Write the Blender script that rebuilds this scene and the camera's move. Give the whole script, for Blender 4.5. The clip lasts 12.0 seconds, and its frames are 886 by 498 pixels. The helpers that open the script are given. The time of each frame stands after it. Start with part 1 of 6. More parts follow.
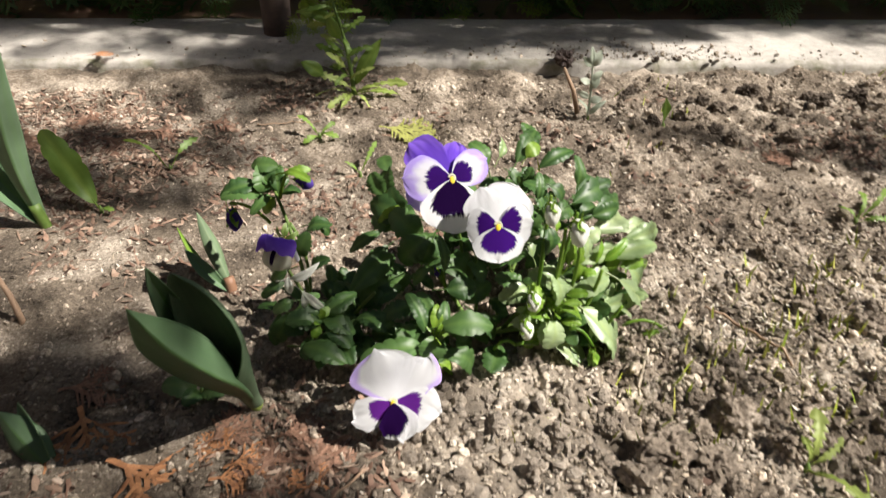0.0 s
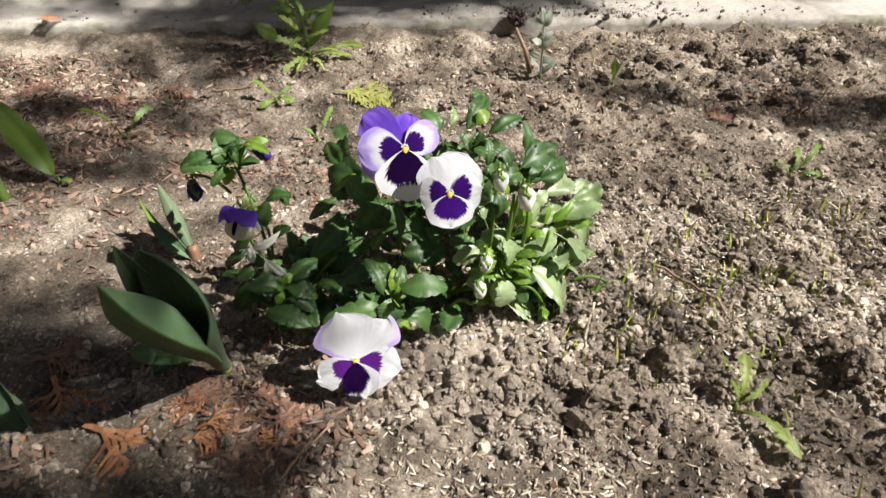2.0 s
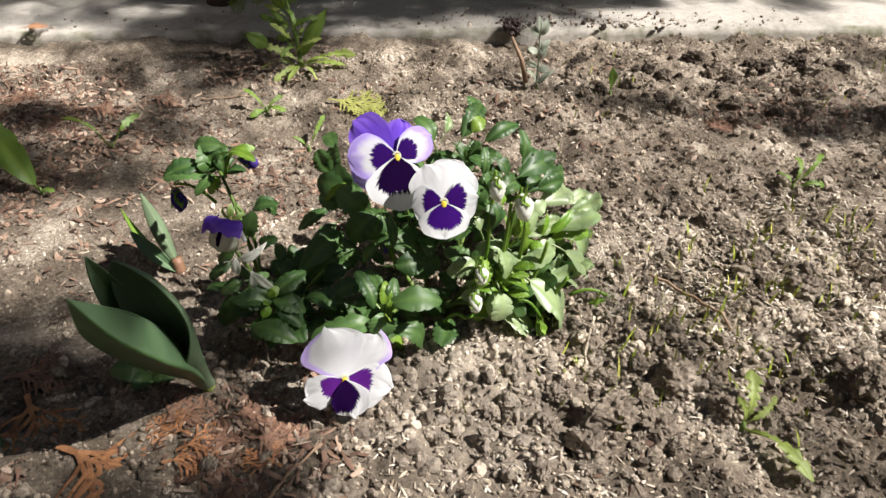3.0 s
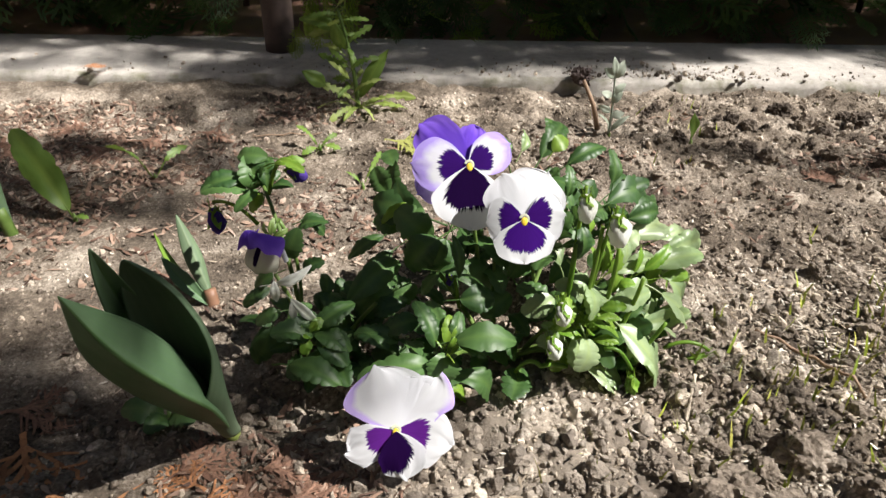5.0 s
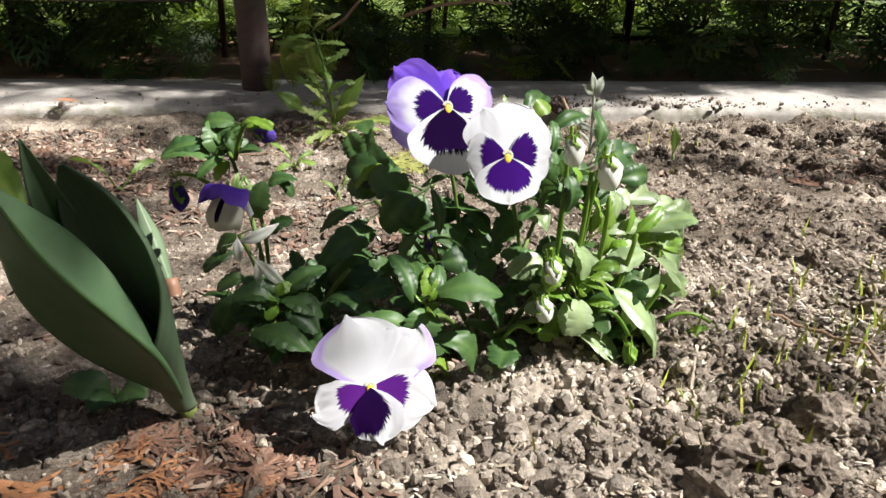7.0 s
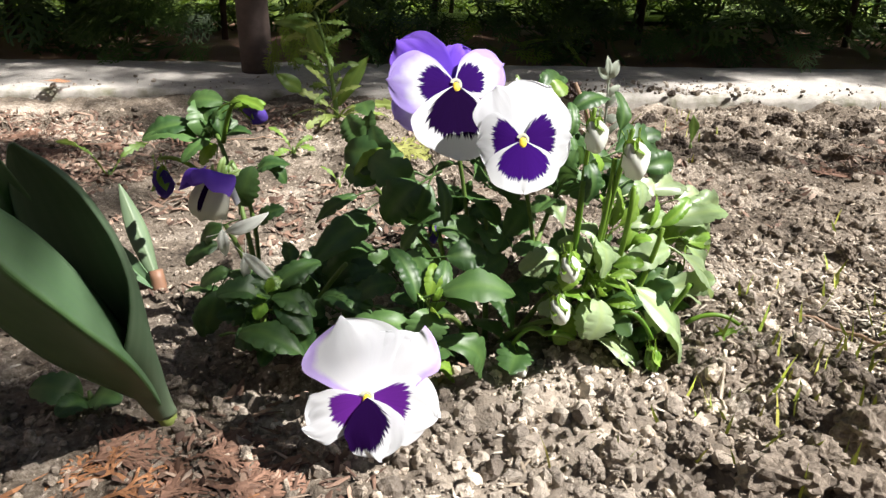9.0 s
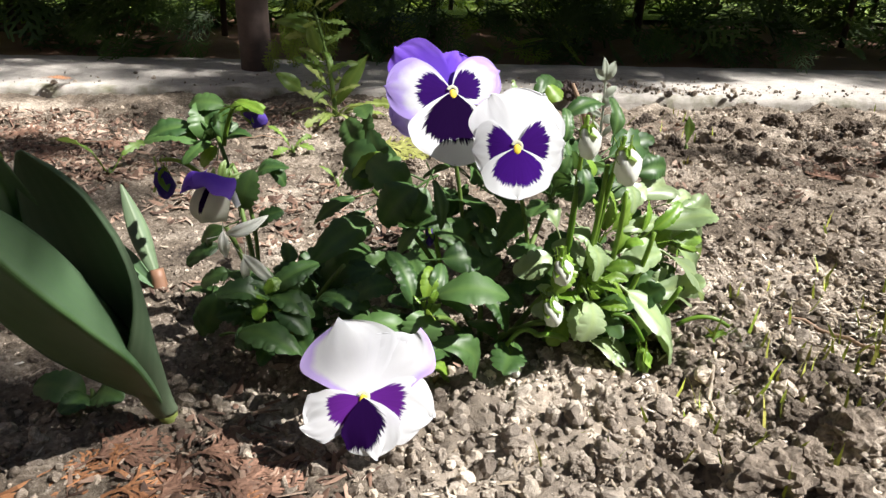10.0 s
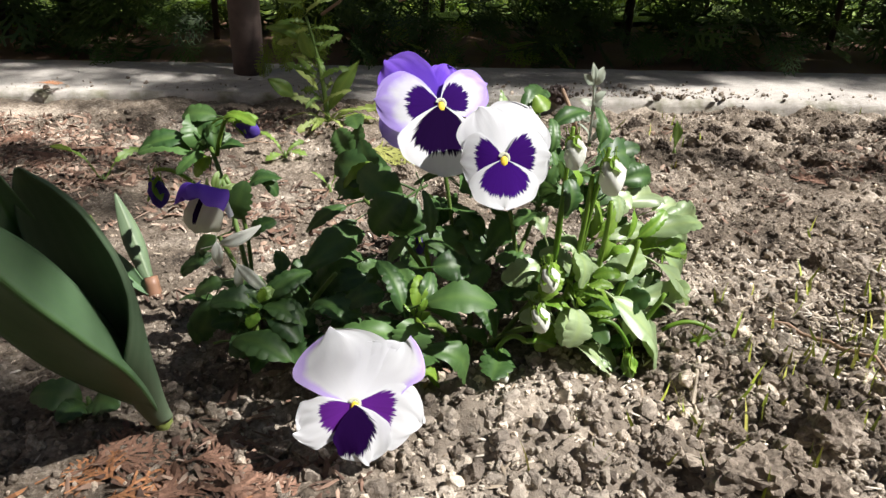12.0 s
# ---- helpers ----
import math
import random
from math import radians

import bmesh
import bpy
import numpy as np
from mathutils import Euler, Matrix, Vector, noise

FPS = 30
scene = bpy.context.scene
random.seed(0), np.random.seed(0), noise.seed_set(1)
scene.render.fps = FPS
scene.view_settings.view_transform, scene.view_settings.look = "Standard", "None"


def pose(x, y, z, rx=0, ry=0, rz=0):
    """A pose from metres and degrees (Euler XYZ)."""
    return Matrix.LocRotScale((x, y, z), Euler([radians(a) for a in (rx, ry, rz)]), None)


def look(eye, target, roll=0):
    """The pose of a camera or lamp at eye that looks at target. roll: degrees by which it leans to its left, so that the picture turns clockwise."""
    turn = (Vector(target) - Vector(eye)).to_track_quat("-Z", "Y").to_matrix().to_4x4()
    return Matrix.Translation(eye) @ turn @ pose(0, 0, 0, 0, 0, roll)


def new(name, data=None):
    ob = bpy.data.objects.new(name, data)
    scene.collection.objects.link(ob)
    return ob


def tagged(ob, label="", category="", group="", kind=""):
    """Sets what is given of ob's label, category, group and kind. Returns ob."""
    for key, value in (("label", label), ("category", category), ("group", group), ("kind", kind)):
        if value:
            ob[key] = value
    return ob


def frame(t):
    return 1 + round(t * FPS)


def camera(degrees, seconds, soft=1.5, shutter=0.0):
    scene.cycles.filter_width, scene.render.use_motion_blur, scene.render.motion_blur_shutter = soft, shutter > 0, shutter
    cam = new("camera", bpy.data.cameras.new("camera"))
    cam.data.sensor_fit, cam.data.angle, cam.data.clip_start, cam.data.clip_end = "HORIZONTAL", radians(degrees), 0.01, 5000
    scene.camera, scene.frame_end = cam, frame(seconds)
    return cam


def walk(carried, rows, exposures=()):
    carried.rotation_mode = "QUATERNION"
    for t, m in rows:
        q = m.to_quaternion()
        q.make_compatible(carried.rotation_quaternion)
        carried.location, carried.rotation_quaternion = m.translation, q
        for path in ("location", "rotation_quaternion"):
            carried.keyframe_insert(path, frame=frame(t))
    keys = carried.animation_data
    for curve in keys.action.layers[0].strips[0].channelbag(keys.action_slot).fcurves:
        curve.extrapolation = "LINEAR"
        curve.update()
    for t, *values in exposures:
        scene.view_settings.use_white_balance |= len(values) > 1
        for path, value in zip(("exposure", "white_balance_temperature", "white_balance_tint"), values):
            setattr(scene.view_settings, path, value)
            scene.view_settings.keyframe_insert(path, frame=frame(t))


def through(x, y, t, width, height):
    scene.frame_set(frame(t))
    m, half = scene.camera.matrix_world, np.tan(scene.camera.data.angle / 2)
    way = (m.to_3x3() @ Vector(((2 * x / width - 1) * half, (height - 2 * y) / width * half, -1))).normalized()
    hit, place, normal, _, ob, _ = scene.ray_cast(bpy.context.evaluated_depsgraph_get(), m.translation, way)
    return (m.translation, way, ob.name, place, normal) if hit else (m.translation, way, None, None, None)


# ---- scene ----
cam = camera(63.5, 12.0, soft=1.4, shutter=0.5)
PATH = [
    (0, (-0.034, 0.022, 0.487), (0.085, 1.677, -0.63), -0.0),
    (0.5, (-0.039, -0.015, 0.494), (0.105, 1.589, -0.693), -1.1),
    (1, (-0.04, -0.03, 0.499), (0.139, 1.503, -0.773), 0.0),
    (1.5, (-0.034, -0.014, 0.521), (0.15, 1.476, -0.8), -0.6),
    (2, (-0.028, 0.0, 0.517), (0.184, 1.567, -0.707), 0.6),
    (2.5, (-0.023, 0.013, 0.507), (0.196, 1.589, -0.704), 0.7),
    (2.7, (-0.023, 0.015, 0.504), (0.208, 1.592, -0.704), 1.0),
    (4.3, (-0.033, 0.072, 0.453), (0.117, 1.736, -0.647), 0.4),
    (4.5, (-0.032, 0.077, 0.444), (0.1, 1.742, -0.656), 0.5),
    (5, (-0.038, 0.084, 0.403), (0.077, 1.809, -0.602), 0.6),
    (5.5, (-0.038, 0.058, 0.372), (0.094, 1.83, -0.547), -0.2),
    (6, (-0.036, 0.05, 0.351), (0.122, 1.859, -0.488), -0.9),
    (6.5, (-0.037, 0.054, 0.334), (0.136, 1.882, -0.461), 0.0),
    (7, (-0.036, 0.077, 0.298), (0.137, 1.905, -0.495), 0.4),
    (7.2, (-0.034, 0.082, 0.293), (0.136, 1.903, -0.518), 0.3),
    (9, (-0.033, 0.122, 0.282), (0.127, 1.938, -0.54), 0.8),
    (9.5, (-0.034, 0.121, 0.286), (0.124, 1.934, -0.543), 0.9),
    (10, (-0.032, 0.115, 0.291), (0.132, 1.925, -0.544), 1.2),
    (10.5, (-0.031, 0.114, 0.292), (0.137, 1.921, -0.549), 1.2),
    (11, (-0.031, 0.112, 0.296), (0.147, 1.923, -0.534), 1.3),
    (11.5, (-0.029, 0.11, 0.298), (0.152, 1.922, -0.528), 1.1),
    (12, (-0.03, 0.108, 0.301), (0.152, 1.916, -0.535), 1.2),
]
EXPOSURES = [(0, 1.17, 6900, 10), (1.3, 1.15, 6900, 10), (2, 1.07, 6700, 10), (4.5, 1.10, 6700, 10), (5.5, 1.17, 6500, 10), (6.5, 1.19, 6500, 10), (7.1, 1.33, 6500, 10), (8.8, 1.45, 6500, 10), (9.5, 1.43, 6500, 10), (10.5, 1.27, 6500, 10), (11, 1.23, 6500, 10), (12, 1.18, 6500, 10)]
walk(cam, [(t, look(eye, target, roll)) for t, eye, target, roll in PATH], EXPOSURES)

# world, sun, exposure
SUN_AZ, SUN_EL = -18.0, 48.0
sun_way = Vector((math.cos(radians(SUN_EL)) * math.cos(radians(SUN_AZ)), math.cos(radians(SUN_EL)) * math.sin(radians(SUN_AZ)), math.sin(radians(SUN_EL))))
world = bpy.data.worlds.new("sky")
scene.world = world
world.use_nodes = True
wn = world.node_tree
sky = wn.nodes.new("ShaderNodeTexSky")
sky.sky_type, sky.sun_disc = "NISHITA", False
sky.sun_elevation, sky.sun_rotation = radians(SUN_EL), radians(90 - SUN_AZ)
wn.links.new(sky.outputs[0], wn.nodes["Background"].inputs[0])
wn.nodes["Background"].inputs[1].default_value = 0.020
sun = new("sun", bpy.data.lights.new("sun", "SUN"))
sun.data.energy, sun.data.angle, sun.data.color = 5.0, radians(0.6), (1.0, 0.952, 0.94)
sun.matrix_world = look(sun_way * 20, (0, 0, 0))


# ---- materials ----
def material(name):
    m = bpy.data.materials.new(name)
    m.use_nodes = True
    return m, m.node_tree, m.node_tree.nodes["Principled BSDF"]


def node(t, kind, **values):
    n = t.nodes.new(kind)
    for key, value in values.items():
        n.inputs[key].default_value = value
    return n


def ramp(t, source, stops):
    r = t.nodes.new("ShaderNodeValToRGB")
    while len(r.color_ramp.elements) < len(stops):
        r.color_ramp.elements.new(0.5)
    for e, (p, c) in zip(r.color_ramp.elements, stops):
        e.position, e.color = p, (*c, 1)
    t.links.new(source, r.inputs[0])
    return r.outputs[0]


def noise_tex(t, scale, detail=4.0, rough=0.55, where=None):
    n = node(t, "ShaderNodeTexNoise", Scale=scale, Detail=detail, Roughness=rough)
    if where is None:
        c = t.nodes.new("ShaderNodeTexCoord")
        where = c.outputs["Object"]
    t.links.new(where, n.inputs["Vector"])
    return n.outputs["Fac"]


def mixed(t, fac, a, b, kind="MIX"):
    m = t.nodes.new("ShaderNodeMix")
    m.data_type, m.blend_type = "RGBA", kind
    for socket, v in ((m.inputs[0], fac), (m.inputs[6], a), (m.inputs[7], b)):
        if isinstance(v, bpy.types.NodeSocket):
            t.links.new(v, socket)
        elif isinstance(v, (int, float)):
            socket.default_value = v
        else:
            socket.default_value = (*v, 1)
    return m.outputs[2]


def maths(t, op, a, b=0.0, c=0.0):
    m = t.nodes.new("ShaderNodeMath")
    m.operation = op
    for socket, v in zip(m.inputs, (a, b, c)):
        if isinstance(v, bpy.types.NodeSocket):
            t.links.new(v, socket)
        else:
            socket.default_value = v
    return m.outputs[0]


def bumped(t, p, height, strength, distance):
    b = node(t, "ShaderNodeBump", Strength=strength, Distance=distance)
    t.links.new(height, b.inputs["Height"])
    t.links.new(b.outputs[0], p.inputs["Normal"])


def soil_material(name, dark, mid, light, island=False):
    m, t, p = material(name)
    big = noise_tex(t, 11, 4, 0.6)
    fine = noise_tex(t, 240, 5, 0.7)
    grit = noise_tex(t, 900, 3, 0.7)
    col = ramp(t, maths(t, "ADD", maths(t, "MULTIPLY", fine, 0.5), maths(t, "MULTIPLY", big, 0.70)), [(0.42, dark), (0.60, mid), (0.80, light)])
    # the soil grows paler round a point in front of the pansies
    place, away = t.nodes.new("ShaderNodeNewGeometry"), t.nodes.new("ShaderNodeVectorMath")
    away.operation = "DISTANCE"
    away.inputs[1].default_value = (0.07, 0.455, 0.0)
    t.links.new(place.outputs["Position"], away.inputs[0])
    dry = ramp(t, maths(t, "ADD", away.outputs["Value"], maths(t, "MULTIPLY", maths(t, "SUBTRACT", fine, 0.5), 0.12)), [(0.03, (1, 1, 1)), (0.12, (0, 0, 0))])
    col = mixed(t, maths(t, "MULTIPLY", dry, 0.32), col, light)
    if island:
        g = t.nodes.new("ShaderNodeNewGeometry")
        col = mixed(t, 1.0, col, ramp(t, g.outputs["Random Per Island"], [(0.0, (0.4, 0.38, 0.37)), (0.45, (0.95, 0.95, 0.95)), (0.85, (1.35, 1.34, 1.32)), (1.0, (1.9, 1.87, 1.84))]), "MULTIPLY")
    t.links.new(col, p.inputs["Base Color"])
    p.inputs["Roughness"].default_value = 0.95
    p.inputs["Specular IOR Level"].default_value = 0.15
    bumped(t, p, maths(t, "ADD", fine, maths(t, "MULTIPLY", grit, 0.5)), 0.9, 0.003)
    return m


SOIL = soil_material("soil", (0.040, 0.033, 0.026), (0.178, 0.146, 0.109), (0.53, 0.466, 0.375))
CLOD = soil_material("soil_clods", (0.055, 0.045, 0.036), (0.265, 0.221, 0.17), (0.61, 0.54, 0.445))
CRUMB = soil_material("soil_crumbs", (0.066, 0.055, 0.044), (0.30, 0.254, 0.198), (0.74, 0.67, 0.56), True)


def island_material(name, stops, rough=0.8, grain=600.0):
    m, t, p = material(name)
    g = t.nodes.new("ShaderNodeNewGeometry")
    col = ramp(t, g.outputs["Random Per Island"], stops)
    n = noise_tex(t, grain, 3)
    col = mixed(t, 0.5, col, ramp(t, n, [(0.3, (0.55, 0.55, 0.55)), (0.7, (1.1, 1.1, 1.1))]), "MULTIPLY")
    t.links.new(col, p.inputs["Base Color"])
    p.inputs["Roughness"].default_value = rough
    bumped(t, p, n, 0.4, 0.001)
    return m


CHIP = island_material("pale_chips", [(0.0, (0.28, 0.22, 0.15)), (0.6, (0.52, 0.45, 0.34)), (1.0, (0.78, 0.73, 0.62))])
LITTER = island_material("brown_litter", [(0.0, (0.07, 0.04, 0.027)), (0.45, (0.20, 0.118, 0.078)), (0.8, (0.34, 0.235, 0.165)), (1.0, (0.50, 0.39, 0.30))])
DRY_THUJA = island_material("dry_thuja", [(0.0, (0.24, 0.105, 0.045)), (1.0, (0.52, 0.25, 0.11))])
OLD_THUJA = island_material("old_thuja", [(0.0, (0.15, 0.08, 0.05)), (1.0, (0.30, 0.17, 0.11))])
TWIG = island_material("twig", [(0.0, (0.24, 0.155, 0.095)), (1.0, (0.38, 0.26, 0.17))])


def leaf_material(name, dark, light, back, gloss=0.42, through=0.3, grain=160.0, sheen=0.5):
    """A living leaf: gloss on top, light through the blade, veins along its length."""
    m, t, p = material(name)
    info = t.nodes.new("ShaderNodeObjectInfo")
    n = noise_tex(t, grain, 4)
    fac = maths(t, "ADD", maths(t, "MULTIPLY", n, 0.6), maths(t, "MULTIPLY", info.outputs["Random"], 0.5))
    col = ramp(t, fac, [(0.25, dark), (0.85, light)])
    at = t.nodes.new("ShaderNodeAttribute")
    at.attribute_name = "vein"
    col = mixed(t, maths(t, "MULTIPLY", at.outputs["Fac"], 0.35), col, back)
    t.links.new(col, p.inputs["Base Color"])
    p.inputs["Roughness"].default_value = gloss
    p.inputs["Specular IOR Level"].default_value = sheen
    bumped(t, p, maths(t, "ADD", n, maths(t, "MULTIPLY", at.outputs["Fac"], -0.4)), 0.14, 0.001)
    tr = t.nodes.new("ShaderNodeBsdfTranslucent")
    t.links.new(mixed(t, 0.5, col, back), tr.inputs["Color"])
    mix = t.nodes.new("ShaderNodeMixShader")
    mix.inputs[0].default_value = through
    out = t.nodes["Material Output"]
    t.links.new(p.outputs[0], mix.inputs[1])
    t.links.new(tr.outputs[0], mix.inputs[2])
    t.links.new(mix.outputs[0], out.inputs[0])
    return m


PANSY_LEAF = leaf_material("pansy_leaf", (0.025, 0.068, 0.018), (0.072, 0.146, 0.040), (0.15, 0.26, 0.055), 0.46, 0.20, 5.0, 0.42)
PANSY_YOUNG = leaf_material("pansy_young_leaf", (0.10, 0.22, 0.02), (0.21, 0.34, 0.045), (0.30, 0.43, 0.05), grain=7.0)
# sunlit copy of the pansy leaf: sunshine and sheen put into a paler colour
PANSY_SUNLIT = leaf_material("pansy_sunny_leaf", (0.19, 0.285, 0.12), (0.36, 0.455, 0.25), (0.37, 0.47, 0.11), 0.42, 0.30, 5.0, 0.7)
STEM = leaf_material("green_stem", (0.09, 0.16, 0.03), (0.17, 0.26, 0.06), (0.22, 0.30, 0.08), 0.5, 0.15)
TULIP_LEAF = leaf_material("tulip_leaf", (0.092, 0.170, 0.082), (0.190, 0.290, 0.170), (0.13, 0.30, 0.045), 0.44, 0.26, 30.0, 0.34)
TULIP_ROLL = leaf_material("tulip_sheath", (0.085, 0.145, 0.075), (0.155, 0.230, 0.135), (0.30, 0.36, 0.24), 0.48, 0.22, 30.0, 0.2)
WEED_LEAF = leaf_material("weed_leaf", (0.10, 0.19, 0.03), (0.19, 0.31, 0.06), (0.34, 0.44, 0.08), 0.5, 0.35, 7.0)
GREY_LEAF = leaf_material("grey_leaf", (0.30, 0.36, 0.27), (0.45, 0.50, 0.40), (0.4, 0.45, 0.3), 0.7, 0.2, 7.0)
GRASS = island_material("grass_blades", [(0.0, (0.24, 0.34, 0.03)), (0.6, (0.42, 0.50, 0.06)), (1.0, (0.60, 0.58, 0.14))], 0.5)
# a brighter thuja green, with sunlight put into its colour
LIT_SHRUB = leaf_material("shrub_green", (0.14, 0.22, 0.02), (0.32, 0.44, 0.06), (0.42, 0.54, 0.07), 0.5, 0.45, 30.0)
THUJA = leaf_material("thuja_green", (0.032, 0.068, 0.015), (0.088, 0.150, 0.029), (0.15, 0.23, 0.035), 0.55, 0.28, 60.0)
WOOD = island_material("weathered_wood", [(0.0, (0.055, 0.038, 0.032)), (1.0, (0.095, 0.065, 0.052))], 0.75, 90.0)


# ---- shaping helpers ----
def lattice(ix, iy, seed):
    h = (ix.astype(np.int64) * 374761393 + iy.astype(np.int64) * 668265263 + seed * 1442695041) & 0x7FFFFFFF
    h = ((h ^ (h >> 13)) * 1274126177) & 0x7FFFFFFF
    h = ((h ^ (h >> 16)) * 60493) & 0x7FFFFFFF
    return (h % 100003) / 100003.0


def vnoise(x, y, seed=0):
    ix, iy = np.floor(x), np.floor(y)
    fx, fy = x - ix, y - iy
    fx, fy = fx * fx * (3 - 2 * fx), fy * fy * (3 - 2 * fy)
    a, b = lattice(ix, iy, seed), lattice(ix + 1, iy, seed)
    c, d = lattice(ix, iy + 1, seed), lattice(ix + 1, iy + 1, seed)
    return (a + (b - a) * fx) * (1 - fy) + (c + (d - c) * fx) * fy


def fbm(x, y, seed=0, octaves=4):
    total, amp = 0.0, 0.5
    for k in range(octaves):
        total = total + amp * (vnoise(x, y, seed + k) - 0.5)
        x, y, amp = x * 2.03 + 7.1, y * 2.03 + 3.7, amp * 0.5
    return total


def lumps(x, y, seed):
    """Rounded bumps, one to a cell, of uneven size."""
    ix, iy = np.floor(x), np.floor(y)
    best = np.zeros_like(x)
    for dx in (-1, 0, 1):
        for dy in (-1, 0, 1):
            cx, cy = ix + dx, iy + dy
            px, py = cx + lattice(cx, cy, seed), cy + lattice(cx, cy, seed + 5)
            r = 0.35 + 0.5 * lattice(cx, cy, seed + 9)
            d2 = ((x - px) ** 2 + (y - py) ** 2) / (r * r)
            best = np.maximum(best, r * np.sqrt(np.clip(1 - d2, 0, 1)))
    return best


def roughness_at(x, y):
    """How cloddy the soil is: raked smooth towards the back, coarse beside the pansies."""
    smooth = np.exp(-(((x + 0.38) / 0.26) ** 2 + ((y - 0.86) / 0.3) ** 2)) + 0.8 * np.exp(-(((x - 0.03) / 0.16) ** 2 + ((y - 0.33) / 0.06) ** 2))
    coarse = np.exp(-(((x - 0.22) / 0.2) ** 2 + ((y - 0.47) / 0.12) ** 2)) + 0.6 * np.exp(-(((x - 0.35) / 0.3) ** 2 + ((y - 1.0) / 0.12) ** 2))
    return np.clip(0.62 + 0.5 * coarse - 0.5 * smooth + 0.5 * fbm(x * 6, y * 6, 77, 3), 0.12, 1.3)


def height(x, y):
    """Height of the soil."""
    x, y = np.asarray(x, float), np.asarray(y, float)
    near = np.clip(1.6 - np.hypot(x - 0.1, y - 0.7) / 1.5, 0, 1)
    r = roughness_at(x, y)
    z = 0.03 * fbm(x * 3, y * 3, 3, 3) + 0.045 * r * fbm(x * 16, y * 16, 11, 3)
    z = z + near * r * (0.010 * lumps(x * 38, y * 38, 21) + 0.0065 * lumps(x * 90, y * 90, 31) + 0.004 * lumps(x * 190, y * 190, 41))
    z = z + near * 0.004 * fbm(x * 160, y * 160, 51, 3)
    z = z - 0.035 * np.exp(-(((x - 0.145) / 0.014) ** 2 + ((y - 0.412) / 0.022) ** 2))
    z = z - 0.02 * np.clip(-x - 0.05, 0, 0.3) * np.clip(1.2 - y, 0, 1) - 0.006
    return z * np.clip(1.6 - np.hypot(x, y - 0.8) / 6, 0.1, 1)


def ground_z(x, y):
    return float(height(np.array([x]), np.array([y]))[0])


def mesh_from(name, verts, faces, mat, smooth=True, values=None):
    me = bpy.data.meshes.new(name)
    if isinstance(verts, np.ndarray) and isinstance(faces, np.ndarray):
        n, k = faces.shape
        me.vertices.add(len(verts))
        me.vertices.foreach_set("co", verts.astype(np.float32).ravel())
        me.loops.add(n * k)
        me.loops.foreach_set("vertex_index", faces.astype(np.int32).ravel())
        me.polygons.add(n)
        me.polygons.foreach_set("loop_start", np.arange(0, n * k, k, dtype=np.int32))
        me.update(calc_edges=True)
    else:
        me.from_pydata([tuple(p) for p in verts], [], faces if isinstance(faces, list) else faces.tolist())
    me.materials.append(mat)
    me.polygons.foreach_set("use_smooth", [smooth] * len(me.polygons))
    if values is not None:
        at = me.attributes.new("vein", "FLOAT", "POINT")
        at.data.foreach_set("value", np.asarray(values, np.float32))
    me.update()
    return me


def thing(name, label, category, at=(0, 0, 0), group="", kind="", data=None):
    ob = new(name, data)
    ob.location = at
    return tagged(ob, label, category, group, kind)


def part(name, me, parent, label="", m=None):
    """One mesh under a thing or a part, at the pose m in its parent's frame."""
    ob = new(name, me)
    ob.parent = parent
    if m is not None:
        ob.matrix_basis = m
    return tagged(ob, label)


def grid_faces(nu, nv):
    i, j = np.meshgrid(np.arange(nu - 1), np.arange(nv - 1), indexing="ij")
    a = (i * nv + j).ravel()
    return np.stack([a, a + nv, a + nv + 1, a + 1], 1)


def tube(points, radii, sides=7, closed=True):
    """A round stem along points."""
    pts = [Vector(p) for p in points]
    verts, faces = [], []
    ref = Vector((0.3, 0.9, 0.2))
    for i, p in enumerate(pts):
        way = (pts[min(i + 1, len(pts) - 1)] - pts[max(i - 1, 0)]).normalized()
        side = way.cross(ref).normalized()
        up = side.cross(way)
        for k in range(sides):
            a = 2 * math.pi * k / sides
            verts.append(p + (side * math.cos(a) + up * math.sin(a)) * radii[i])
    for i in range(len(pts) - 1):
        for k in range(sides):
            b = i * sides
            faces.append([b + k, b + (k + 1) % sides, b + sides + (k + 1) % sides, b + sides + k])
    if closed:
        faces.append(list(range(sides))[::-1])
        faces.append([(len(pts) - 1) * sides + k for k in range(sides)])
    return verts, faces


def bent(a, b, sag, n=8):
    """Points of a curve from a to b whose middle is pushed by sag."""
    a, b, sag = Vector(a), Vector(b), Vector(sag)
    return [a.lerp(b, t) + sag * (4 * t * (1 - t)) for t in [i / (n - 1) for i in range(n)]]


def stem(parent, a, b, sag=(0, 0, 0), r=0.0016, r2=None, name="stem", mat=None, n=9):
    pts = bent(a, b, sag, n)
    r2 = r * 0.8 if r2 is None else r2
    v, f = tube(pts, [r + (r2 - r) * i / (n - 1) for i in range(n)])
    return part(name, mesh_from(name, v, f, mat or STEM, values=[0] * len(v)), parent, m=parent.matrix_basis.inverted())


def joined(parts):
    """Many copies as one array: parts are (verts, faces)."""
    vs, fs, k = [], [], 0
    for v, f in parts:
        vs.append(v)
        fs.append(f + k)
        k += len(v)
    return np.concatenate(vs), np.concatenate(fs)


# ---- ground ----
def spread(lo, hi, step, far):
    core = list(np.arange(lo, hi + step / 2, step))
    out, d = [], step
    p = core[-1]
    while p < far:
        d *= 1.35
        p += d
        out.append(p)
    back, d, p = [], step, core[0]
    while p > -far:
        d *= 1.35
        p -= d
        back.append(p)
    return np.array(back[::-1] + core + out)


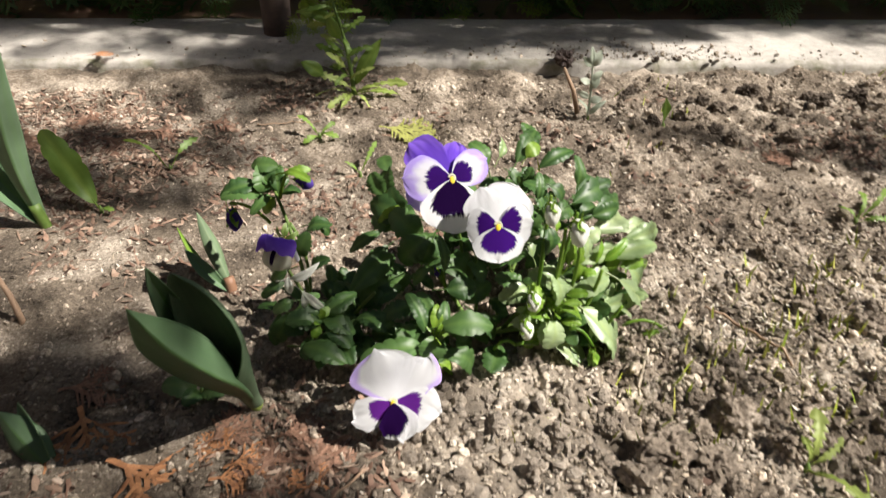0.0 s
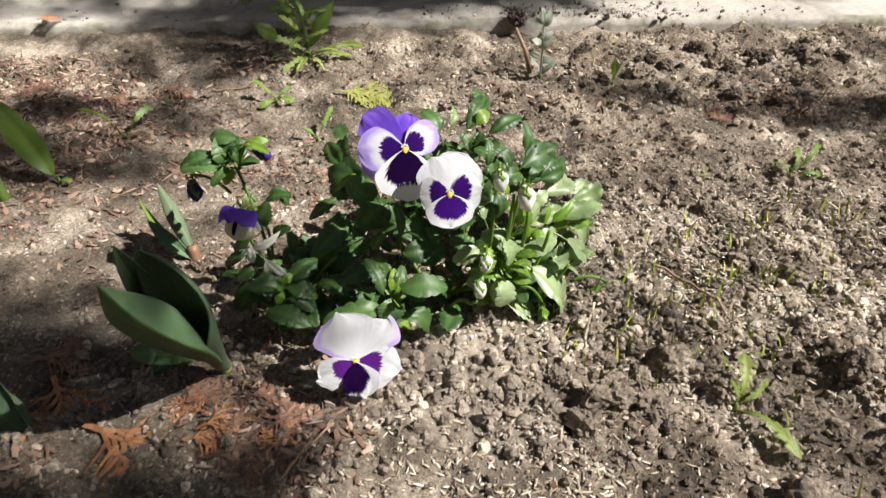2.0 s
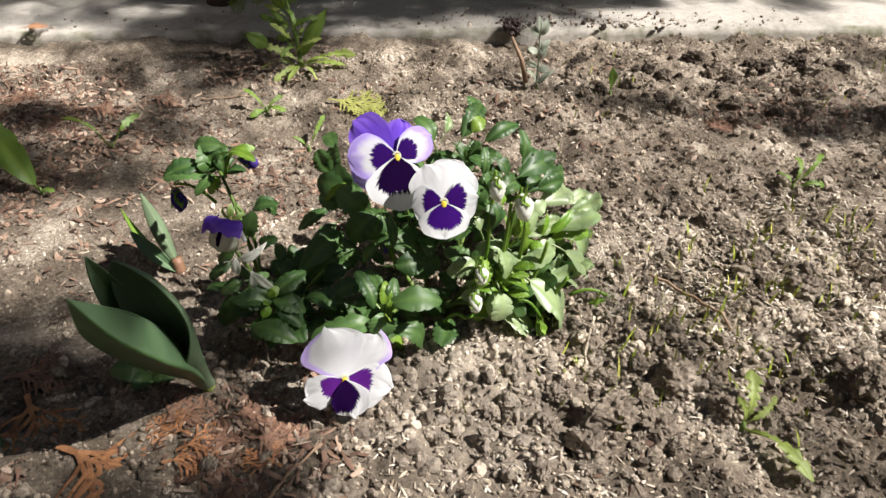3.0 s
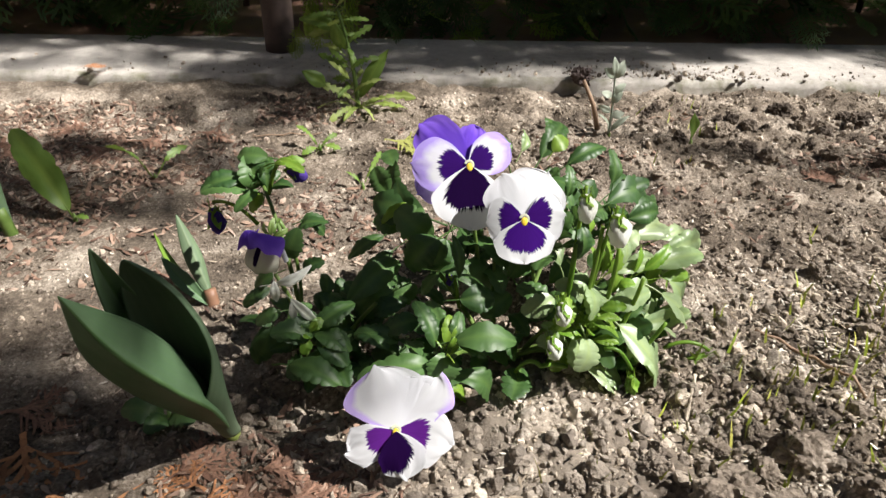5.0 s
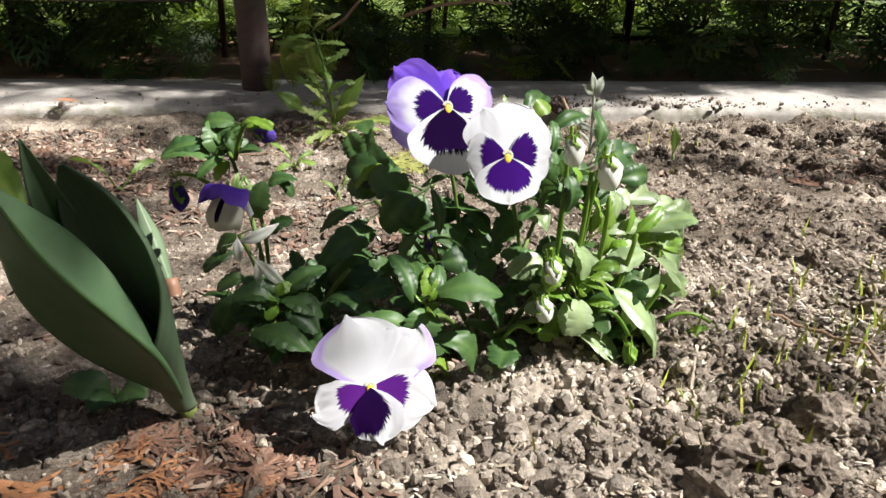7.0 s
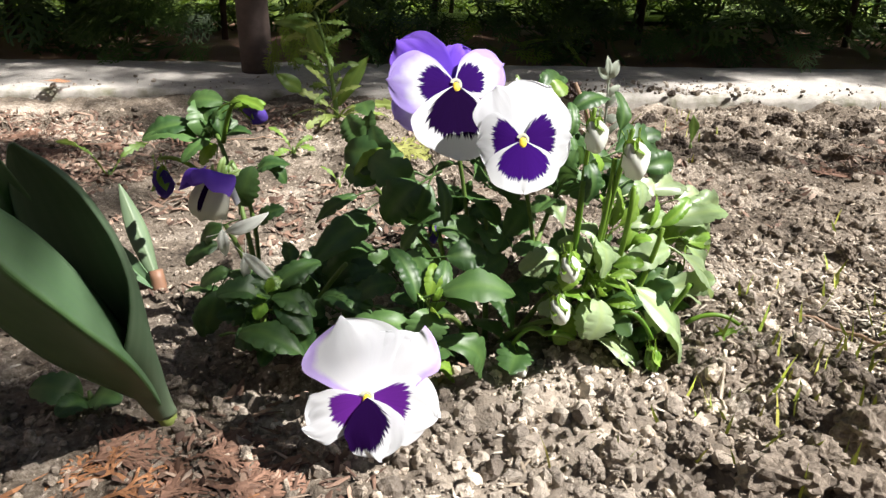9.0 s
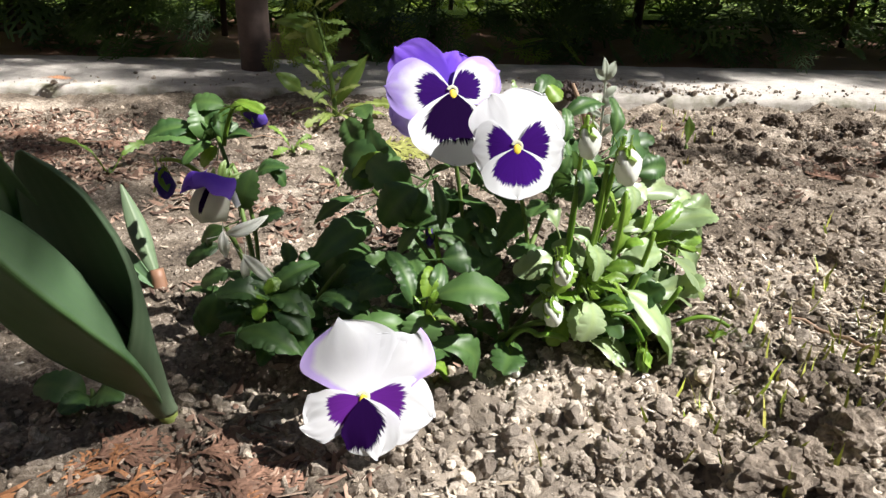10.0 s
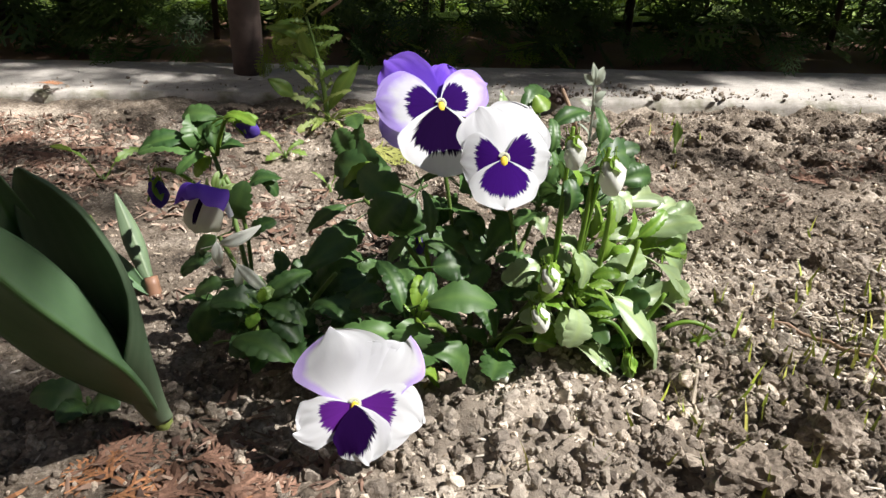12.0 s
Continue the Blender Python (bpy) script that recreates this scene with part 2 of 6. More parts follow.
gx, gy = spread(-0.95, 1.15, 0.0042, 70), spread(0.17, 1.36, 0.0042, 70)
GX, GY = np.meshgrid(gx, gy, indexing="ij")
GZ = height(GX, GY)
ground = new("ground", mesh_from("ground", np.stack([GX.ravel(), GY.ravel(), GZ.ravel()], 1), grid_faces(len(gx), len(gy)), SOIL))
tagged(ground, "dry brown garden soil, crumbly and cloddy, dappled with shade", "soil", kind="structure")


# unseen plain dark board walls, added behind and left to cut sky light
def board_wall(name, a, c, h):
    a, c = Vector(a), Vector(c)
    side = (c - a).normalized()
    out = Vector((-side.y, side.x, 0)) * 0.05
    v = []
    for p in (a, c):
        for d in (-out, out):
            v += [p + d + Vector((0, 0, -0.1)), p + d + Vector((0, 0, h))]
    f = [[0, 1, 5, 4], [2, 6, 7, 3], [1, 3, 7, 5], [0, 2, 3, 1], [4, 5, 7, 6], [0, 4, 6, 2]]
    return tagged(new(name, mesh_from(name, v, f, WOOD, False)), "unseen plain dark brown board wall, added to hold back sky light", "wall", kind="structure")


board_wall("wall_south", (-3.05, -1.9, 0), (3.6, -1.9, 0), 2.2)
board_wall("wall_west", (-3.0, -1.85, 0), (-3.0, 6.0, 0), 5.4)


def lawn_material():
    m, t, p = material("sunny_lawn")
    col = ramp(t, noise_tex(t, 24, 5, 0.7), [(0.3, (0.08, 0.14, 0.02)), (0.5, (0.17, 0.26, 0.04)), (0.7, (0.30, 0.38, 0.08))])
    t.links.new(col, p.inputs["Base Color"])
    p.inputs["Roughness"].default_value = 0.8
    bumped(t, p, noise_tex(t, 90, 4, 0.7), 1.0, 0.03)
    return m


lx, ly = np.linspace(-30, 30, 60), np.concatenate([np.linspace(2.4, 6, 30), np.linspace(6.5, 40, 30)])
LX, LY = np.meshgrid(lx, ly, indexing="ij")
LZ = np.maximum(height(LX, LY), 0) + 0.012 + 0.01 * vnoise(LX * 3, LY * 3, 9)
tagged(new("lawn", mesh_from("lawn", np.stack([LX.ravel(), LY.ravel(), LZ.ravel()], 1), grid_faces(len(lx), len(ly)), lawn_material())), "sunlit yellow-green lawn beyond the hedge", "lawn", kind="structure")


# ---- kerb ----
def kerb_front(x):
    return 1.360 - 0.078 * x


def kerb_material():
    m, t, p = material("old_concrete")
    n1, n2, n3 = noise_tex(t, 5, 4), noise_tex(t, 60, 5, 0.65), noise_tex(t, 420, 3, 0.7)
    col = ramp(t, maths(t, "ADD", maths(t, "MULTIPLY", n1, 0.5), maths(t, "MULTIPLY", n2, 0.5)), [(0.3, (0.30, 0.28, 0.245)), (0.5, (0.46, 0.435, 0.385)), (0.7, (0.58, 0.555, 0.49))])
    col = mixed(t, ramp(t, n3, [(0.60, (0, 0, 0)), (0.72, (0.6, 0.6, 0.6))]), col, (0.13, 0.11, 0.09))
    at = t.nodes.new("ShaderNodeAttribute")
    at.attribute_name = "vein"
    moss = maths(t, "MULTIPLY", at.outputs["Fac"], ramp(t, noise_tex(t, 26, 4), [(0.44, (0, 0, 0)), (0.70, (0.85, 0.85, 0.85))]))
    col = mixed(t, moss, col, (0.115, 0.12, 0.045))
    t.links.new(col, p.inputs["Base Color"])
    p.inputs["Roughness"].default_value = 0.92
    bumped(t, p, maths(t, "ADD", n2, n3), 0.6, 0.004)
    return m


KERB_MAT = kerb_material()
us = np.concatenate([np.linspace(-8, -1.3, 14)[:-1], np.linspace(-1.3, 1.5, 360), np.linspace(1.5, 8, 14)[1:]])
prof = [(0.0, -0.08), (0.0, 0.006), (0.002, 0.014), (0.008, 0.019)] + [(0.008 + 0.27 * k / 44, 0.020) for k in range(1, 45)] + [(0.285, 0.012), (0.286, -0.08)]
kv, kw = [], []
for u in us:
    for k, (d, z) in enumerate(prof):
        wob = 0.006 * fbm(np.array([u * 9.0]), np.array([d * 9.0]), 5)[0]
        kv.append((u, kerb_front(u) + d + (wob if k < 6 else 0), z + (0.004 * fbm(np.array([u * 25.0]), np.array([d * 25.0]), 8, 3)[0] if z > 0 else 0)))
        kw.append(1.0 if 0 < k < 4 else max(0.0, 0.6 - (d - 0.008) / 0.025))
kerb = new("kerb", mesh_from("kerb", kv, grid_faces(len(us), len(prof)), KERB_MAT, values=kw))
tagged(kerb, "weathered grey concrete kerb strip, mossy along its front edge", "kerb", kind="structure")


# ---- fence ----
def wood_bar(name, a, b, w, d, parent, seed, round_=False):
    """A worn wooden bar from a to b."""
    a, b = Vector(a), Vector(b)
    way = (b - a).normalized()
    side = way.cross(Vector((0, 1, 0.01))).normalized()
    out = way.cross(side)
    n, k = 24, 16
    verts = []
    for i in range(n):
        t = i / (n - 1)
        for j in range(k):
            ang = 2 * math.pi * j / k
            c, s = math.cos(ang), math.sin(ang)
            e = 1.0 if round_ else 0.35
            c, s = math.copysign(abs(c) ** e, c), math.copysign(abs(s) ** e, s)
            wob = 1 + 0.05 * noise.noise((seed + t * 5, c * 1.5, s * 1.5))
            verts.append(a.lerp(b, t) + side * (w / 2 * c * wob) + out * (d / 2 * s * wob))
    faces = [[i * k + j, i * k + (j + 1) % k, (i + 1) * k + (j + 1) % k, (i + 1) * k + j] for i in range(n - 1) for j in range(k)]
    faces += [list(range(k))[::-1], [(n - 1) * k + j for j in range(k)]]
    return part(name, mesh_from(name, verts, faces, WOOD), parent)


fence = thing("fence", "dark weathered wooden garden fence standing on the kerb", "fence", kind="structure")
FY = 1.555


def fence_y(x):
    return FY - 0.078 * (x + 0.27)


for px, w in ((-0.272, 0.06), (2.1, 0.06), (-2.6, 0.06)):
    wood_bar("post", (px, fence_y(px), 0.005), (px, fence_y(px), 1.15), w, w, fence, px, True)
for z in (0.203, 1.02):
    for x0, x1 in ((-2.6, -0.385), (0.03, 2.1)):
        wood_bar("rail", (x0, fence_y(x0) + 0.045, z), (x1, fence_y(x1) + 0.045, z + (0.008 if x0 > 0 else -0.006)), 0.028, 0.03, fence, z + x0)
slat_v, slat_f = tube([(0, 0, 0), (0, 0, 0.4), (0, 0, 0.8), (0, 0, 0.83)], [0.0085, 0.0085, 0.0085, 0.004], 8)
slat_me = mesh_from("slat", slat_v, slat_f, WOOD)
for x0, x1 in ((-2.55, -0.40), (0.05, 2.05)):
    for k in range(int((x1 - x0) / 0.0215)):
        x = x0 + k * 0.0215
        part("slat", slat_me, fence, m=pose(x, fence_y(x) + 0.068, 0.215 + 0.002 * math.sin(k * 7), 0, 0, 0))


# ---- thuja hedge ----
def thuja_spray(rng, length=0.16, step0=0.012, w0=0.0024, ridged=True):
    """A flat thuja spray: an axis with side shoots on both sides, all of short scale strips."""
    quads = []

    def shoot(x, y, ang, ln, w, lvl):
        n = max(2, int(ln / step0))
        step = ln / n
        for i in range(n):
            nx, ny = x + math.cos(ang) * step, y + math.sin(ang) * step
            ww = w * (1 - 0.5 * i / n)
            sx, sy = -math.sin(ang) * ww, math.cos(ang) * ww
            quads.append([(x - sx, y - sy), (x, y), (x + sx, y + sy), (nx + sx * 0.8, ny + sy * 0.8), (nx, ny), (nx - sx * 0.8, ny - sy * 0.8)])
            for side in ((1, -1) if lvl == 0 else (1 if i % 2 else -1,)):
                if lvl > 1 or (i == 0 and lvl == 0):
                    continue
                sub = (ln - i * step) * (0.62 if lvl == 0 else 0.5) + 0.006
                if sub > step0 * 0.8:
                    shoot(nx, ny, ang + side * rng.uniform(0.6, 0.85), min(sub, 0.07), w * 0.8, lvl + 1)
            x, y = nx, ny
            ang += rng.uniform(-0.06, 0.06)

    shoot(0, 0, 0, length, w0, 0)
    v, f = [], []
    for q in quads:
        b = len(v)
        for k, (px, py) in enumerate(q):
            if not ridged and k in (1, 4):
                continue
            ridge = 0.0007 if k in (1, 4) else 0.0
            v.append((px, py, -1.6 * px * px + ridge + 0.004 * math.sin(px * 60 + py * 40)))
        f += [[b, b + 1, b + 4, b + 5], [b + 1, b + 2, b + 3, b + 4]] if ridged else [[b, b + 1, b + 2, b + 3]]
    return np.array(v), np.array(f)


rng = random.Random(4)
SPRAYS = [thuja_spray(rng, ln) for ln in (0.11, 0.14, 0.16, 0.13)]
COARSE = [thuja_spray(rng, ln, 0.021, 0.0042, False) for ln in (0.12, 0.15, 0.17, 0.14)]


def moved(v, m):
    a = np.array(m)
    return v @ a[:3, :3].T + a[:3, 3]


def hedge_part(places, fine=False):
    kit = SPRAYS if fine else COARSE
    return joined([(moved(kit[k % 4][0], m), kit[k % 4][1]) for k, m in enumerate(places)])


def spray_pose(p, way, droop, scale, twist):
    x = Vector((way[0], way[1], way[2] - droop)).normalized()
    y = Vector((0, 0, 1)).cross(x).normalized()
    z = x.cross(y)
    m = Matrix((x, y, z)).transposed().to_4x4()
    return Matrix.Translation(p) @ m @ Matrix.Rotation(twist, 4, "X") @ Matrix.Scale(scale, 4)


def thuja_bush(name, label, cx, cy, wx, wy, h, count, seed, low=0.05, thin=0.0, mat=None, coarse=1.0):
    rng = random.Random(seed)
    bush = thing(name, label, "hedge shrub", group="thuja hedge")
    v, f = tube([(cx, cy, -0.02), (cx + 0.02, cy, h * 0.4), (cx, cy + 0.02, h * 0.95)], [0.008, 0.007, 0.003], 9)
    part("trunk", mesh_from("trunk", v, f, WOOD), bush, "thin brown trunk")
    places = []
    while len(places) < count:
        a, z = rng.uniform(0, 2 * math.pi), low + (h - low) * rng.random() ** 1.2
        taper = (1 - (z / h) ** 2) ** 0.5 if z < h else 0.1
        r = rng.uniform(0.35, 1.0) ** 0.6
        p = (cx + wx * r * taper * math.cos(a), cy + wy * r * taper * math.sin(a), z)
        if noise.noise((p[0] * 5, p[1] * 5, p[2] * 5 + seed)) < -0.15 + thin:
            continue
        places.append(spray_pose(p, (math.cos(a), math.sin(a), rng.uniform(-0.3, 0.5)), 0.25, coarse * rng.uniform(0.7, 1.25), rng.uniform(-0.9, 0.9)))
    v, f = hedge_part(places)
    part("crown", mesh_from("crown", v, f, mat or THUJA, values=np.zeros(len(v))), bush)
    return bush


for k, (bx, by, wx, h) in enumerate(((-1.45, 2.02, 0.34, 1.5), (-0.95, 2.06, 0.34, 1.5), (-0.42, 2.0, 0.32, 1.5), (0.10, 2.0, 0.34, 1.6), (0.62, 1.96, 0.30, 1.5), (1.15, 1.92, 0.34, 1.6))):
    thuja_bush("thuja_shrub", "dense dark green thuja shrub behind the fence", bx, by, wx, 0.26, h, 400, 20 + k, 0.02, 0.14)
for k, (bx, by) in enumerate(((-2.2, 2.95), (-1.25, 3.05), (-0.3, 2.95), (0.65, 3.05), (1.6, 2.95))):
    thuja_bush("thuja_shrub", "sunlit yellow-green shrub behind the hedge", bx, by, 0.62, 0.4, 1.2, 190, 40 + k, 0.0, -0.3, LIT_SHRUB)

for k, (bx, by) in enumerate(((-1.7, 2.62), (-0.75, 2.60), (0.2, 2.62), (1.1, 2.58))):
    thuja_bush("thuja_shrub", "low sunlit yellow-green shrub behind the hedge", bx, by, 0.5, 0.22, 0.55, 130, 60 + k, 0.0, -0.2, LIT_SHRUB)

# thick old bushes that close parts of the hedge
for k, (bx, wx) in enumerate(((-0.80, 0.06), (-1.20, 0.14), (0.715, 0.06), (1.15, 0.12), (1.45, 0.14))):
    thuja_bush("thuja_shrub", "thick dark thuja shrub deep in the hedge", bx, 2.27, wx, 0.10, 0.75, 80 if wx > 0.1 else 46, 80 + k, -0.02, -0.6, None, 1.15)
near = thuja_bush("thuja_shrub", "thuja shrub with low boughs over the kerb", 1.55, 1.95, 0.3, 0.26, 1.5, 500, 33, 0.02)
places = []
for bx, by, bz, ax, ay, s in ((0.85, 1.62, 0.105, 0.5, -0.9, 0.75), (0.90, 1.60, 0.130, 0.9, -0.8, 0.75), (0.82, 1.61, 0.09, -0.1, -1, 0.7), (0.92, 1.60, 0.09, 0.3, -1, 0.65), (0.80, 1.64, 0.13, 0.8, -0.6, 0.75), (0.60, 1.68, 0.09, -0.5, -0.8, 0.7), (0.66, 1.69, 0.08, 0.4, -0.8, 0.7)):
    places.append(spray_pose((bx, by, bz), (ax, ay, 0.1), 0.35, s, 0.4 * math.sin(bx * 40)))
for k in range(40):
    bx = -0.62 + 0.035 * k + 0.012 * math.sin(k * 5)
    if -0.36 < bx < -0.2:
        continue
    places.append(spray_pose((bx, 1.74 + 0.03 * math.sin(k * 3), 0.10 + 0.05 * math.sin(k * 2.2)), (math.sin(k * 1.7) * 0.6, -1, 0.15), 0.4, 0.75, math.sin(k * 2.6)))
for bx, by, bz, s in ((-0.20, 1.64, 0.16, 0.8), (-0.16, 1.60, 0.21, 0.9), (-0.22, 1.62, 0.24, 0.8), (-0.12, 1.66, 0.14, 0.8), (-0.19, 1.60, 0.12, 0.6)):
    places.append(spray_pose((bx, by, bz), (-0.3, -0.6, -0.2), 0.7, s, 0.7))
# these five sprays and all after take the sun-brightened green
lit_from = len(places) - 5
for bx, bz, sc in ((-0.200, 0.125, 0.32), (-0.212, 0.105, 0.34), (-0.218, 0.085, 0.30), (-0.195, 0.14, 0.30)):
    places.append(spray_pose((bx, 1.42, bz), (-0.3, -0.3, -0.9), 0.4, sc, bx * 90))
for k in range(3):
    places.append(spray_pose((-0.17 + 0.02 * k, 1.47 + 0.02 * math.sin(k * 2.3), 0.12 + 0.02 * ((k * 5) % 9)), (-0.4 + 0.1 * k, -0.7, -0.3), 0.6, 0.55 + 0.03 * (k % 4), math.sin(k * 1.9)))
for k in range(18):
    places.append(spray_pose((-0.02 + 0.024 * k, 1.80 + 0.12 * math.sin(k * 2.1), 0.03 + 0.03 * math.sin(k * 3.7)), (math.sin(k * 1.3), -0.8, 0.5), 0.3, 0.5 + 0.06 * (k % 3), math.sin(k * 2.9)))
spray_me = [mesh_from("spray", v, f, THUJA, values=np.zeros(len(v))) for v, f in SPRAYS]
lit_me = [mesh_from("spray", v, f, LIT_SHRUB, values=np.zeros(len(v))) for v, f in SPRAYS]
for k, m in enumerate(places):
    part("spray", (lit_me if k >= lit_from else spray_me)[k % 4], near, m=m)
for pts in ([(-0.125, 1.52, 0.135), (-0.09, 1.51, 0.16), (-0.06, 1.5, 0.195), (-0.04, 1.52, 0.24)], [(0.02, 1.54, 0.16), (0.09, 1.52, 0.183), (0.16, 1.5, 0.192), (0.225, 1.48, 0.188)]):
    v, f = tube(pts, [0.0035, 0.003, 0.0028, 0.0022][:len(pts)], 7)
    part("bare_branch", mesh_from("bare_branch", v, f, TWIG), near)

# unseen tall thuja, added beside the bed so its boughs shade kerb and hedge
TREE_X, TREE_Y = 2.7, -1.3
tall = thing("thuja_tree", "unseen tall thuja tree, added so that its boughs shade the bed", "tree", (TREE_X, TREE_Y, 0))
tv, tf = tube([(TREE_X, TREE_Y, -0.05), (TREE_X + 0.02, TREE_Y, 0.8), (TREE_X - 0.01, TREE_Y + 0.01, 2.2), (TREE_X, TREE_Y, 3.8)], [0.08, 0.07, 0.045, 0.01], 12)
part("trunk", mesh_from("trunk", tv, tf, WOOD), tall, m=tall.matrix_basis.inverted())
rng = random.Random(77)


def bough(at, size, count, fine=1.0):
    """A limb from the trunk to a cluster of sprays."""
    at = Vector(at)
    root = Vector((TREE_X, TREE_Y, max(0.3, at.z - 0.35)))
    v, f = tube(bent(root, at, (0, 0, 0.05), 7), [(0.0034 - 0.0004 * i) * min(1.0, fine * 1.5) for i in range(7)], 6)
    limb = part("limb", mesh_from("limb", v, f, WOOD), tall, m=tall.matrix_basis.inverted())
    places = []
    for i in range(count):
        d = Vector((rng.gauss(0, 1), rng.gauss(0, 1), rng.gauss(0, 0.6))) * size * 0.5
        places.append(spray_pose(at + d, (rng.uniform(-1, 1), rng.uniform(-1, 1), rng.uniform(-0.2, 0.4)), 0.3, fine * rng.uniform(0.7, 1.2), rng.uniform(-1.2, 1.2)))
    v, f = hedge_part(places)
    part("foliage", mesh_from("foliage", v, f, THUJA, values=np.zeros(len(v))), limb)


def shade(x, y, z, size, count, away, fine=1.0):
    """An added bough, placed so that its shadow falls round the given place."""
    bough(Vector((x, y, z)) + sun_way * away, size, count, fine)


# over the hedge
for k in range(14):
    shade(-1.35 + 0.21 * k, 1.88, 0.20, 0.32, 62, 3.2)
# over the back of the kerb
for x, y, size, count in ((-0.95, 1.67, 0.11, 24), (-0.70, 1.64, 0.10, 18), (-0.45, 1.64, 0.10, 30), (-0.26, 1.57, 0.09, 22), (-0.02, 1.60, 0.11, 36), (0.22, 1.58, 0.10, 26), (0.45, 1.58, 0.10, 22), (0.68, 1.58, 0.09, 22), (0.92, 1.57, 0.09, 20)):
    shade(x, y, 0.02, size, count, 2.9)
for x, y, size, count in ((-0.40, 1.53, 0.06, 12), (-0.20, 1.52, 0.07, 18), (-0.08, 1.47, 0.06, 14), (0.03, 1.53, 0.07, 16), (0.17, 1.54, 0.07, 14), (0.32, 1.53, 0.06, 12), (0.50, 1.55, 0.06, 12), (0.90, 1.53, 0.06, 12), (0.62, 1.67, 0.09, 30), (0.78, 1.67, 0.09, 30)):
    shade(x, y, 0.02, size, count, 2.8)
for x, y in ((0.05, 1.48), (0.17, 1.50), (0.28, 1.47)):
    shade(x, y, 0.02, 0.06, 11, 2.7, 0.7)
# short shoots that dapple the front of the kerb and the soil
for x, y, size, count, fine in ((-0.38, 1.45, 0.07, 22, 0.8), (-0.27, 1.42, 0.07, 22, 0.8), (-0.17, 1.44, 0.06, 16, 0.8),
                                (-0.40, 1.31, 0.05, 8, 0.8), (-0.28, 1.30, 0.05, 10, 0.7), (-0.235, 1.27, 0.05, 10, 0.7), (-0.33, 1.23, 0.05, 10, 0.7),
                                (-0.60, 1.03, 0.07, 18, 0.8), (-0.50, 1.00, 0.06, 16, 0.8), (-0.40, 1.00, 0.05, 12, 0.8), (-0.70, 1.00, 0.08, 16, 0.8), (-0.34, 0.96, 0.03, 5, 0.7),
                                (0.32, 1.04, 0.04, 4, 0.6), (0.45, 1.01, 0.05, 6, 0.7), (0.60, 0.96, 0.05, 8, 0.7), (0.74, 0.93, 0.06, 12, 0.7), (0.88, 0.95, 0.07, 14, 0.7), (0.95, 1.1, 0.08, 10, 0.7)):
    shade(x, y, 0.0, size, count, 2.7, fine)
for x, y, size, count in ((-0.30, 0.535, 0.03, 30), (-0.36, 0.53, 0.04, 40), (-0.25, 0.56, 0.03, 22), (-0.42, 0.53, 0.05, 44), (-0.36, 0.58, 0.04, 30), (-0.48, 0.48, 0.04, 30)):
    shade(x, y, 0.0, size, count, 2.7, 0.4)
for x, y in ((-0.165, 0.535), (-0.145, 0.555), (-0.195, 0.545), (-0.163, 0.478)):
    shade(x, y, 0.0, 0.018, 18, 2.4, 0.25)
for x, y in ((0.66, 0.95), (0.74, 0.915), (0.83, 0.92), (0.92, 0.94)):
    shade(x, y, 0.0, 0.04, 12, 1.4, 0.45)
# higher boughs, added to half shade the soil beyond the tulip
for x, y, size, count in ((-0.38, 0.60, 0.05, 8), (-0.34, 0.345, 0.05, 28), (-0.25, 0.34, 0.05, 20), (-0.47, 0.36, 0.06, 26), (-0.40, 0.31, 0.06, 18), (-0.41, 0.365, 0.05, 12), (-0.30, 0.395, 0.035, 7), (-0.24, 0.395, 0.03, 3), (-0.36, 0.385, 0.035, 6), (-0.17, 0.335, 0.03, 6), (-0.22, 0.30, 0.06, 12), (-0.34, 0.30, 0.06, 12), (-0.50, 0.66, 0.08, 8), (-0.42, 0.62, 0.06, 6), (-0.56, 0.50, 0.10, 24), (-0.38, 0.33, 0.08, 14), (-0.27, 0.34, 0.06, 8), (-0.28, 0.27, 0.08, 12), (-0.15, 0.30, 0.05, 5)):
    shade(x, y, 0.0, size, count, 3.9, 0.6)
for k in range(22):
    a = rng.uniform(0, 6.283)
    zz = rng.uniform(0.6, 3.4)
    rr = 0.45 * (1 - zz / 4.2)
    bough((TREE_X + rr * math.cos(a), TREE_Y + rr * math.sin(a) * 0.8, zz), 0.35, 36)

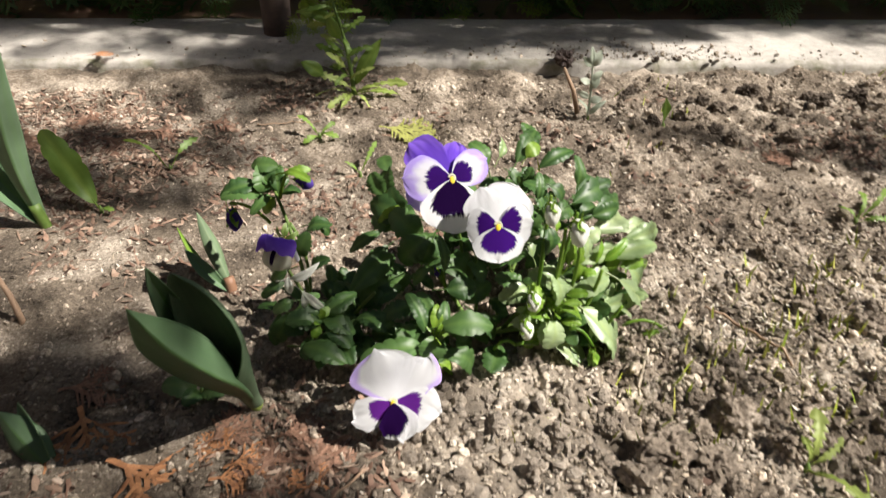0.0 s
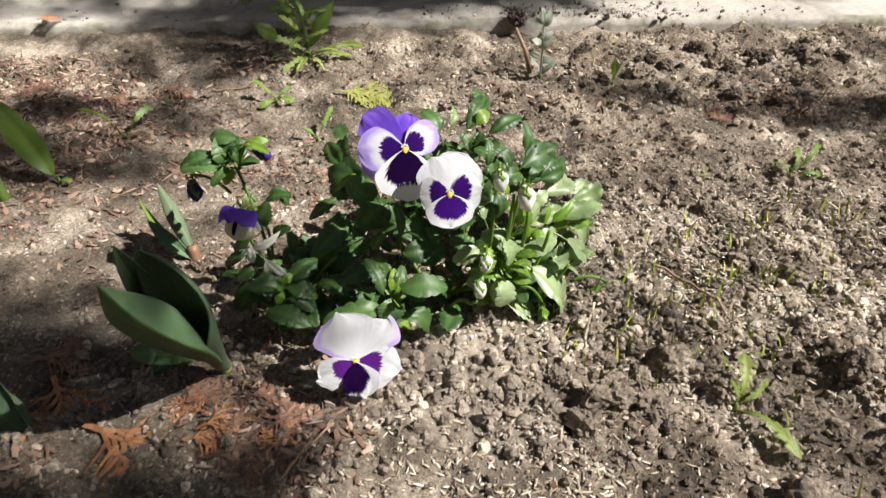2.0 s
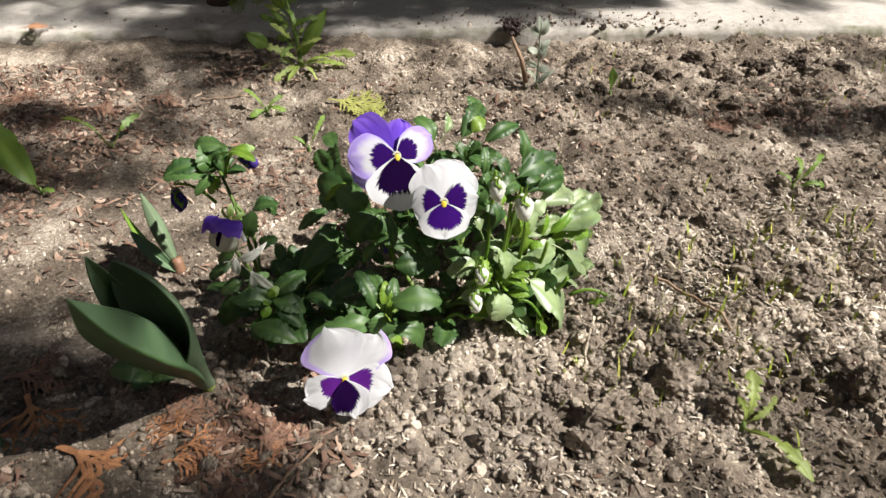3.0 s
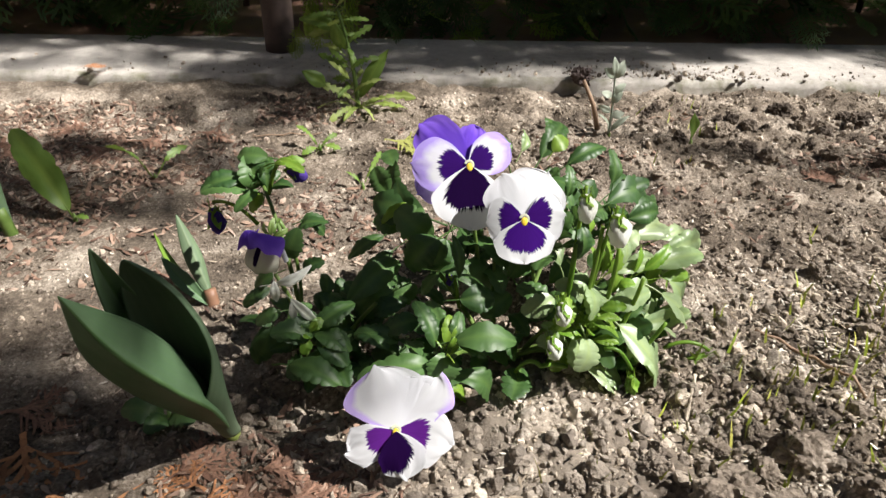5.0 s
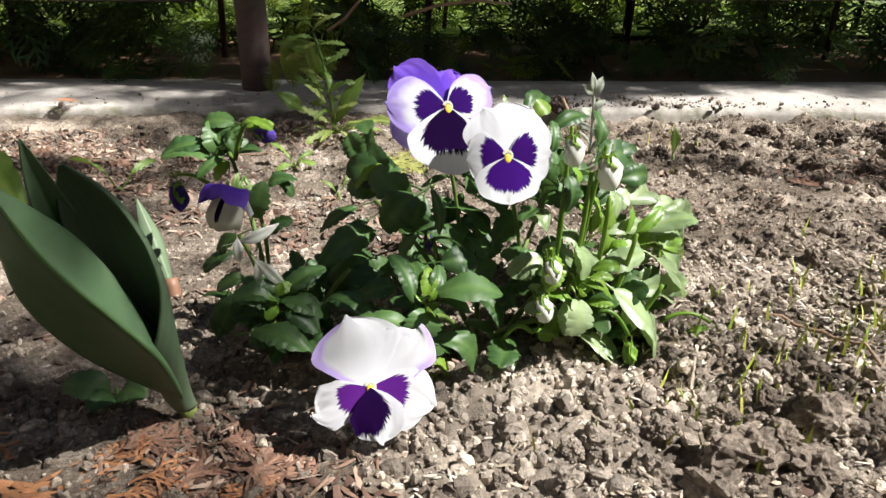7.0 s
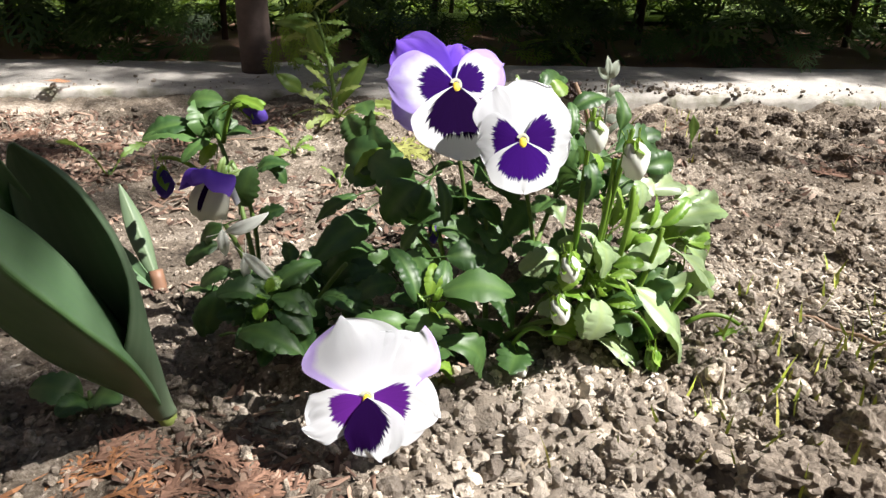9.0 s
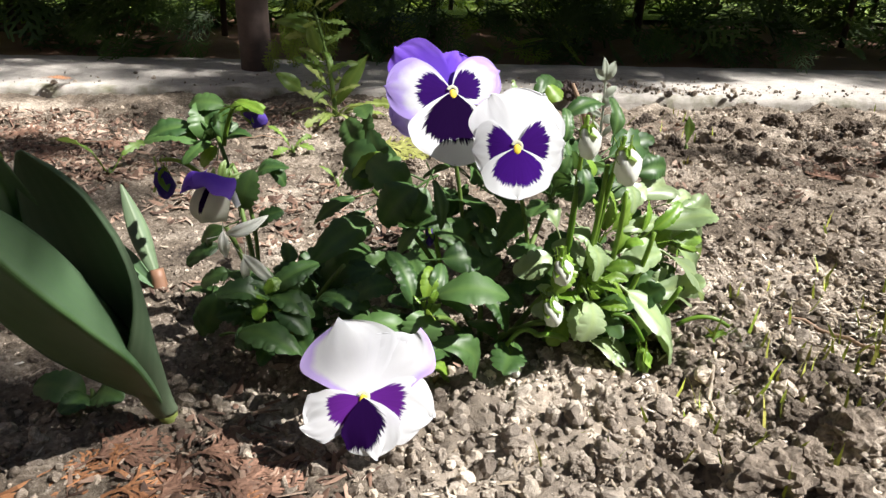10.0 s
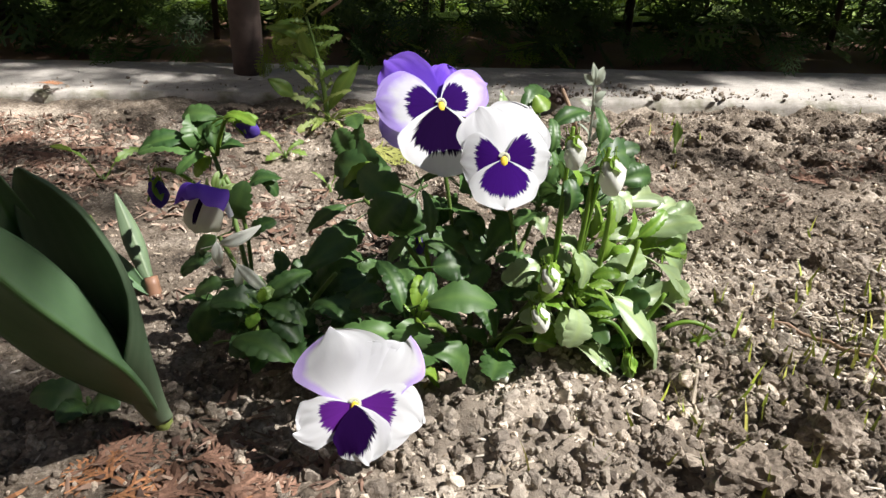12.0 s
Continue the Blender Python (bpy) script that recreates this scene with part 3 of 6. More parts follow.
# ---- leaves ----
def blade(kind, seed, arch=0.2):
    """A leaf of unit length along x and unit width along y, with its stalk behind x = 0."""
    rng = random.Random(seed)
    depth, teeth = rng.uniform(0.15, 0.27), rng.uniform(4.2, 6.2)
    nu, nv = (40, 7) if kind != "plain" else (18, 7)
    v, w = [], []
    ph, cup, twist = rng.uniform(0, 6), rng.uniform(0.05, 0.45), rng.uniform(-0.5, 0.5)
    for i in range(nu):
        u = i / (nu - 1)
        if kind == "pansy":
            half = 0.53 * math.sqrt(max(0.0, 1 - (2 * u ** 0.72 - 1) ** 2)) ** 0.9 * (0.35 + 0.65 * min(1.0, u / 0.45) ** 0.7)
            half *= 1 - depth * (1 - abs(math.sin(u ** 1.15 * teeth * math.pi + ph))) ** 2.0 * (0.34 < u < 0.97)
        elif kind == "lobed":
            half = 0.5 * max(0.0, math.sin(math.pi * u ** 0.85)) ** 0.6 * (0.35 + 0.75 * u if u < 0.8 else 0.95)
            half *= 1 - 0.62 * (((u * 6.3) % 1.0) ** 0.7) * (u < 0.8)
        else:
            half = 0.5 * max(0.0, math.sin(math.pi * u ** 0.9)) ** 0.8
        half = max(half, 0.035)
        for j in range(nv):
            s = 2 * j / (nv - 1) - 1
            y = half * s
            rip = 0.045 * math.sin(u * 9 + ph) * s * abs(s) + 0.02 * math.sin(u * 17 + 2 * ph + s)  * u * s * s
            z = arch * (1 - (2 * u - 1) ** 2) - arch * 1.2 * u * u + cup * abs(y) - 0.9 * cup * abs(s) ** 3 * half + rip + twist * y * u
            v.append((u, y, z))
            rib = max(0.0, 1 - abs(s) * 3.5)
            side = max(0.0, 1 - 4 * abs(((u * 5 - abs(s) * 0.9) % 1.0) - 0.5)) * 0.16
            w.append(max(rib, side) * (1 - u * 0.4))
    f = grid_faces(nu, nv).tolist()
    k = len(v)
    sv, sf = tube([(-0.42, 0, -0.22), (-0.2, 0, -0.07), (0.0, 0, 0.0), (0.3, 0, arch * 0.8 - 0.03)], [0.035, 0.03, 0.028, 0.01], 5, False)
    v += [tuple(p) for p in sv]
    w += [0.8] * len(sv)
    f += [[a + k for a in q] for q in sf]
    return v, f, w


BLADES = {}


def blade_mesh(kind, mat, arch, k):
    key = (kind, mat.name, round(arch, 2), k)
    if key not in BLADES:
        v, f, w = blade(kind, hash_of(key), arch)
        BLADES[key] = mesh_from("leaf", v, f, mat, values=w)
    return BLADES[key]


def hash_of(key):
    return sum((i + 3) * ord(c) for i, c in enumerate(str(key)))


leaf_count = [0]


def leaf(parent, base, tip, width, mat, roll=0.0, arch=0.2, kind="pansy", name="leaf", up=(0.3, -0.5, 1.0)):
    """One leaf from base to tip, its face turned towards up."""
    leaf_count[0] += 1
    base, tip = Vector(base), Vector(tip)
    x = tip - base
    length = x.length
    x.normalize()
    n = Vector(up)
    n = n - x * n.dot(x)
    if n.length < 0.25:
        n = Vector((0, -1, 0.2)) - x * Vector((0, -1, 0.2)).dot(x)
    n.normalize()
    m = Matrix((x, n.cross(x), n)).transposed().to_4x4() @ Matrix.Rotation(radians(roll), 4, "X")
    m = Matrix.Translation(base) @ m @ Matrix.Diagonal((length, width * 1.1, (length + width) / 2, 1))
    return part(name, blade_mesh(kind, mat, arch, leaf_count[0] % 9), parent, m=parent.matrix_basis.inverted() @ m if parent.parent is None else m)


# ---- pansy flowers ----
def petal_material(name, ground_col, edge_col, edge_from, blotch, long_, broad=0.8, through=0.36, aside=0.0, ends=1.0, sides=0.6, lean=0):
    """Petal colour by its own length and breadth: pale ground, coloured rim, dark blotch with a feathered edge."""
    m, t, p = material(name)
    c = t.nodes.new("ShaderNodeTexCoord")
    s = t.nodes.new("ShaderNodeSeparateXYZ")
    t.links.new(c.outputs["Object"], s.inputs[0])
    along, across = t.nodes.new("ShaderNodeAttribute"), t.nodes.new("ShaderNodeAttribute")
    along.attribute_name, across.attribute_name = "vein", "across"
    u, w = along.outputs["Fac"], maths(t, "ABSOLUTE", across.outputs["Fac"])
    wb = maths(t, "ABSOLUTE", maths(t, "SUBTRACT", across.outputs["Fac"], aside))
    ang = maths(t, "ARCTAN2", s.outputs[0], maths(t, "MULTIPLY", s.outputs[1], -1.0))
    comb = t.nodes.new("ShaderNodeCombineXYZ")
    t.links.new(maths(t, "MULTIPLY", ang, 16.0), comb.inputs[0])
    t.links.new(maths(t, "MULTIPLY", u, 1.2), comb.inputs[1])
    streak = noise_tex(t, 1.0, 3, 0.7, comb.outputs[0])
    soft = noise_tex(t, 70, 3)
    w = maths(t, "MAXIMUM", maths(t, "MULTIPLY", across.outputs["Fac"], float(lean)), 0.0) if lean else w
    reach = maths(t, "ADD", maths(t, "MULTIPLY", maths(t, "POWER", u, 2.0), ends), maths(t, "MULTIPLY", maths(t, "POWER", w, 3.0), sides))
    rim = ramp(t, maths(t, "ADD", maths(t, "DIVIDE", reach, edge_from), maths(t, "MULTIPLY", maths(t, "SUBTRACT", soft, 0.5), 0.9)), [(0.55, (0, 0, 0)), (1.3, (1, 1, 1))]) if edge_from else 0.0
    col = mixed(t, rim, ground_col, edge_col)
    col = mixed(t, maths(t, "MULTIPLY", streak, 0.08), col, edge_col)
    if long_:
        size = maths(t, "ADD", maths(t, "POWER", maths(t, "DIVIDE", u, long_), 3.0), maths(t, "POWER", maths(t, "DIVIDE", wb, broad), 3.0))
        size = maths(t, "ADD", size, maths(t, "MULTIPLY", maths(t, "SUBTRACT", streak, 0.5), 1.5))
        fac = ramp(t, size, [(0.82, (1, 1, 1)), (1.05, (0, 0, 0))])
        deep = mixed(t, streak, blotch, tuple(min(1.0, v * 1.6) for v in blotch))
        col = mixed(t, fac, col, deep)
    t.links.new(col, p.inputs["Base Color"])
    p.inputs["Roughness"].default_value = 0.75
    p.inputs["Specular IOR Level"].default_value = 0.02
    bumped(t, p, streak, 0.08, 0.001)
    tr = t.nodes.new("ShaderNodeBsdfTranslucent")
    t.links.new(col, tr.inputs["Color"])
    mix = t.nodes.new("ShaderNodeMixShader")
    mix.inputs[0].default_value = through
    t.links.new(p.outputs[0], mix.inputs[1])
    t.links.new(tr.outputs[0], mix.inputs[2])
    t.links.new(mix.outputs[0], t.nodes["Material Output"].inputs[0])
    return m


WHITE, LILAC, PURPLE, INK = (0.76, 0.78, 0.785), (0.46, 0.36, 0.80), (0.125, 0.055, 0.47), (0.034, 0.006, 0.10)
YELLOW_M, yt, yp = material("pansy_eye")
yt.links.new(ramp(yt, noise_tex(yt, 500, 2), [(0.3, (0.55, 0.38, 0.02)), (0.7, (0.80, 0.62, 0.05))]), yp.inputs["Base Color"])
yp.inputs["Roughness"].default_value = 0.6
PALE_M = leaf_material("pale_throat", (0.66, 0.68, 0.5), (0.78, 0.80, 0.62), (0.75, 0.78, 0.5), 0.6, 0.45)


def petal(parent, angle, length, width, mat, z0, lift, curl, seed, rough=1.0, label="", notch=0.0, wide=0.6, end=2.2, taper=0.8, ragged=1.0, skew=0.0):
    """One petal in the flower's frame: x right, y up, z out of its face. Lengths in mm; wide is where it is broadest."""
    rng = random.Random(seed)
    nu, nv = 30, 27
    a = radians(angle)
    dx, dy = math.cos(a), math.sin(a)
    p1, p2, p3 = rng.uniform(0, 6), rng.uniform(0, 6), rng.uniform(0, 6)
    v, us, ws = [], [], []
    for i in range(nu):
        u = (1 - math.cos(math.pi * i / (nu - 1))) / 2
        fan = math.sin(math.pi / 2 * u / wide) ** taper if u < wide else max(0.0, 1 - ((u - wide) / (1 - wide)) ** end) ** (1 / end)
        half = max(0.25, 0.5 * width * fan)
        for j in range(nv):
            s = 2 * j / (nv - 1) - 1
            rim = max(u ** 3, abs(s) ** 4 * min(1.0, 2 * u)) * min(1.0, 1.6 * half / width) ** 2
            along = length * u * (1 - 0.03 * s * s - notch * math.exp(-(s / 0.25) ** 2) * u) * (1 + skew * s * u + ragged * u * (0.022 * math.sin(5 * s + p1) + 0.012 * math.sin(12 * s + p3)))
            across = half * s * (1 + 0.035 * ragged * math.sin(7 * u + p2) + 0.015 * ragged * math.sin(19 * u + p3))
            z = z0 + lift * u + curl * u * u - 0.001 * across * across
            z += rough * u * u * (0.55 * math.sin(4.2 * s + p1) + 0.2 * math.sin(8.5 * s + p2))
            z += rough * rim * (0.45 * math.sin(15 * s + 9 * u + p3) + 0.25 * math.sin(27 * s + p1))
            v.append(((dx * along - dy * across) / 1000, (dy * along + dx * across) / 1000, z / 1000))
            us.append(u)
            ws.append(s)
    me = mesh_from("petal", v, grid_faces(nu, nv), mat, values=us)
    at = me.attributes.new("across", "FLOAT", "POINT")
    at.data.foreach_set("value", np.asarray(ws, np.float32))
    return part("petal", me, parent, label)


def flower(parent, at, facing, spin, name="flower", label=""):
    """The eye and throat of a pansy flower, in the frame of its face; petals hang under it."""
    v, f = [], []
    for k, (r, z) in enumerate(((0.2, -12), (1.2, -7), (1.8, -2), (2.7, 0.2), (2.0, 0.9), (0.8, 1.1))):
        for j in range(10):
            a = 2 * math.pi * j / 10
            v.append((r * math.cos(a) / 1000, (r * 1.25 * math.sin(a) - 1.4) / 1000, z / 1000))
        if k:
            f += [[(k - 1) * 10 + j, (k - 1) * 10 + (j + 1) % 10, k * 10 + (j + 1) % 10, k * 10 + j] for j in range(10)]
    f.append([50 + j for j in range(10)])
    z = Vector(facing).normalized()
    x = Vector((0, 0, 1)).cross(z).normalized()
    m = Matrix.Translation(at) @ Matrix((x, z.cross(x), z)).transposed().to_4x4() @ Matrix.Rotation(radians(spin), 4, "Z")
    fl = part(name, mesh_from("flower", v, f, YELLOW_M), parent, label, parent.matrix_basis.inverted() @ m)
    tv, tf = [], []
    for j in range(9):
        a = radians(200 - 25 * j - 90 + 20)
        for r, zz in ((1.8, 0.2), (2.8, 0.8), (3.9, 0.3)):
            tv.append((r * math.sin(a) / 1000, (r * math.cos(a) + 0.6) / 1000, zz / 1000))
    part("throat", mesh_from("throat", tv, grid_faces(9, 3), PALE_M, values=[0] * len(tv)), fl, "pale hairy throat")
    for a in (20, 95, 160, 230, 310):
        sv, sf, sw = blade("plain", a, 0.2)
        sm = pose(0, 0, -0.008, 0, 0, a) @ pose(0.001, 0, 0, 0, 35, 0) @ Matrix.Diagonal((0.014, 0.005, 0.008, 1))
        part("sepal", mesh_from("sepal", sv, sf, STEM, values=sw), fl, m=sm)
    return fl


def flower_stem(parent, root, at, facing, r=0.0016):
    """A stalk that rises and bends over behind the flower."""
    back = Vector(at) - Vector(facing).normalized() * 0.012
    top = back - Vector(facing).normalized() * 0.012 + Vector((0, 0, 0.004))
    pts = bent(root, top, (0.004, 0.012, 0), 9) + [top.lerp(back, 0.6) + Vector((0, 0, 0.002)), back]
    v, f = tube(pts, [r] * len(pts))
    part("flower_stem", mesh_from("flower_stem", v, f, STEM, values=[0] * len(v)), parent, m=parent.matrix_basis.inverted())


def bud(parent, at, way, length, r, mat, root, label, cover=0.8):
    """A nodding bud: petals rolled to a point inside long green sepals, on a bent stalk."""
    way = Vector(way).normalized()
    x = way.orthogonal().normalized()
    m = Matrix((x, way.cross(x), way)).transposed().to_4x4()
    v, f = [], []
    prof = [(0.2, -0.05), (0.62, 0.12), (0.86, 0.35), (0.90, 0.6), (0.66, 0.86), (0.22, 1.0)]
    for k, (pr, pz) in enumerate(prof):
        for j in range(12):
            a = 2 * math.pi * j / 12
            rr = r * pr * (1 + 0.28 * math.sin(3 * a + pz * 5))
            v.append((rr * math.cos(a), rr * math.sin(a), length * pz))
        if k:
            f += [[(k - 1) * 12 + j, (k - 1) * 12 + (j + 1) % 12, k * 12 + (j + 1) % 12, k * 12 + j] for j in range(12)]
    f += [[j for j in range(12)][::-1], [60 + j for j in range(12)]]
    b = part("bud", mesh_from("bud", v, f, mat, values=[0] * len(v)), parent, label, parent.matrix_basis.inverted() @ Matrix.Translation(at) @ m)
    for k in range(5):
        sv, sf, sw = blade("plain", k, 0.18)
        sm = pose(0, 0, 0, 0, 0, 72 * k) @ pose(r * 0.55, 0, -0.002, 0, -80, 0) @ Matrix.Diagonal((length * cover, r * 1.25, r * 1.2, 1))
        part("sepal", mesh_from("sepal", sv, sf, PANSY_YOUNG, values=sw), b, m=sm)
    top = Vector(at) - way * 0.004 + Vector((0, 0, 0.003))
    stem(parent, root, top, (0, 0, 0.008), 0.0019, 0.0015, "bud_stem", PANSY_YOUNG)


BUD_WHITE = petal_material("bud_white", (0.76, 0.78, 0.70), (0.5, 0.5, 0.3), 0, INK, 0)
BUD_PURPLE = petal_material("bud_purple", (0.10, 0.06, 0.34), LILAC, 0, INK, 0)
M_A_TOP = petal_material("petal_purple", PURPLE, (0.19, 0.10, 0.55), 0.9, INK, 0)
M_A_SIDE = petal_material("petal_lilac_rim", WHITE, LILAC, 0.78, (0.026, 0.005, 0.09), 0.55, 0.82)
M_A_LOW = petal_material("petal_white_dark_face", WHITE, (0.8, 0.78, 0.8), 0, (0.008, 0.0015, 0.022), 0.74, 0.80)
M_B_TOP = petal_material("petal_white", WHITE, (0.70, 0.66, 0.78), 0, INK, 0)
M_B_LEFT = petal_material("petal_white_blotched", WHITE, (0.8, 0.78, 0.8), 0, (0.030, 0.005, 0.10), 0.68, 0.84, aside=-0.14)
M_B_RIGHT = petal_material("petal_white_marked", WHITE, (0.8, 0.78, 0.8), 0, (0.030, 0.005, 0.10), 0.68, 0.84, aside=0.14)
M_B_LOW = petal_material("petal_white_face", WHITE, (0.8, 0.78, 0.8), 0, (0.036, 0.006, 0.13), 0.80, 0.78)
M_C_TOP = petal_material("petal_white_lilac", WHITE, (0.56, 0.44, 0.82), 0.85, INK, 0, ends=0.25, sides=1.4, lean=1)
M_C_TOP_B = petal_material("petal_white_lilac_side", WHITE, (0.56, 0.44, 0.82), 0.85, INK, 0, ends=0.25, sides=1.1, lean=-1)
M_D_LOW = petal_material("petal_cream_striped", (0.70, 0.70, 0.58), (0.7, 0.72, 0.6), 0, (0.012, 0.004, 0.03), 0.70, 0.20, aside=-0.25)
M_C_SIDE = petal_material("petal_white_feathered", WHITE, (0.8, 0.78, 0.8), 0, (0.085, 0.014, 0.17), 0.60, 0.88)
M_C_LOW = petal_material("petal_dark_face", WHITE, (0.8, 0.78, 0.8), 0, (0.011, 0.002, 0.030), 0.86, 1.25, aside=-0.62)

pansy = thing("pansy_plant", "bushy pansy plant with three open white and purple flowers", "pansy", (0.05, 0.58, ground_z(0.05, 0.58)))
left_pansy = thing("pansy_plant", "leafy pansy plant with purple buds and a half-open flower", "pansy", (-0.12, 0.585, ground_z(-0.12, 0.585)))

A_AT, A_FACE = (0.013, 0.567, 0.192), (0.22, -0.86, 0.44)
fa = flower(pansy, A_AT, A_FACE, 2, label="large white pansy with purple upper petals")
petal(fa, 126, 45, 36, M_A_TOP, -4.0, -3, -12, 1, 1.5, "purple upper petal", wide=0.74, end=2.6)
petal(fa, 62, 33, 24, M_A_TOP, -4.6, -4, -8, 2, 1.6, "purple upper petal", wide=0.72, end=2.6)
petal(fa, 200, 42, 34, M_A_SIDE, -2.6, 0, -9, 8, 0.9, "white petal with a lilac rim")
petal(fa, 169, 43, 38, M_A_SIDE, -1.2, 3, -6, 3, 0.7, "white petal with a lilac rim", wide=0.58)
petal(fa, 18, 37, 32, M_A_SIDE, -1.2, 3, -5, 4, 0.8, "white petal with a lilac rim", wide=0.55)
petal(fa, 261, 47, 58, M_A_LOW, 0.5, 3, -1, 5, 0.8, "white petal with a dark purple face", 0.03, wide=0.60)
flower_stem(pansy, (0.03, 0.6, 0.05), A_AT, A_FACE)
B_AT, B_FACE = (0.0487, 0.526, 0.1677), (0.06, -0.93, 0.36)
fb = flower(pansy, B_AT, B_FACE, 0, label="white pansy with a purple face")
petal(fb, 114, 35, 40, M_B_TOP, -2.4, 1, -4, 11, 0.9, wide=0.62)
petal(fb, 60, 37, 45, M_B_TOP, -3.0, 1, -4, 12, 1.0, wide=0.62)
petal(fb, 182, 27, 34, M_B_LEFT, -0.8, 2, -3.0, 13, 0.9, wide=0.64)
petal(fb, 2, 30, 36, M_B_RIGHT, -0.8, 2, -3.0, 14, 0.9, wide=0.62)
petal(fb, 268, 31, 45, M_B_LOW, 0.5, 2, 0, 15, 0.9, "", 0.03, wide=0.55)
flower_stem(pansy, (0.075, 0.585, 0.06), B_AT, B_FACE)
C_AT, C_FACE = (-0.045, 0.451, 0.044), (0.06, -0.80, 0.60)
fc = flower(pansy, C_AT, C_FACE, 0, label="white pansy tinged lilac, nodding to the soil")
petal(fc, 47, 46, 44, M_C_TOP_B, -2.8, 2, -2, 22, 1.5, "white petal tinged lilac", wide=0.74, end=1.7, taper=0.9, ragged=2.0, skew=-0.10)
petal(fc, 104, 47, 56, M_C_TOP, -2.0, 2, -2, 21, 1.3, "white petal tinged lilac", wide=0.66, end=1.5, taper=0.85, ragged=1.4)
petal(fc, 200, 37, 30, M_C_SIDE, -0.8, 3, -10, 23, 1.4, "white petal with a feathered purple mark", wide=0.80, end=1.7, taper=0.9, ragged=1.6, skew=0.07)
petal(fc, -20, 41, 40, M_C_SIDE, -0.9, 3, -9, 24, 1.2, "white petal with a feathered purple mark", wide=0.74, end=1.6, taper=0.85, ragged=1.6, skew=0.04)
petal(fc, 280, 34, 34, M_C_LOW, 1.6, 3, -8, 25, 1.3, "dark purple petal with a white edge", wide=0.66, ragged=2.0)
flower_stem(pansy, (-0.01, 0.52, 0.02), C_AT, C_FACE)

# half-open nodding flower: two purple petals arch over a cream cup
D_AT, D_FACE = (-0.142, 0.572, 0.128), (-0.30, -0.93, -0.16)
fd = flower(left_pansy, D_AT, D_FACE, -6, label="half-open nodding flower, purple above and cream below")


def sheet(parent, shape, mat, label, nu=20, nv=17):
    """A curved petal from shape(u, s), in mm in the flower's frame."""
    v, us, ws = [], [], []
    for i in range(nu):
        u = i / (nu - 1)
        for j in range(nv):
            s = 2 * j / (nv - 1) - 1
            v.append(tuple(c / 1000 for c in shape(u, s)))
            us.append(u)
            ws.append(s)
    me = mesh_from("petal", v, grid_faces(nu, nv), mat, values=us)
    at = me.attributes.new("across", "FLOAT", "POINT")
    at.data.foreach_set("value", np.asarray(ws, np.float32))
    part("petal", me, parent, label)


def hood(side, top, reach):
    def shape(u, s):
        w = 13.5 * math.sin(math.pi * min(1.0, 0.18 + 0.62 * u)) ** 0.7
        x = side * 8.5 * u + w * s
        y = top * math.sin(math.pi * (0.12 + 0.62 * u)) - 0.035 * x * x * u + 0.9 * math.sin(4 * s + 3 * u + side)
        return x, y + 3, reach * u - 0.02 * x * x + 1.2 * math.sin(5 * s + side) * u
    return shape


def cup(u, s):
    w = 14 * math.sin(math.pi * min(1.0, 0.2 + 0.5 * u)) ** 0.8
    return w * s, 3 - 21 * u + 1.2 * math.sin(3 * s) * u, 3 + 15 * math.sin(math.pi * 0.62 * u) - 5.5 * s * s + 0.6 * math.sin(9 * s + 4 * u)


sheet(fd, cup, M_D_LOW, "cream lower petal with a black stripe")
sheet(fd, hood(-1, 10, 20), M_A_TOP, "purple upper petal")
sheet(fd, hood(1, 13, 22), M_A_TOP, "purple upper petal")
sheet(fd, lambda u, s: (-9 - 8 * u + 3 * s, 4 - 3 * u + 7 * s * (1 - 0.4 * u), 14 * u - 3 * s * s), M_A_TOP, "purple side petal")
sheet(fd, lambda u, s: (9 + 12 * u + 2 * s, 1 - 5 * u + 4 * s * (1 - 0.6 * u), 13 * u - 2 * s * s), M_B_TOP, "white side petal")
flower_stem(left_pansy, (-0.125, 0.59, 0.04), D_AT, D_FACE)
for at, tip, w in (((-0.136, 0.556, 0.101), (-0.108, 0.560, 0.110), 0.0075), ((-0.137, 0.556, 0.103), (-0.136, 0.550, 0.086), 0.007), ((-0.126, 0.556, 0.086), (-0.104, 0.548, 0.066), 0.0075), ((-0.124, 0.556, 0.086), (-0.124, 0.548, 0.068), 0.006)):
    leaf(left_pansy, at, tip, w, BUD_WHITE, 35, 0.35, "plain", "wilted_petal", (0.6, -0.5, 0.7))

bud(left_pansy, (-0.206, 0.671, 0.108), (0.05, -0.1, -1), 0.024, 0.008, BUD_PURPLE, (-0.165, 0.655, 0.10), "closed purple bud")
bud(left_pansy, (-0.130, 0.632, 0.164), (0.75, -0.2, -0.35), 0.018, 0.007, BUD_PURPLE, (-0.150, 0.645, 0.135), "closed purple bud")
bud(pansy, (0.119, 0.536, 0.164), (0.15, -0.3, -1), 0.024, 0.0088, BUD_WHITE, (0.112, 0.56, 0.07), "closed white bud", 0.5)
bud(pansy, (0.098, 0.550, 0.174), (0.1, -0.3, -1), 0.021, 0.0075, BUD_WHITE, (0.098, 0.57, 0.07), "closed white bud", 0.5)
bud(pansy, (0.000, 0.580, 0.094), (0.05, -0.2, -1), 0.014, 0.0035, BUD_PURPLE, (0.01, 0.59, 0.05), "small purple bud")
bud(pansy, (0.053, 0.531, 0.018), (0.4, -0.3, -1), 0.018, 0.006, BUD_WHITE, (0.070, 0.522, 0.038), "closed white bud on a bent stalk")
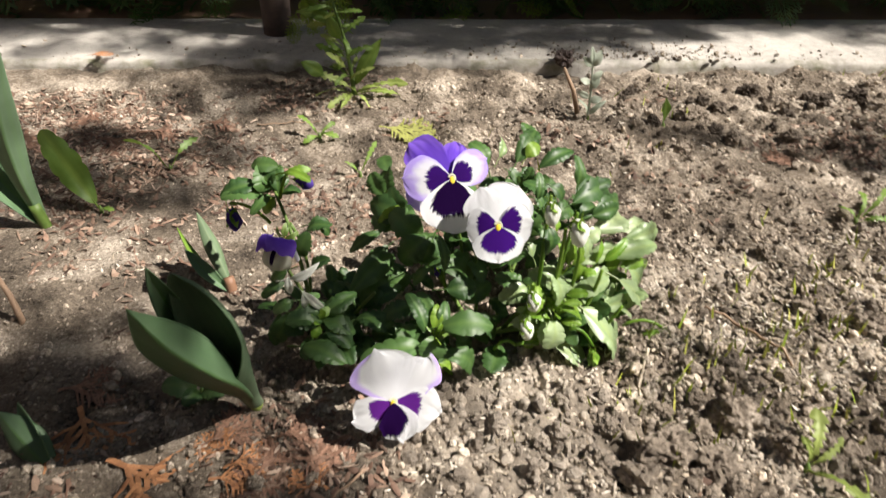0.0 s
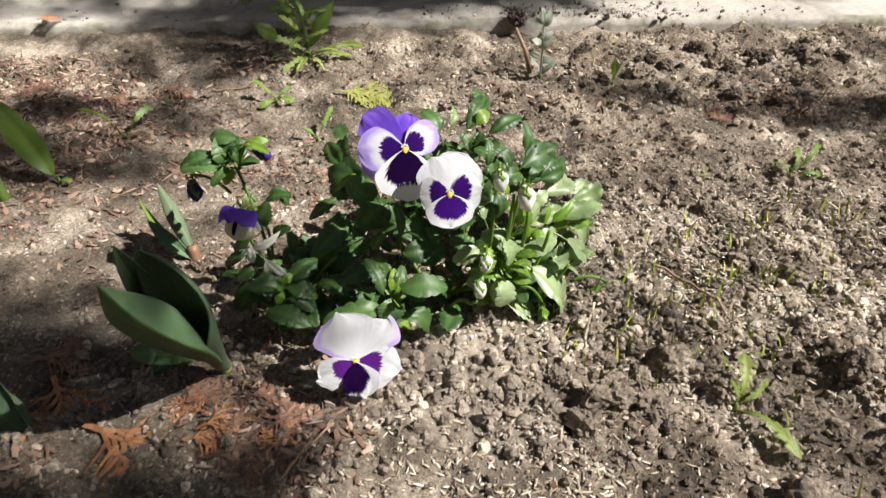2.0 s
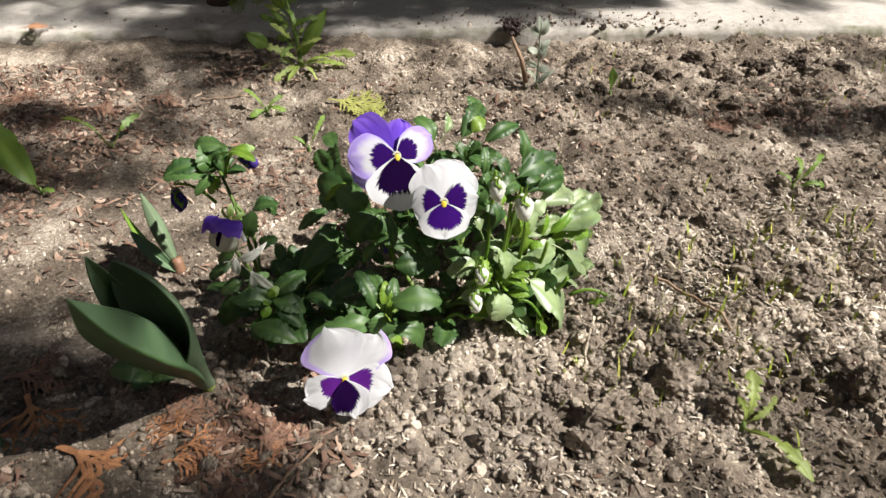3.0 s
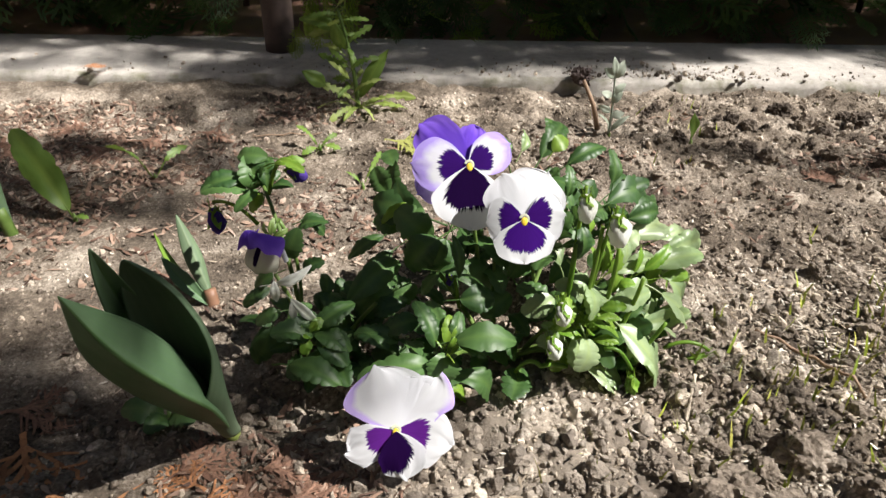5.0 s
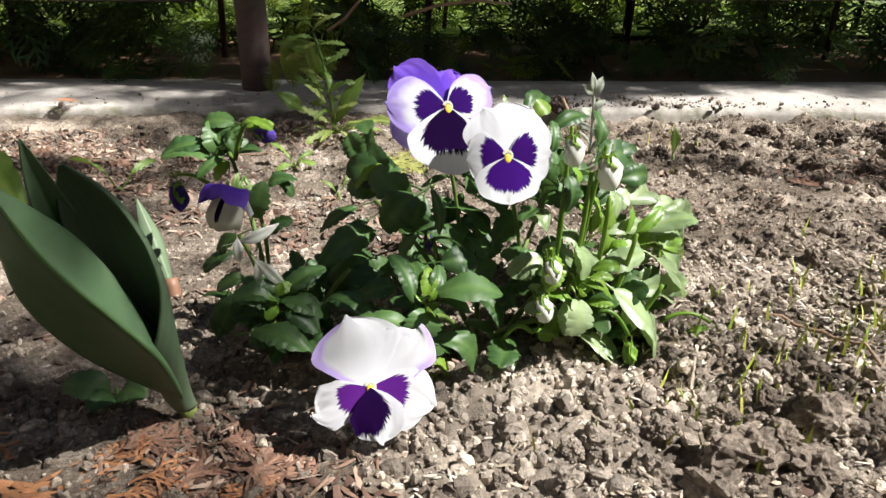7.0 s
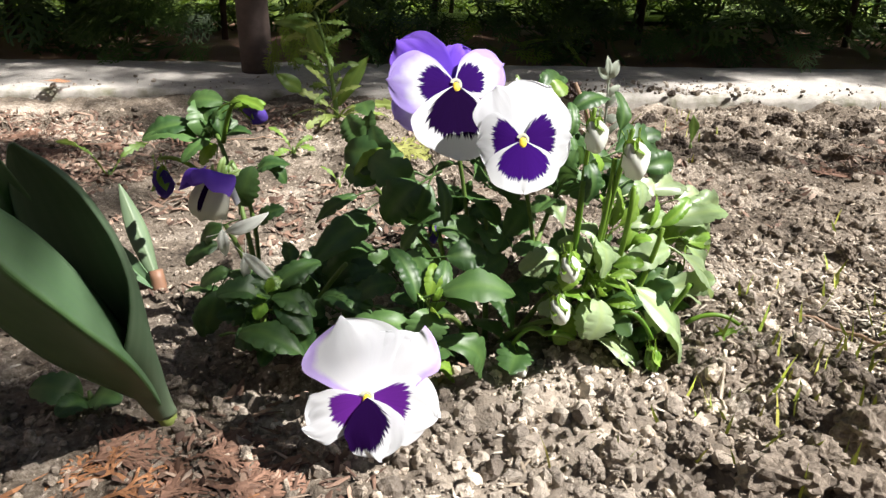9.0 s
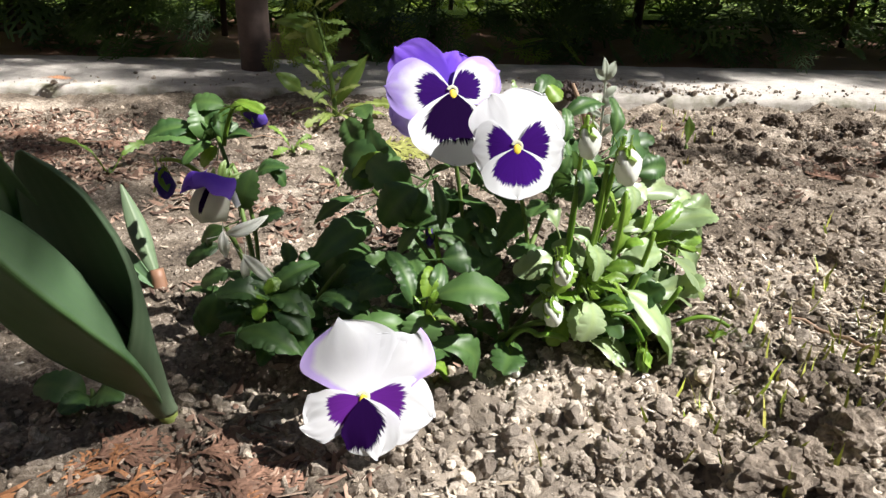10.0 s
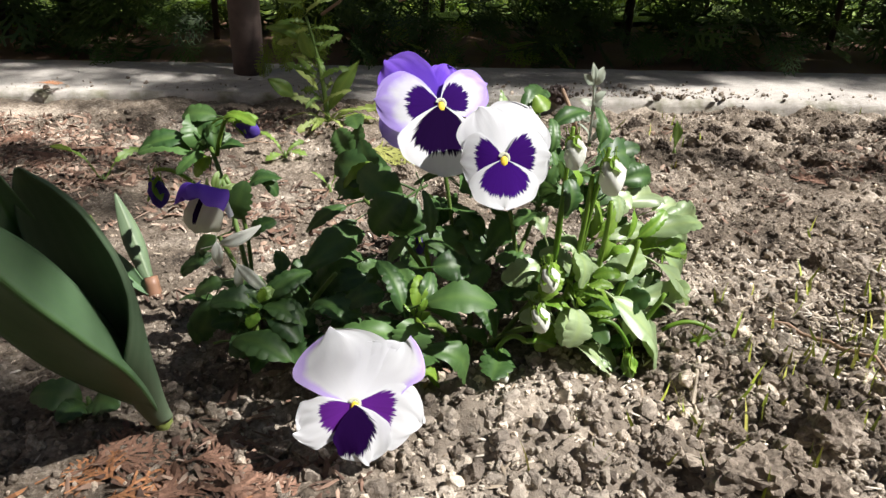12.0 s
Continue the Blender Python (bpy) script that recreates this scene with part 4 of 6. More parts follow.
stem(pansy, (0.094, 0.535, 0.026), (0.070, 0.522, 0.038), (0, 0, 0.002), 0.0021, 0.0019, mat=PANSY_YOUNG)
bud(pansy, (0.224, 0.563, 0.010), (-0.8, -0.1, -0.5), 0.022, 0.0055, PANSY_YOUNG, (0.189, 0.570, 0.014), "green bud on a bent stalk")
bud(pansy, (0.146, 0.525, 0.022), (0.15, -0.1, -1), 0.018, 0.006, PANSY_YOUNG, (0.122, 0.530, 0.047), "green bud on a bent stalk")
bud(pansy, (0.085, 0.536, 0.088), (0.1, -0.5, -1), 0.018, 0.007, BUD_WHITE, (0.09, 0.55, 0.07), "withered white flower")
bud(pansy, (0.078, 0.530, 0.060), (0.2, -0.6, -0.8), 0.018, 0.007, BUD_WHITE, (0.09, 0.545, 0.045), "withered white flower")

# leaves of the left pansy
leaf(left_pansy, (-0.17, 0.65, 0.137), (-0.205, 0.64, 0.144), 0.0199, PANSY_LEAF, 0, 0.2)
leaf(left_pansy, (-0.164, 0.655, 0.135), (-0.167, 0.66, 0.164), 0.0251, PANSY_LEAF, 0, 0.2)
leaf(left_pansy, (-0.154, 0.65, 0.136), (-0.151, 0.67, 0.16), 0.0129, PANSY_LEAF, 0, 0.2)
leaf(left_pansy, (-0.149, 0.65, 0.138), (-0.131, 0.64, 0.146), 0.0123, PANSY_LEAF, 0, 0.2)
leaf(left_pansy, (-0.161, 0.65, 0.136), (-0.177, 0.63, 0.128), 0.0115, PANSY_LEAF, 0, 0.2)
leaf(left_pansy, (-0.157, 0.65, 0.133), (-0.167, 0.64, 0.121), 0.0117, PANSY_YOUNG, 0, 0.2)
leaf(left_pansy, (-0.142, 0.64, 0.165), (-0.116, 0.62, 0.17), 0.0092, PANSY_YOUNG, 0, 0.2)
leaf(left_pansy, (-0.122, 0.6, 0.124), (-0.099, 0.59, 0.138), 0.0128, PANSY_LEAF, 0, 0.2)
leaf(left_pansy, (-0.112, 0.6, 0.13), (-0.099, 0.6, 0.12), 0.0099, PANSY_LEAF, 0, 0.2)
leaf(left_pansy, (-0.129, 0.58, 0.11), (-0.119, 0.57, 0.137), 0.017, PANSY_LEAF, 0, 0.2)
leaf(left_pansy, (-0.117, 0.575, 0.098), (-0.102, 0.57, 0.113), 0.0109, PANSY_LEAF, 0, 0.2)
leaf(left_pansy, (-0.139, 0.57, 0.1), (-0.157, 0.57, 0.087), 0.0122, PANSY_LEAF, 0, 0.2)
leaf(left_pansy, (-0.143, 0.57, 0.087), (-0.165, 0.56, 0.079), 0.0105, PANSY_LEAF, 0, 0.2)
leaf(left_pansy, (-0.113, 0.545, 0.059), (-0.139, 0.535, 0.07), 0.0154, PANSY_LEAF, 0, 0.2)
leaf(left_pansy, (-0.113, 0.545, 0.061), (-0.117, 0.555, 0.075), 0.0142, PANSY_LEAF, 0, 0.2)
leaf(left_pansy, (-0.109, 0.55, 0.06), (-0.078, 0.56, 0.079), 0.0172, PANSY_LEAF, 0, 0.2)
leaf(left_pansy, (-0.108, 0.545, 0.059), (-0.079, 0.535, 0.053), 0.0177, PANSY_LEAF, 0, 0.2)
leaf(left_pansy, (-0.107, 0.545, 0.054), (-0.082, 0.525, 0.046), 0.0175, PANSY_LEAF, 0, 0.2)
leaf(left_pansy, (-0.112, 0.54, 0.057), (-0.117, 0.53, 0.052), 0.0092, PANSY_YOUNG, 0, 0.2)
leaf(left_pansy, (-0.11, 0.545, 0.063), (-0.102, 0.55, 0.071), 0.0086, PANSY_YOUNG, 0, 0.2)
leaf(left_pansy, (-0.128, 0.53, 0.041), (-0.088, 0.508, 0.043), 0.0215, PANSY_LEAF, 0, 0.2)
leaf(left_pansy, (-0.143, 0.555, 0.06), (-0.156, 0.546, 0.03), 0.0164, PANSY_LEAF, 0, 0.2)
leaf(left_pansy, (-0.136, 0.56, 0.071), (-0.155, 0.552, 0.067), 0.0136, PANSY_LEAF, 0, 0.2)
leaf(left_pansy, (-0.133, 0.57, 0.057), (-0.114, 0.58, 0.065), 0.0108, PANSY_LEAF, 0, 0.2)
leaf(left_pansy, (-0.125, 0.57, 0.057), (-0.141, 0.56, 0.036), 0.0141, PANSY_LEAF, 0, 0.2)
leaf(left_pansy, (-0.101, 0.55, 0.04), (-0.111, 0.53, 0.026), 0.0158, PANSY_LEAF, 0, 0.2)
# left leaves of the pansy
leaf(pansy, (-0.083, 0.57, 0.071), (-0.04, 0.605, 0.093), 0.0209, PANSY_LEAF, 0, 0.2)
leaf(pansy, (-0.046, 0.62, 0.09), (-0.076, 0.6, 0.072), 0.0135, PANSY_LEAF, 0, 0.2)
leaf(pansy, (-0.054, 0.64, 0.094), (-0.087, 0.63, 0.079), 0.0142, PANSY_LEAF, 0, 0.2)
leaf(pansy, (-0.040, 0.655, 0.118), (-0.047, 0.672, 0.152), 0.024, PANSY_LEAF, 0, 0.2, up=(-0.7, -0.6, 0.4))
leaf(pansy, (-0.018, 0.62, 0.122), (-0.062, 0.63, 0.135), 0.028, PANSY_LEAF, 0, 0.2, up=(-0.6, -0.6, 0.6))
leaf(pansy, (-0.012, 0.6, 0.115), (-0.043, 0.61, 0.135), 0.0254, PANSY_LEAF, 0, 0.2, up=(-0.6, -0.6, 0.6))
leaf(pansy, (-0.054, 0.62, 0.117), (-0.036, 0.615, 0.139), 0.0066, PANSY_YOUNG, 0, 0.2)
leaf(pansy, (-0.008, 0.58, 0.124), (-0.036, 0.575, 0.101), 0.0244, PANSY_LEAF, 0, 0.2)
leaf(pansy, (-0.003, 0.58, 0.123), (-0.016, 0.575, 0.095), 0.0206, PANSY_LEAF, 0, 0.2)
leaf(pansy, (0.002, 0.58, 0.093), (0.045, 0.6, 0.057), 0.0318, PANSY_LEAF, 0, 0.2)
leaf(pansy, (-0.008, 0.57, 0.099), (0.014, 0.57, 0.101), 0.0086, PANSY_LEAF, 0, 0.2)
leaf(pansy, (-0.008, 0.57, 0.098), (-0.025, 0.57, 0.077), 0.0103, PANSY_LEAF, 0, 0.2)
leaf(pansy, (0.002, 0.57, 0.132), (0.008, 0.552, 0.104), 0.0098, PANSY_LEAF, 0, 0.2)
leaf(pansy, (0.0, 0.502, 0.081), (0.044, 0.498, 0.086), 0.0223, PANSY_LEAF, 0, 0.2)
leaf(pansy, (-0.018, 0.503, 0.058), (-0.071, 0.488, 0.063), 0.0222, PANSY_LEAF, 0, 0.2)
leaf(pansy, (-0.014, 0.505, 0.073), (-0.027, 0.525, 0.103), 0.0157, PANSY_LEAF, 0, 0.2)
leaf(pansy, (-0.011, 0.51, 0.076), (-0.017, 0.535, 0.097), 0.0139, PANSY_LEAF, 0, 0.2)
leaf(pansy, (-0.007, 0.505, 0.076), (-0.003, 0.515, 0.095), 0.0099, PANSY_YOUNG, 0, 0.2)
leaf(pansy, (-0.002, 0.505, 0.076), (0.005, 0.52, 0.095), 0.0114, PANSY_LEAF, 0, 0.2)
leaf(pansy, (-0.008, 0.503, 0.07), (-0.012, 0.488, 0.053), 0.0224, PANSY_LEAF, 0, 0.2)
leaf(pansy, (-0.002, 0.508, 0.043), (0.038, 0.52, 0.012), 0.0189, PANSY_LEAF, 0, 0.35)
leaf(pansy, (0.003, 0.502, 0.077), (0.024, 0.498, 0.07), 0.0113, PANSY_LEAF, 0, 0.2)
leaf(pansy, (-0.003, 0.53, 0.013), (0.016, 0.535, -0.007), 0.0131, PANSY_YOUNG, 0, 0.2)
leaf(pansy, (-0.026, 0.56, 0.059), (-0.054, 0.55, 0.057), 0.0196, PANSY_LEAF, 0, 0.2)
leaf(pansy, (-0.042, 0.55, 0.047), (-0.077, 0.55, 0.057), 0.0181, PANSY_LEAF, 0, 0.2)
leaf(pansy, (0.036, 0.55, 0.054), (0.056, 0.54, 0.032), 0.0184, PANSY_LEAF, 0, 0.2)
leaf(pansy, (-0.046, 0.59, 0.068), (-0.079, 0.58, 0.05), 0.0208, PANSY_LEAF, 0, 0.2)
leaf(pansy, (0.027, 0.57, 0.053), (0.052, 0.58, 0.07), 0.019, PANSY_LEAF, 0, 0.2)
leaf(pansy, (0.05, 0.6, 0.084), (0.022, 0.62, 0.108), 0.0214, PANSY_LEAF, 0, 0.2)
leaf(pansy, (0.053, 0.59, 0.079), (0.077, 0.61, 0.098), 0.0197, PANSY_LEAF, 0, 0.2)
# sunny side of the pansy, mostly in the leaf colour brightened as by sun
leaf(pansy, (0.11, 0.555, 0.089), (0.098, 0.555, 0.102), 0.0118, PANSY_SUNLIT, 0, 0.2, up=(0.8, -0.5, 0.75))
leaf(pansy, (0.109, 0.555, 0.09), (0.113, 0.535, 0.074), 0.0227, PANSY_SUNLIT, 0, 0.2, up=(0.7, -0.55, 0.75))
leaf(pansy, (0.133, 0.56, 0.073), (0.177, 0.585, 0.072), 0.0194, PANSY_SUNLIT, 0, 0.2, up=(0.8, -0.5, 0.75))
leaf(pansy, (0.127, 0.555, 0.069), (0.125, 0.56, 0.083), 0.0147, PANSY_SUNLIT, 0, 0.2, up=(0.7, -0.55, 0.75))
leaf(pansy, (0.192, 0.62, 0.079), (0.246, 0.65, 0.081), 0.0222, PANSY_SUNLIT, 0, 0.2, up=(0.8, -0.5, 0.75))
leaf(pansy, (0.154, 0.6, 0.081), (0.185, 0.61, 0.085), 0.0146, PANSY_SUNLIT, 0, 0.2, up=(0.8, -0.5, 0.75))
leaf(pansy, (0.199, 0.61, 0.059), (0.219, 0.61, 0.026), 0.0253, PANSY_SUNLIT, 0, 0.2, up=(0.7, -0.55, 0.75))
leaf(pansy, (0.184, 0.6, 0.026), (0.23, 0.61, 0.023), 0.0157, PANSY_SUNLIT, 0, 0.2, up=(0.8, -0.5, 0.75))
leaf(pansy, (0.151, 0.56, 0.034), (0.185, 0.546, -0.001), 0.0348, PANSY_SUNLIT, 0, 0.2, up=(0.7, -0.55, 0.75))
leaf(pansy, (0.176, 0.575, 0.048), (0.156, 0.56, 0.026), 0.027, PANSY_SUNLIT, 0, 0.2, up=(0.8, -0.5, 0.75))
leaf(pansy, (0.11, 0.53, 0.027), (0.138, 0.528, 0.001), 0.0177, PANSY_SUNLIT, 0, 0.2, up=(0.8, -0.5, 0.75))
leaf(pansy, (0.105, 0.53, 0.059), (0.103, 0.513, 0.038), 0.0241, PANSY_SUNLIT, 0, 0.2, up=(0.7, -0.55, 0.75))
leaf(pansy, (0.076, 0.555, 0.079), (0.061, 0.55, 0.07), 0.0189, PANSY_SUNLIT, 0, 0.2, up=(0.8, -0.5, 0.75))
leaf(pansy, (0.094, 0.55, 0.084), (0.084, 0.53, 0.067), 0.0161, PANSY_YOUNG, 0, 0.2)
leaf(pansy, (0.113, 0.54, 0.066), (0.136, 0.535, 0.056), 0.0069, PANSY_YOUNG, 0, 0.2)
leaf(pansy, (0.116, 0.54, 0.07), (0.134, 0.538, 0.072), 0.006, PANSY_YOUNG, 0, 0.2)
leaf(pansy, (0.133, 0.57, 0.073), (0.146, 0.58, 0.101), 0.0093, PANSY_YOUNG, 0, 0.2)
leaf(pansy, (0.17, 0.59, 0.068), (0.186, 0.6, 0.084), 0.0108, PANSY_YOUNG, 0, 0.2)
leaf(pansy, (0.196, 0.61, 0.063), (0.232, 0.63, 0.047), 0.0099, PANSY_YOUNG, 0, 0.2)
leaf(pansy, (0.126, 0.58, 0.089), (0.137, 0.59, 0.109), 0.0076, PANSY_YOUNG, 0, 0.2)
leaf(pansy, (0.139, 0.57, 0.081), (0.151, 0.565, 0.087), 0.0108, PANSY_YOUNG, 0, 0.2)
leaf(pansy, (0.199, 0.61, 0.048), (0.19, 0.61, 0.073), 0.0102, PANSY_YOUNG, 0, 0.2)
leaf(pansy, (0.084, 0.57, 0.061), (0.06, 0.58, 0.079), 0.0181, PANSY_LEAF, 0, 0.2)
leaf(pansy, (0.098, 0.55, 0.034), (0.073, 0.55, 0.044), 0.0178, PANSY_SUNLIT, 0, 0.2, up=(0.8, -0.5, 0.75))
leaf(pansy, (0.12, 0.54, 0.039), (0.132, 0.535, 0.023), 0.0166, PANSY_SUNLIT, 0, 0.2, up=(0.8, -0.5, 0.75))
leaf(pansy, (0.092, 0.545, 0.046), (0.075, 0.54, 0.067), 0.0117, PANSY_SUNLIT, 0, 0.2, up=(0.7, -0.55, 0.75))
leaf(pansy, (0.16, 0.58, 0.054), (0.139, 0.58, 0.082), 0.017, PANSY_SUNLIT, 0, 0.2, up=(0.8, -0.5, 0.75))
leaf(pansy, (0.097, 0.6, 0.083), (0.083, 0.62, 0.099), 0.0192, PANSY_SUNLIT, 0, 0.2, up=(0.7, -0.55, 0.75))
leaf(pansy, (0.113, 0.57, 0.065), (0.093, 0.58, 0.083), 0.0183, PANSY_SUNLIT, 0, 0.2, up=(0.8, -0.5, 0.75))
leaf(pansy, (0.145, 0.57, 0.04), (0.127, 0.56, 0.027), 0.0188, PANSY_SUNLIT, 0, 0.2, up=(0.8, -0.5, 0.75))
# back of the pansy
leaf(pansy, (0.086, 0.66, 0.158), (0.114, 0.7, 0.179), 0.0195, PANSY_LEAF, 0, 0.2)
leaf(pansy, (0.068, 0.66, 0.164), (0.075, 0.68, 0.177), 0.0115, PANSY_SUNLIT, 0, 0.2, up=(0.8, -0.5, 0.75))
leaf(pansy, (0.11, 0.66, 0.151), (0.149, 0.68, 0.163), 0.0162, PANSY_LEAF, 0, 0.2)
leaf(pansy, (0.143, 0.63, 0.146), (0.143, 0.64, 0.173), 0.0142, PANSY_LEAF, 0, 0.2)
leaf(pansy, (0.138, 0.62, 0.132), (0.189, 0.66, 0.13), 0.0206, PANSY_LEAF, 0, 0.2)
leaf(pansy, (0.159, 0.62, 0.116), (0.201, 0.66, 0.114), 0.0176, PANSY_LEAF, 0, 0.2)
leaf(pansy, (0.158, 0.61, 0.106), (0.205, 0.65, 0.1), 0.0263, PANSY_SUNLIT, 0, 0.2, up=(0.8, -0.5, 0.75))
leaf(pansy, (0.193, 0.63, 0.09), (0.233, 0.66, 0.085), 0.0159, PANSY_SUNLIT, 0, 0.2, up=(0.7, -0.55, 0.75))
leaf(pansy, (0.177, 0.61, 0.078), (0.244, 0.65, 0.062), 0.0218, PANSY_SUNLIT, 0, 0.2, up=(0.7, -0.55, 0.75))
leaf(pansy, (0.097, 0.6, 0.149), (0.1, 0.61, 0.172), 0.0105, PANSY_LEAF, 0, 0.2)
leaf(pansy, (0.1, 0.56, 0.143), (0.101, 0.55, 0.119), 0.0171, PANSY_LEAF, 0, 0.2)
leaf(pansy, (0.133, 0.57, 0.13), (0.138, 0.55, 0.117), 0.0147, PANSY_SUNLIT, 0, 0.2, up=(0.8, -0.5, 0.75))
leaf(pansy, (0.096, 0.66, 0.163), (0.109, 0.67, 0.174), 0.0135, PANSY_YOUNG, 0, 0.2)
leaf(pansy, (0.111, 0.57, 0.132), (0.107, 0.57, 0.148), 0.0091, PANSY_YOUNG, 0, 0.2)
leaf(pansy, (0.113, 0.62, 0.152), (0.129, 0.62, 0.136), 0.015, PANSY_LEAF, 0, 0.2)
leaf(pansy, (0.056, 0.66, 0.155), (0.043, 0.68, 0.175), 0.0187, PANSY_LEAF, 0, 0.2)
leaf(pansy, (0.142, 0.63, 0.137), (0.171, 0.66, 0.141), 0.0161, PANSY_LEAF, 0, 0.2)
leaf(pansy, (0.109, 0.62, 0.137), (0.091, 0.63, 0.154), 0.0198, PANSY_LEAF, 0, 0.2)

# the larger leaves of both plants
leaf(pansy, (0.104, 0.560, 0.098), (0.117, 0.545, 0.068), 0.0196, PANSY_SUNLIT, 0, 0.15, up=(0.75, -0.55, 0.7))
leaf(pansy, (0.128, 0.555, 0.070), (0.165, 0.560, 0.081), 0.0170, PANSY_SUNLIT, 0, 0.15, up=(0.75, -0.55, 0.7))
leaf(pansy, (0.084, 0.555, 0.081), (0.057, 0.545, 0.074), 0.0176, PANSY_SUNLIT, 0, 0.15, up=(0.75, -0.55, 0.7))
leaf(pansy, (0.103, 0.545, 0.049), (0.101, 0.530, 0.028), 0.0237, PANSY_SUNLIT, 0, 0.15, up=(0.4, -0.8, 0.6))
leaf(pansy, (0.138, 0.550, 0.055), (0.180, 0.535, 0.003), 0.0324, PANSY_SUNLIT, 0, 0.15, up=(0.75, -0.55, 0.7))
leaf(pansy, (0.120, 0.540, 0.023), (0.146, 0.530, 0.001), 0.0189, PANSY_SUNLIT, 0, 0.15, up=(0.75, -0.55, 0.7))
leaf(pansy, (0.180, 0.575, 0.068), (0.209, 0.570, 0.038), 0.0227, PANSY_SUNLIT, 0, 0.15, up=(0.75, -0.55, 0.7))
leaf(pansy, (0.154, 0.560, 0.045), (0.212, 0.575, 0.049), 0.0147, PANSY_SUNLIT, 0, 0.15, up=(0.75, -0.55, 0.7))
leaf(pansy, (0.171, 0.590, 0.088), (0.223, 0.600, 0.094), 0.0194, PANSY_SUNLIT, 0, 0.15, up=(0.5, -0.6, 0.8))
leaf(pansy, (0.133, 0.575, 0.091), (0.175, 0.585, 0.094), 0.0100, PANSY_SUNLIT, 0, 0.15, up=(0.75, -0.55, 0.7))
leaf(pansy, (0.096, 0.570, 0.135), (0.104, 0.560, 0.114), 0.0131, PANSY_LEAF, 0, 0.15, up=(0.5, -0.8, 0.4))
leaf(pansy, (0.139, 0.585, 0.108), (0.159, 0.590, 0.119), 0.0150, PANSY_SUNLIT, 0, 0.15, up=(0.5, -0.7, 0.6))
leaf(pansy, (0.155, 0.610, 0.122), (0.185, 0.620, 0.125), 0.0158, PANSY_LEAF, 0, 0.15, up=(0.4, -0.7, 0.7))
leaf(pansy, (0.157, 0.640, 0.134), (0.184, 0.650, 0.139), 0.0119, PANSY_LEAF, 0, 0.15, up=(0.4, -0.7, 0.7))
leaf(pansy, (0.121, 0.550, 0.073), (0.140, 0.545, 0.078), 0.0087, PANSY_YOUNG, 0, 0.15, up=(0.4, -0.6, 0.8))
leaf(pansy, (0.121, 0.550, 0.070), (0.133, 0.540, 0.056), 0.0079, PANSY_YOUNG, 0, 0.15, up=(0.4, -0.7, 0.6))
leaf(pansy, (0.119, 0.550, 0.073), (0.102, 0.540, 0.061), 0.0078, PANSY_YOUNG, 0, 0.15, up=(0.3, -0.7, 0.6))
leaf(pansy, (0.123, 0.565, 0.096), (0.129, 0.575, 0.121), 0.0104, PANSY_YOUNG, 0, 0.15, up=(0.5, -0.7, 0.4))
leaf(pansy, (0.127, 0.565, 0.096), (0.146, 0.575, 0.115), 0.0105, PANSY_YOUNG, 0, 0.15, up=(0.6, -0.7, 0.4))
leaf(pansy, (0.119, 0.565, 0.096), (0.117, 0.575, 0.116), 0.0088, PANSY_YOUNG, 0, 0.15, up=(0.5, -0.7, 0.4))
leaf(pansy, (0.153, 0.575, 0.091), (0.161, 0.585, 0.111), 0.0108, PANSY_YOUNG, 0, 0.15, up=(0.6, -0.7, 0.4))
leaf(pansy, (0.163, 0.580, 0.089), (0.188, 0.590, 0.106), 0.0102, PANSY_YOUNG, 0, 0.15, up=(0.5, -0.7, 0.5))
leaf(pansy, (0.182, 0.585, 0.078), (0.211, 0.595, 0.076), 0.0106, PANSY_YOUNG, 0, 0.15, up=(0.5, -0.7, 0.6))
leaf(pansy, (0.096, 0.545, 0.037), (0.083, 0.535, 0.021), 0.0119, PANSY_YOUNG, 0, 0.15, up=(0.2, -0.8, 0.5))
leaf(pansy, (-0.025, 0.600, 0.109), (-0.012, 0.585, 0.093), 0.0207, PANSY_LEAF, 0, 0.15, up=(-0.3, -0.8, 0.5))
leaf(pansy, (0.008, 0.560, 0.078), (0.038, 0.565, 0.076), 0.0216, PANSY_LEAF, 0, 0.15, up=(0.0, -0.8, 0.6))
leaf(pansy, (-0.049, 0.650, 0.132), (-0.061, 0.660, 0.151), 0.0200, PANSY_LEAF, 0, 0.15, up=(-0.4, -0.7, 0.6))
leaf(pansy, (-0.038, 0.620, 0.112), (-0.061, 0.625, 0.120), 0.0183, PANSY_LEAF, 0, 0.15, up=(-0.4, -0.7, 0.6))
leaf(pansy, (-0.029, 0.620, 0.121), (-0.042, 0.630, 0.150), 0.0182, PANSY_LEAF, 0, 0.15, up=(-0.4, -0.7, 0.5))
leaf(pansy, (-0.043, 0.670, 0.148), (-0.049, 0.690, 0.157), 0.0154, PANSY_LEAF, 0, 0.15, up=(-0.2, -0.7, 0.7))
leaf(pansy, (0.112, 0.720, 0.154), (0.106, 0.740, 0.167), 0.0151, PANSY_LEAF, 0, 0.15, up=(0.2, -0.8, 0.5))
leaf(left_pansy, (-0.150, 0.660, 0.162), (-0.178, 0.665, 0.163), 0.0153, PANSY_LEAF, 0, 0.15, up=(-0.2, -0.7, 0.7))
leaf(left_pansy, (-0.171, 0.655, 0.146), (-0.208, 0.645, 0.142), 0.0197, PANSY_LEAF, 0, 0.15, up=(-0.2, -0.6, 0.8))
leaf(left_pansy, (-0.160, 0.655, 0.144), (-0.168, 0.660, 0.161), 0.0206, PANSY_LEAF, 0, 0.15, up=(0.0, -0.7, 0.6))
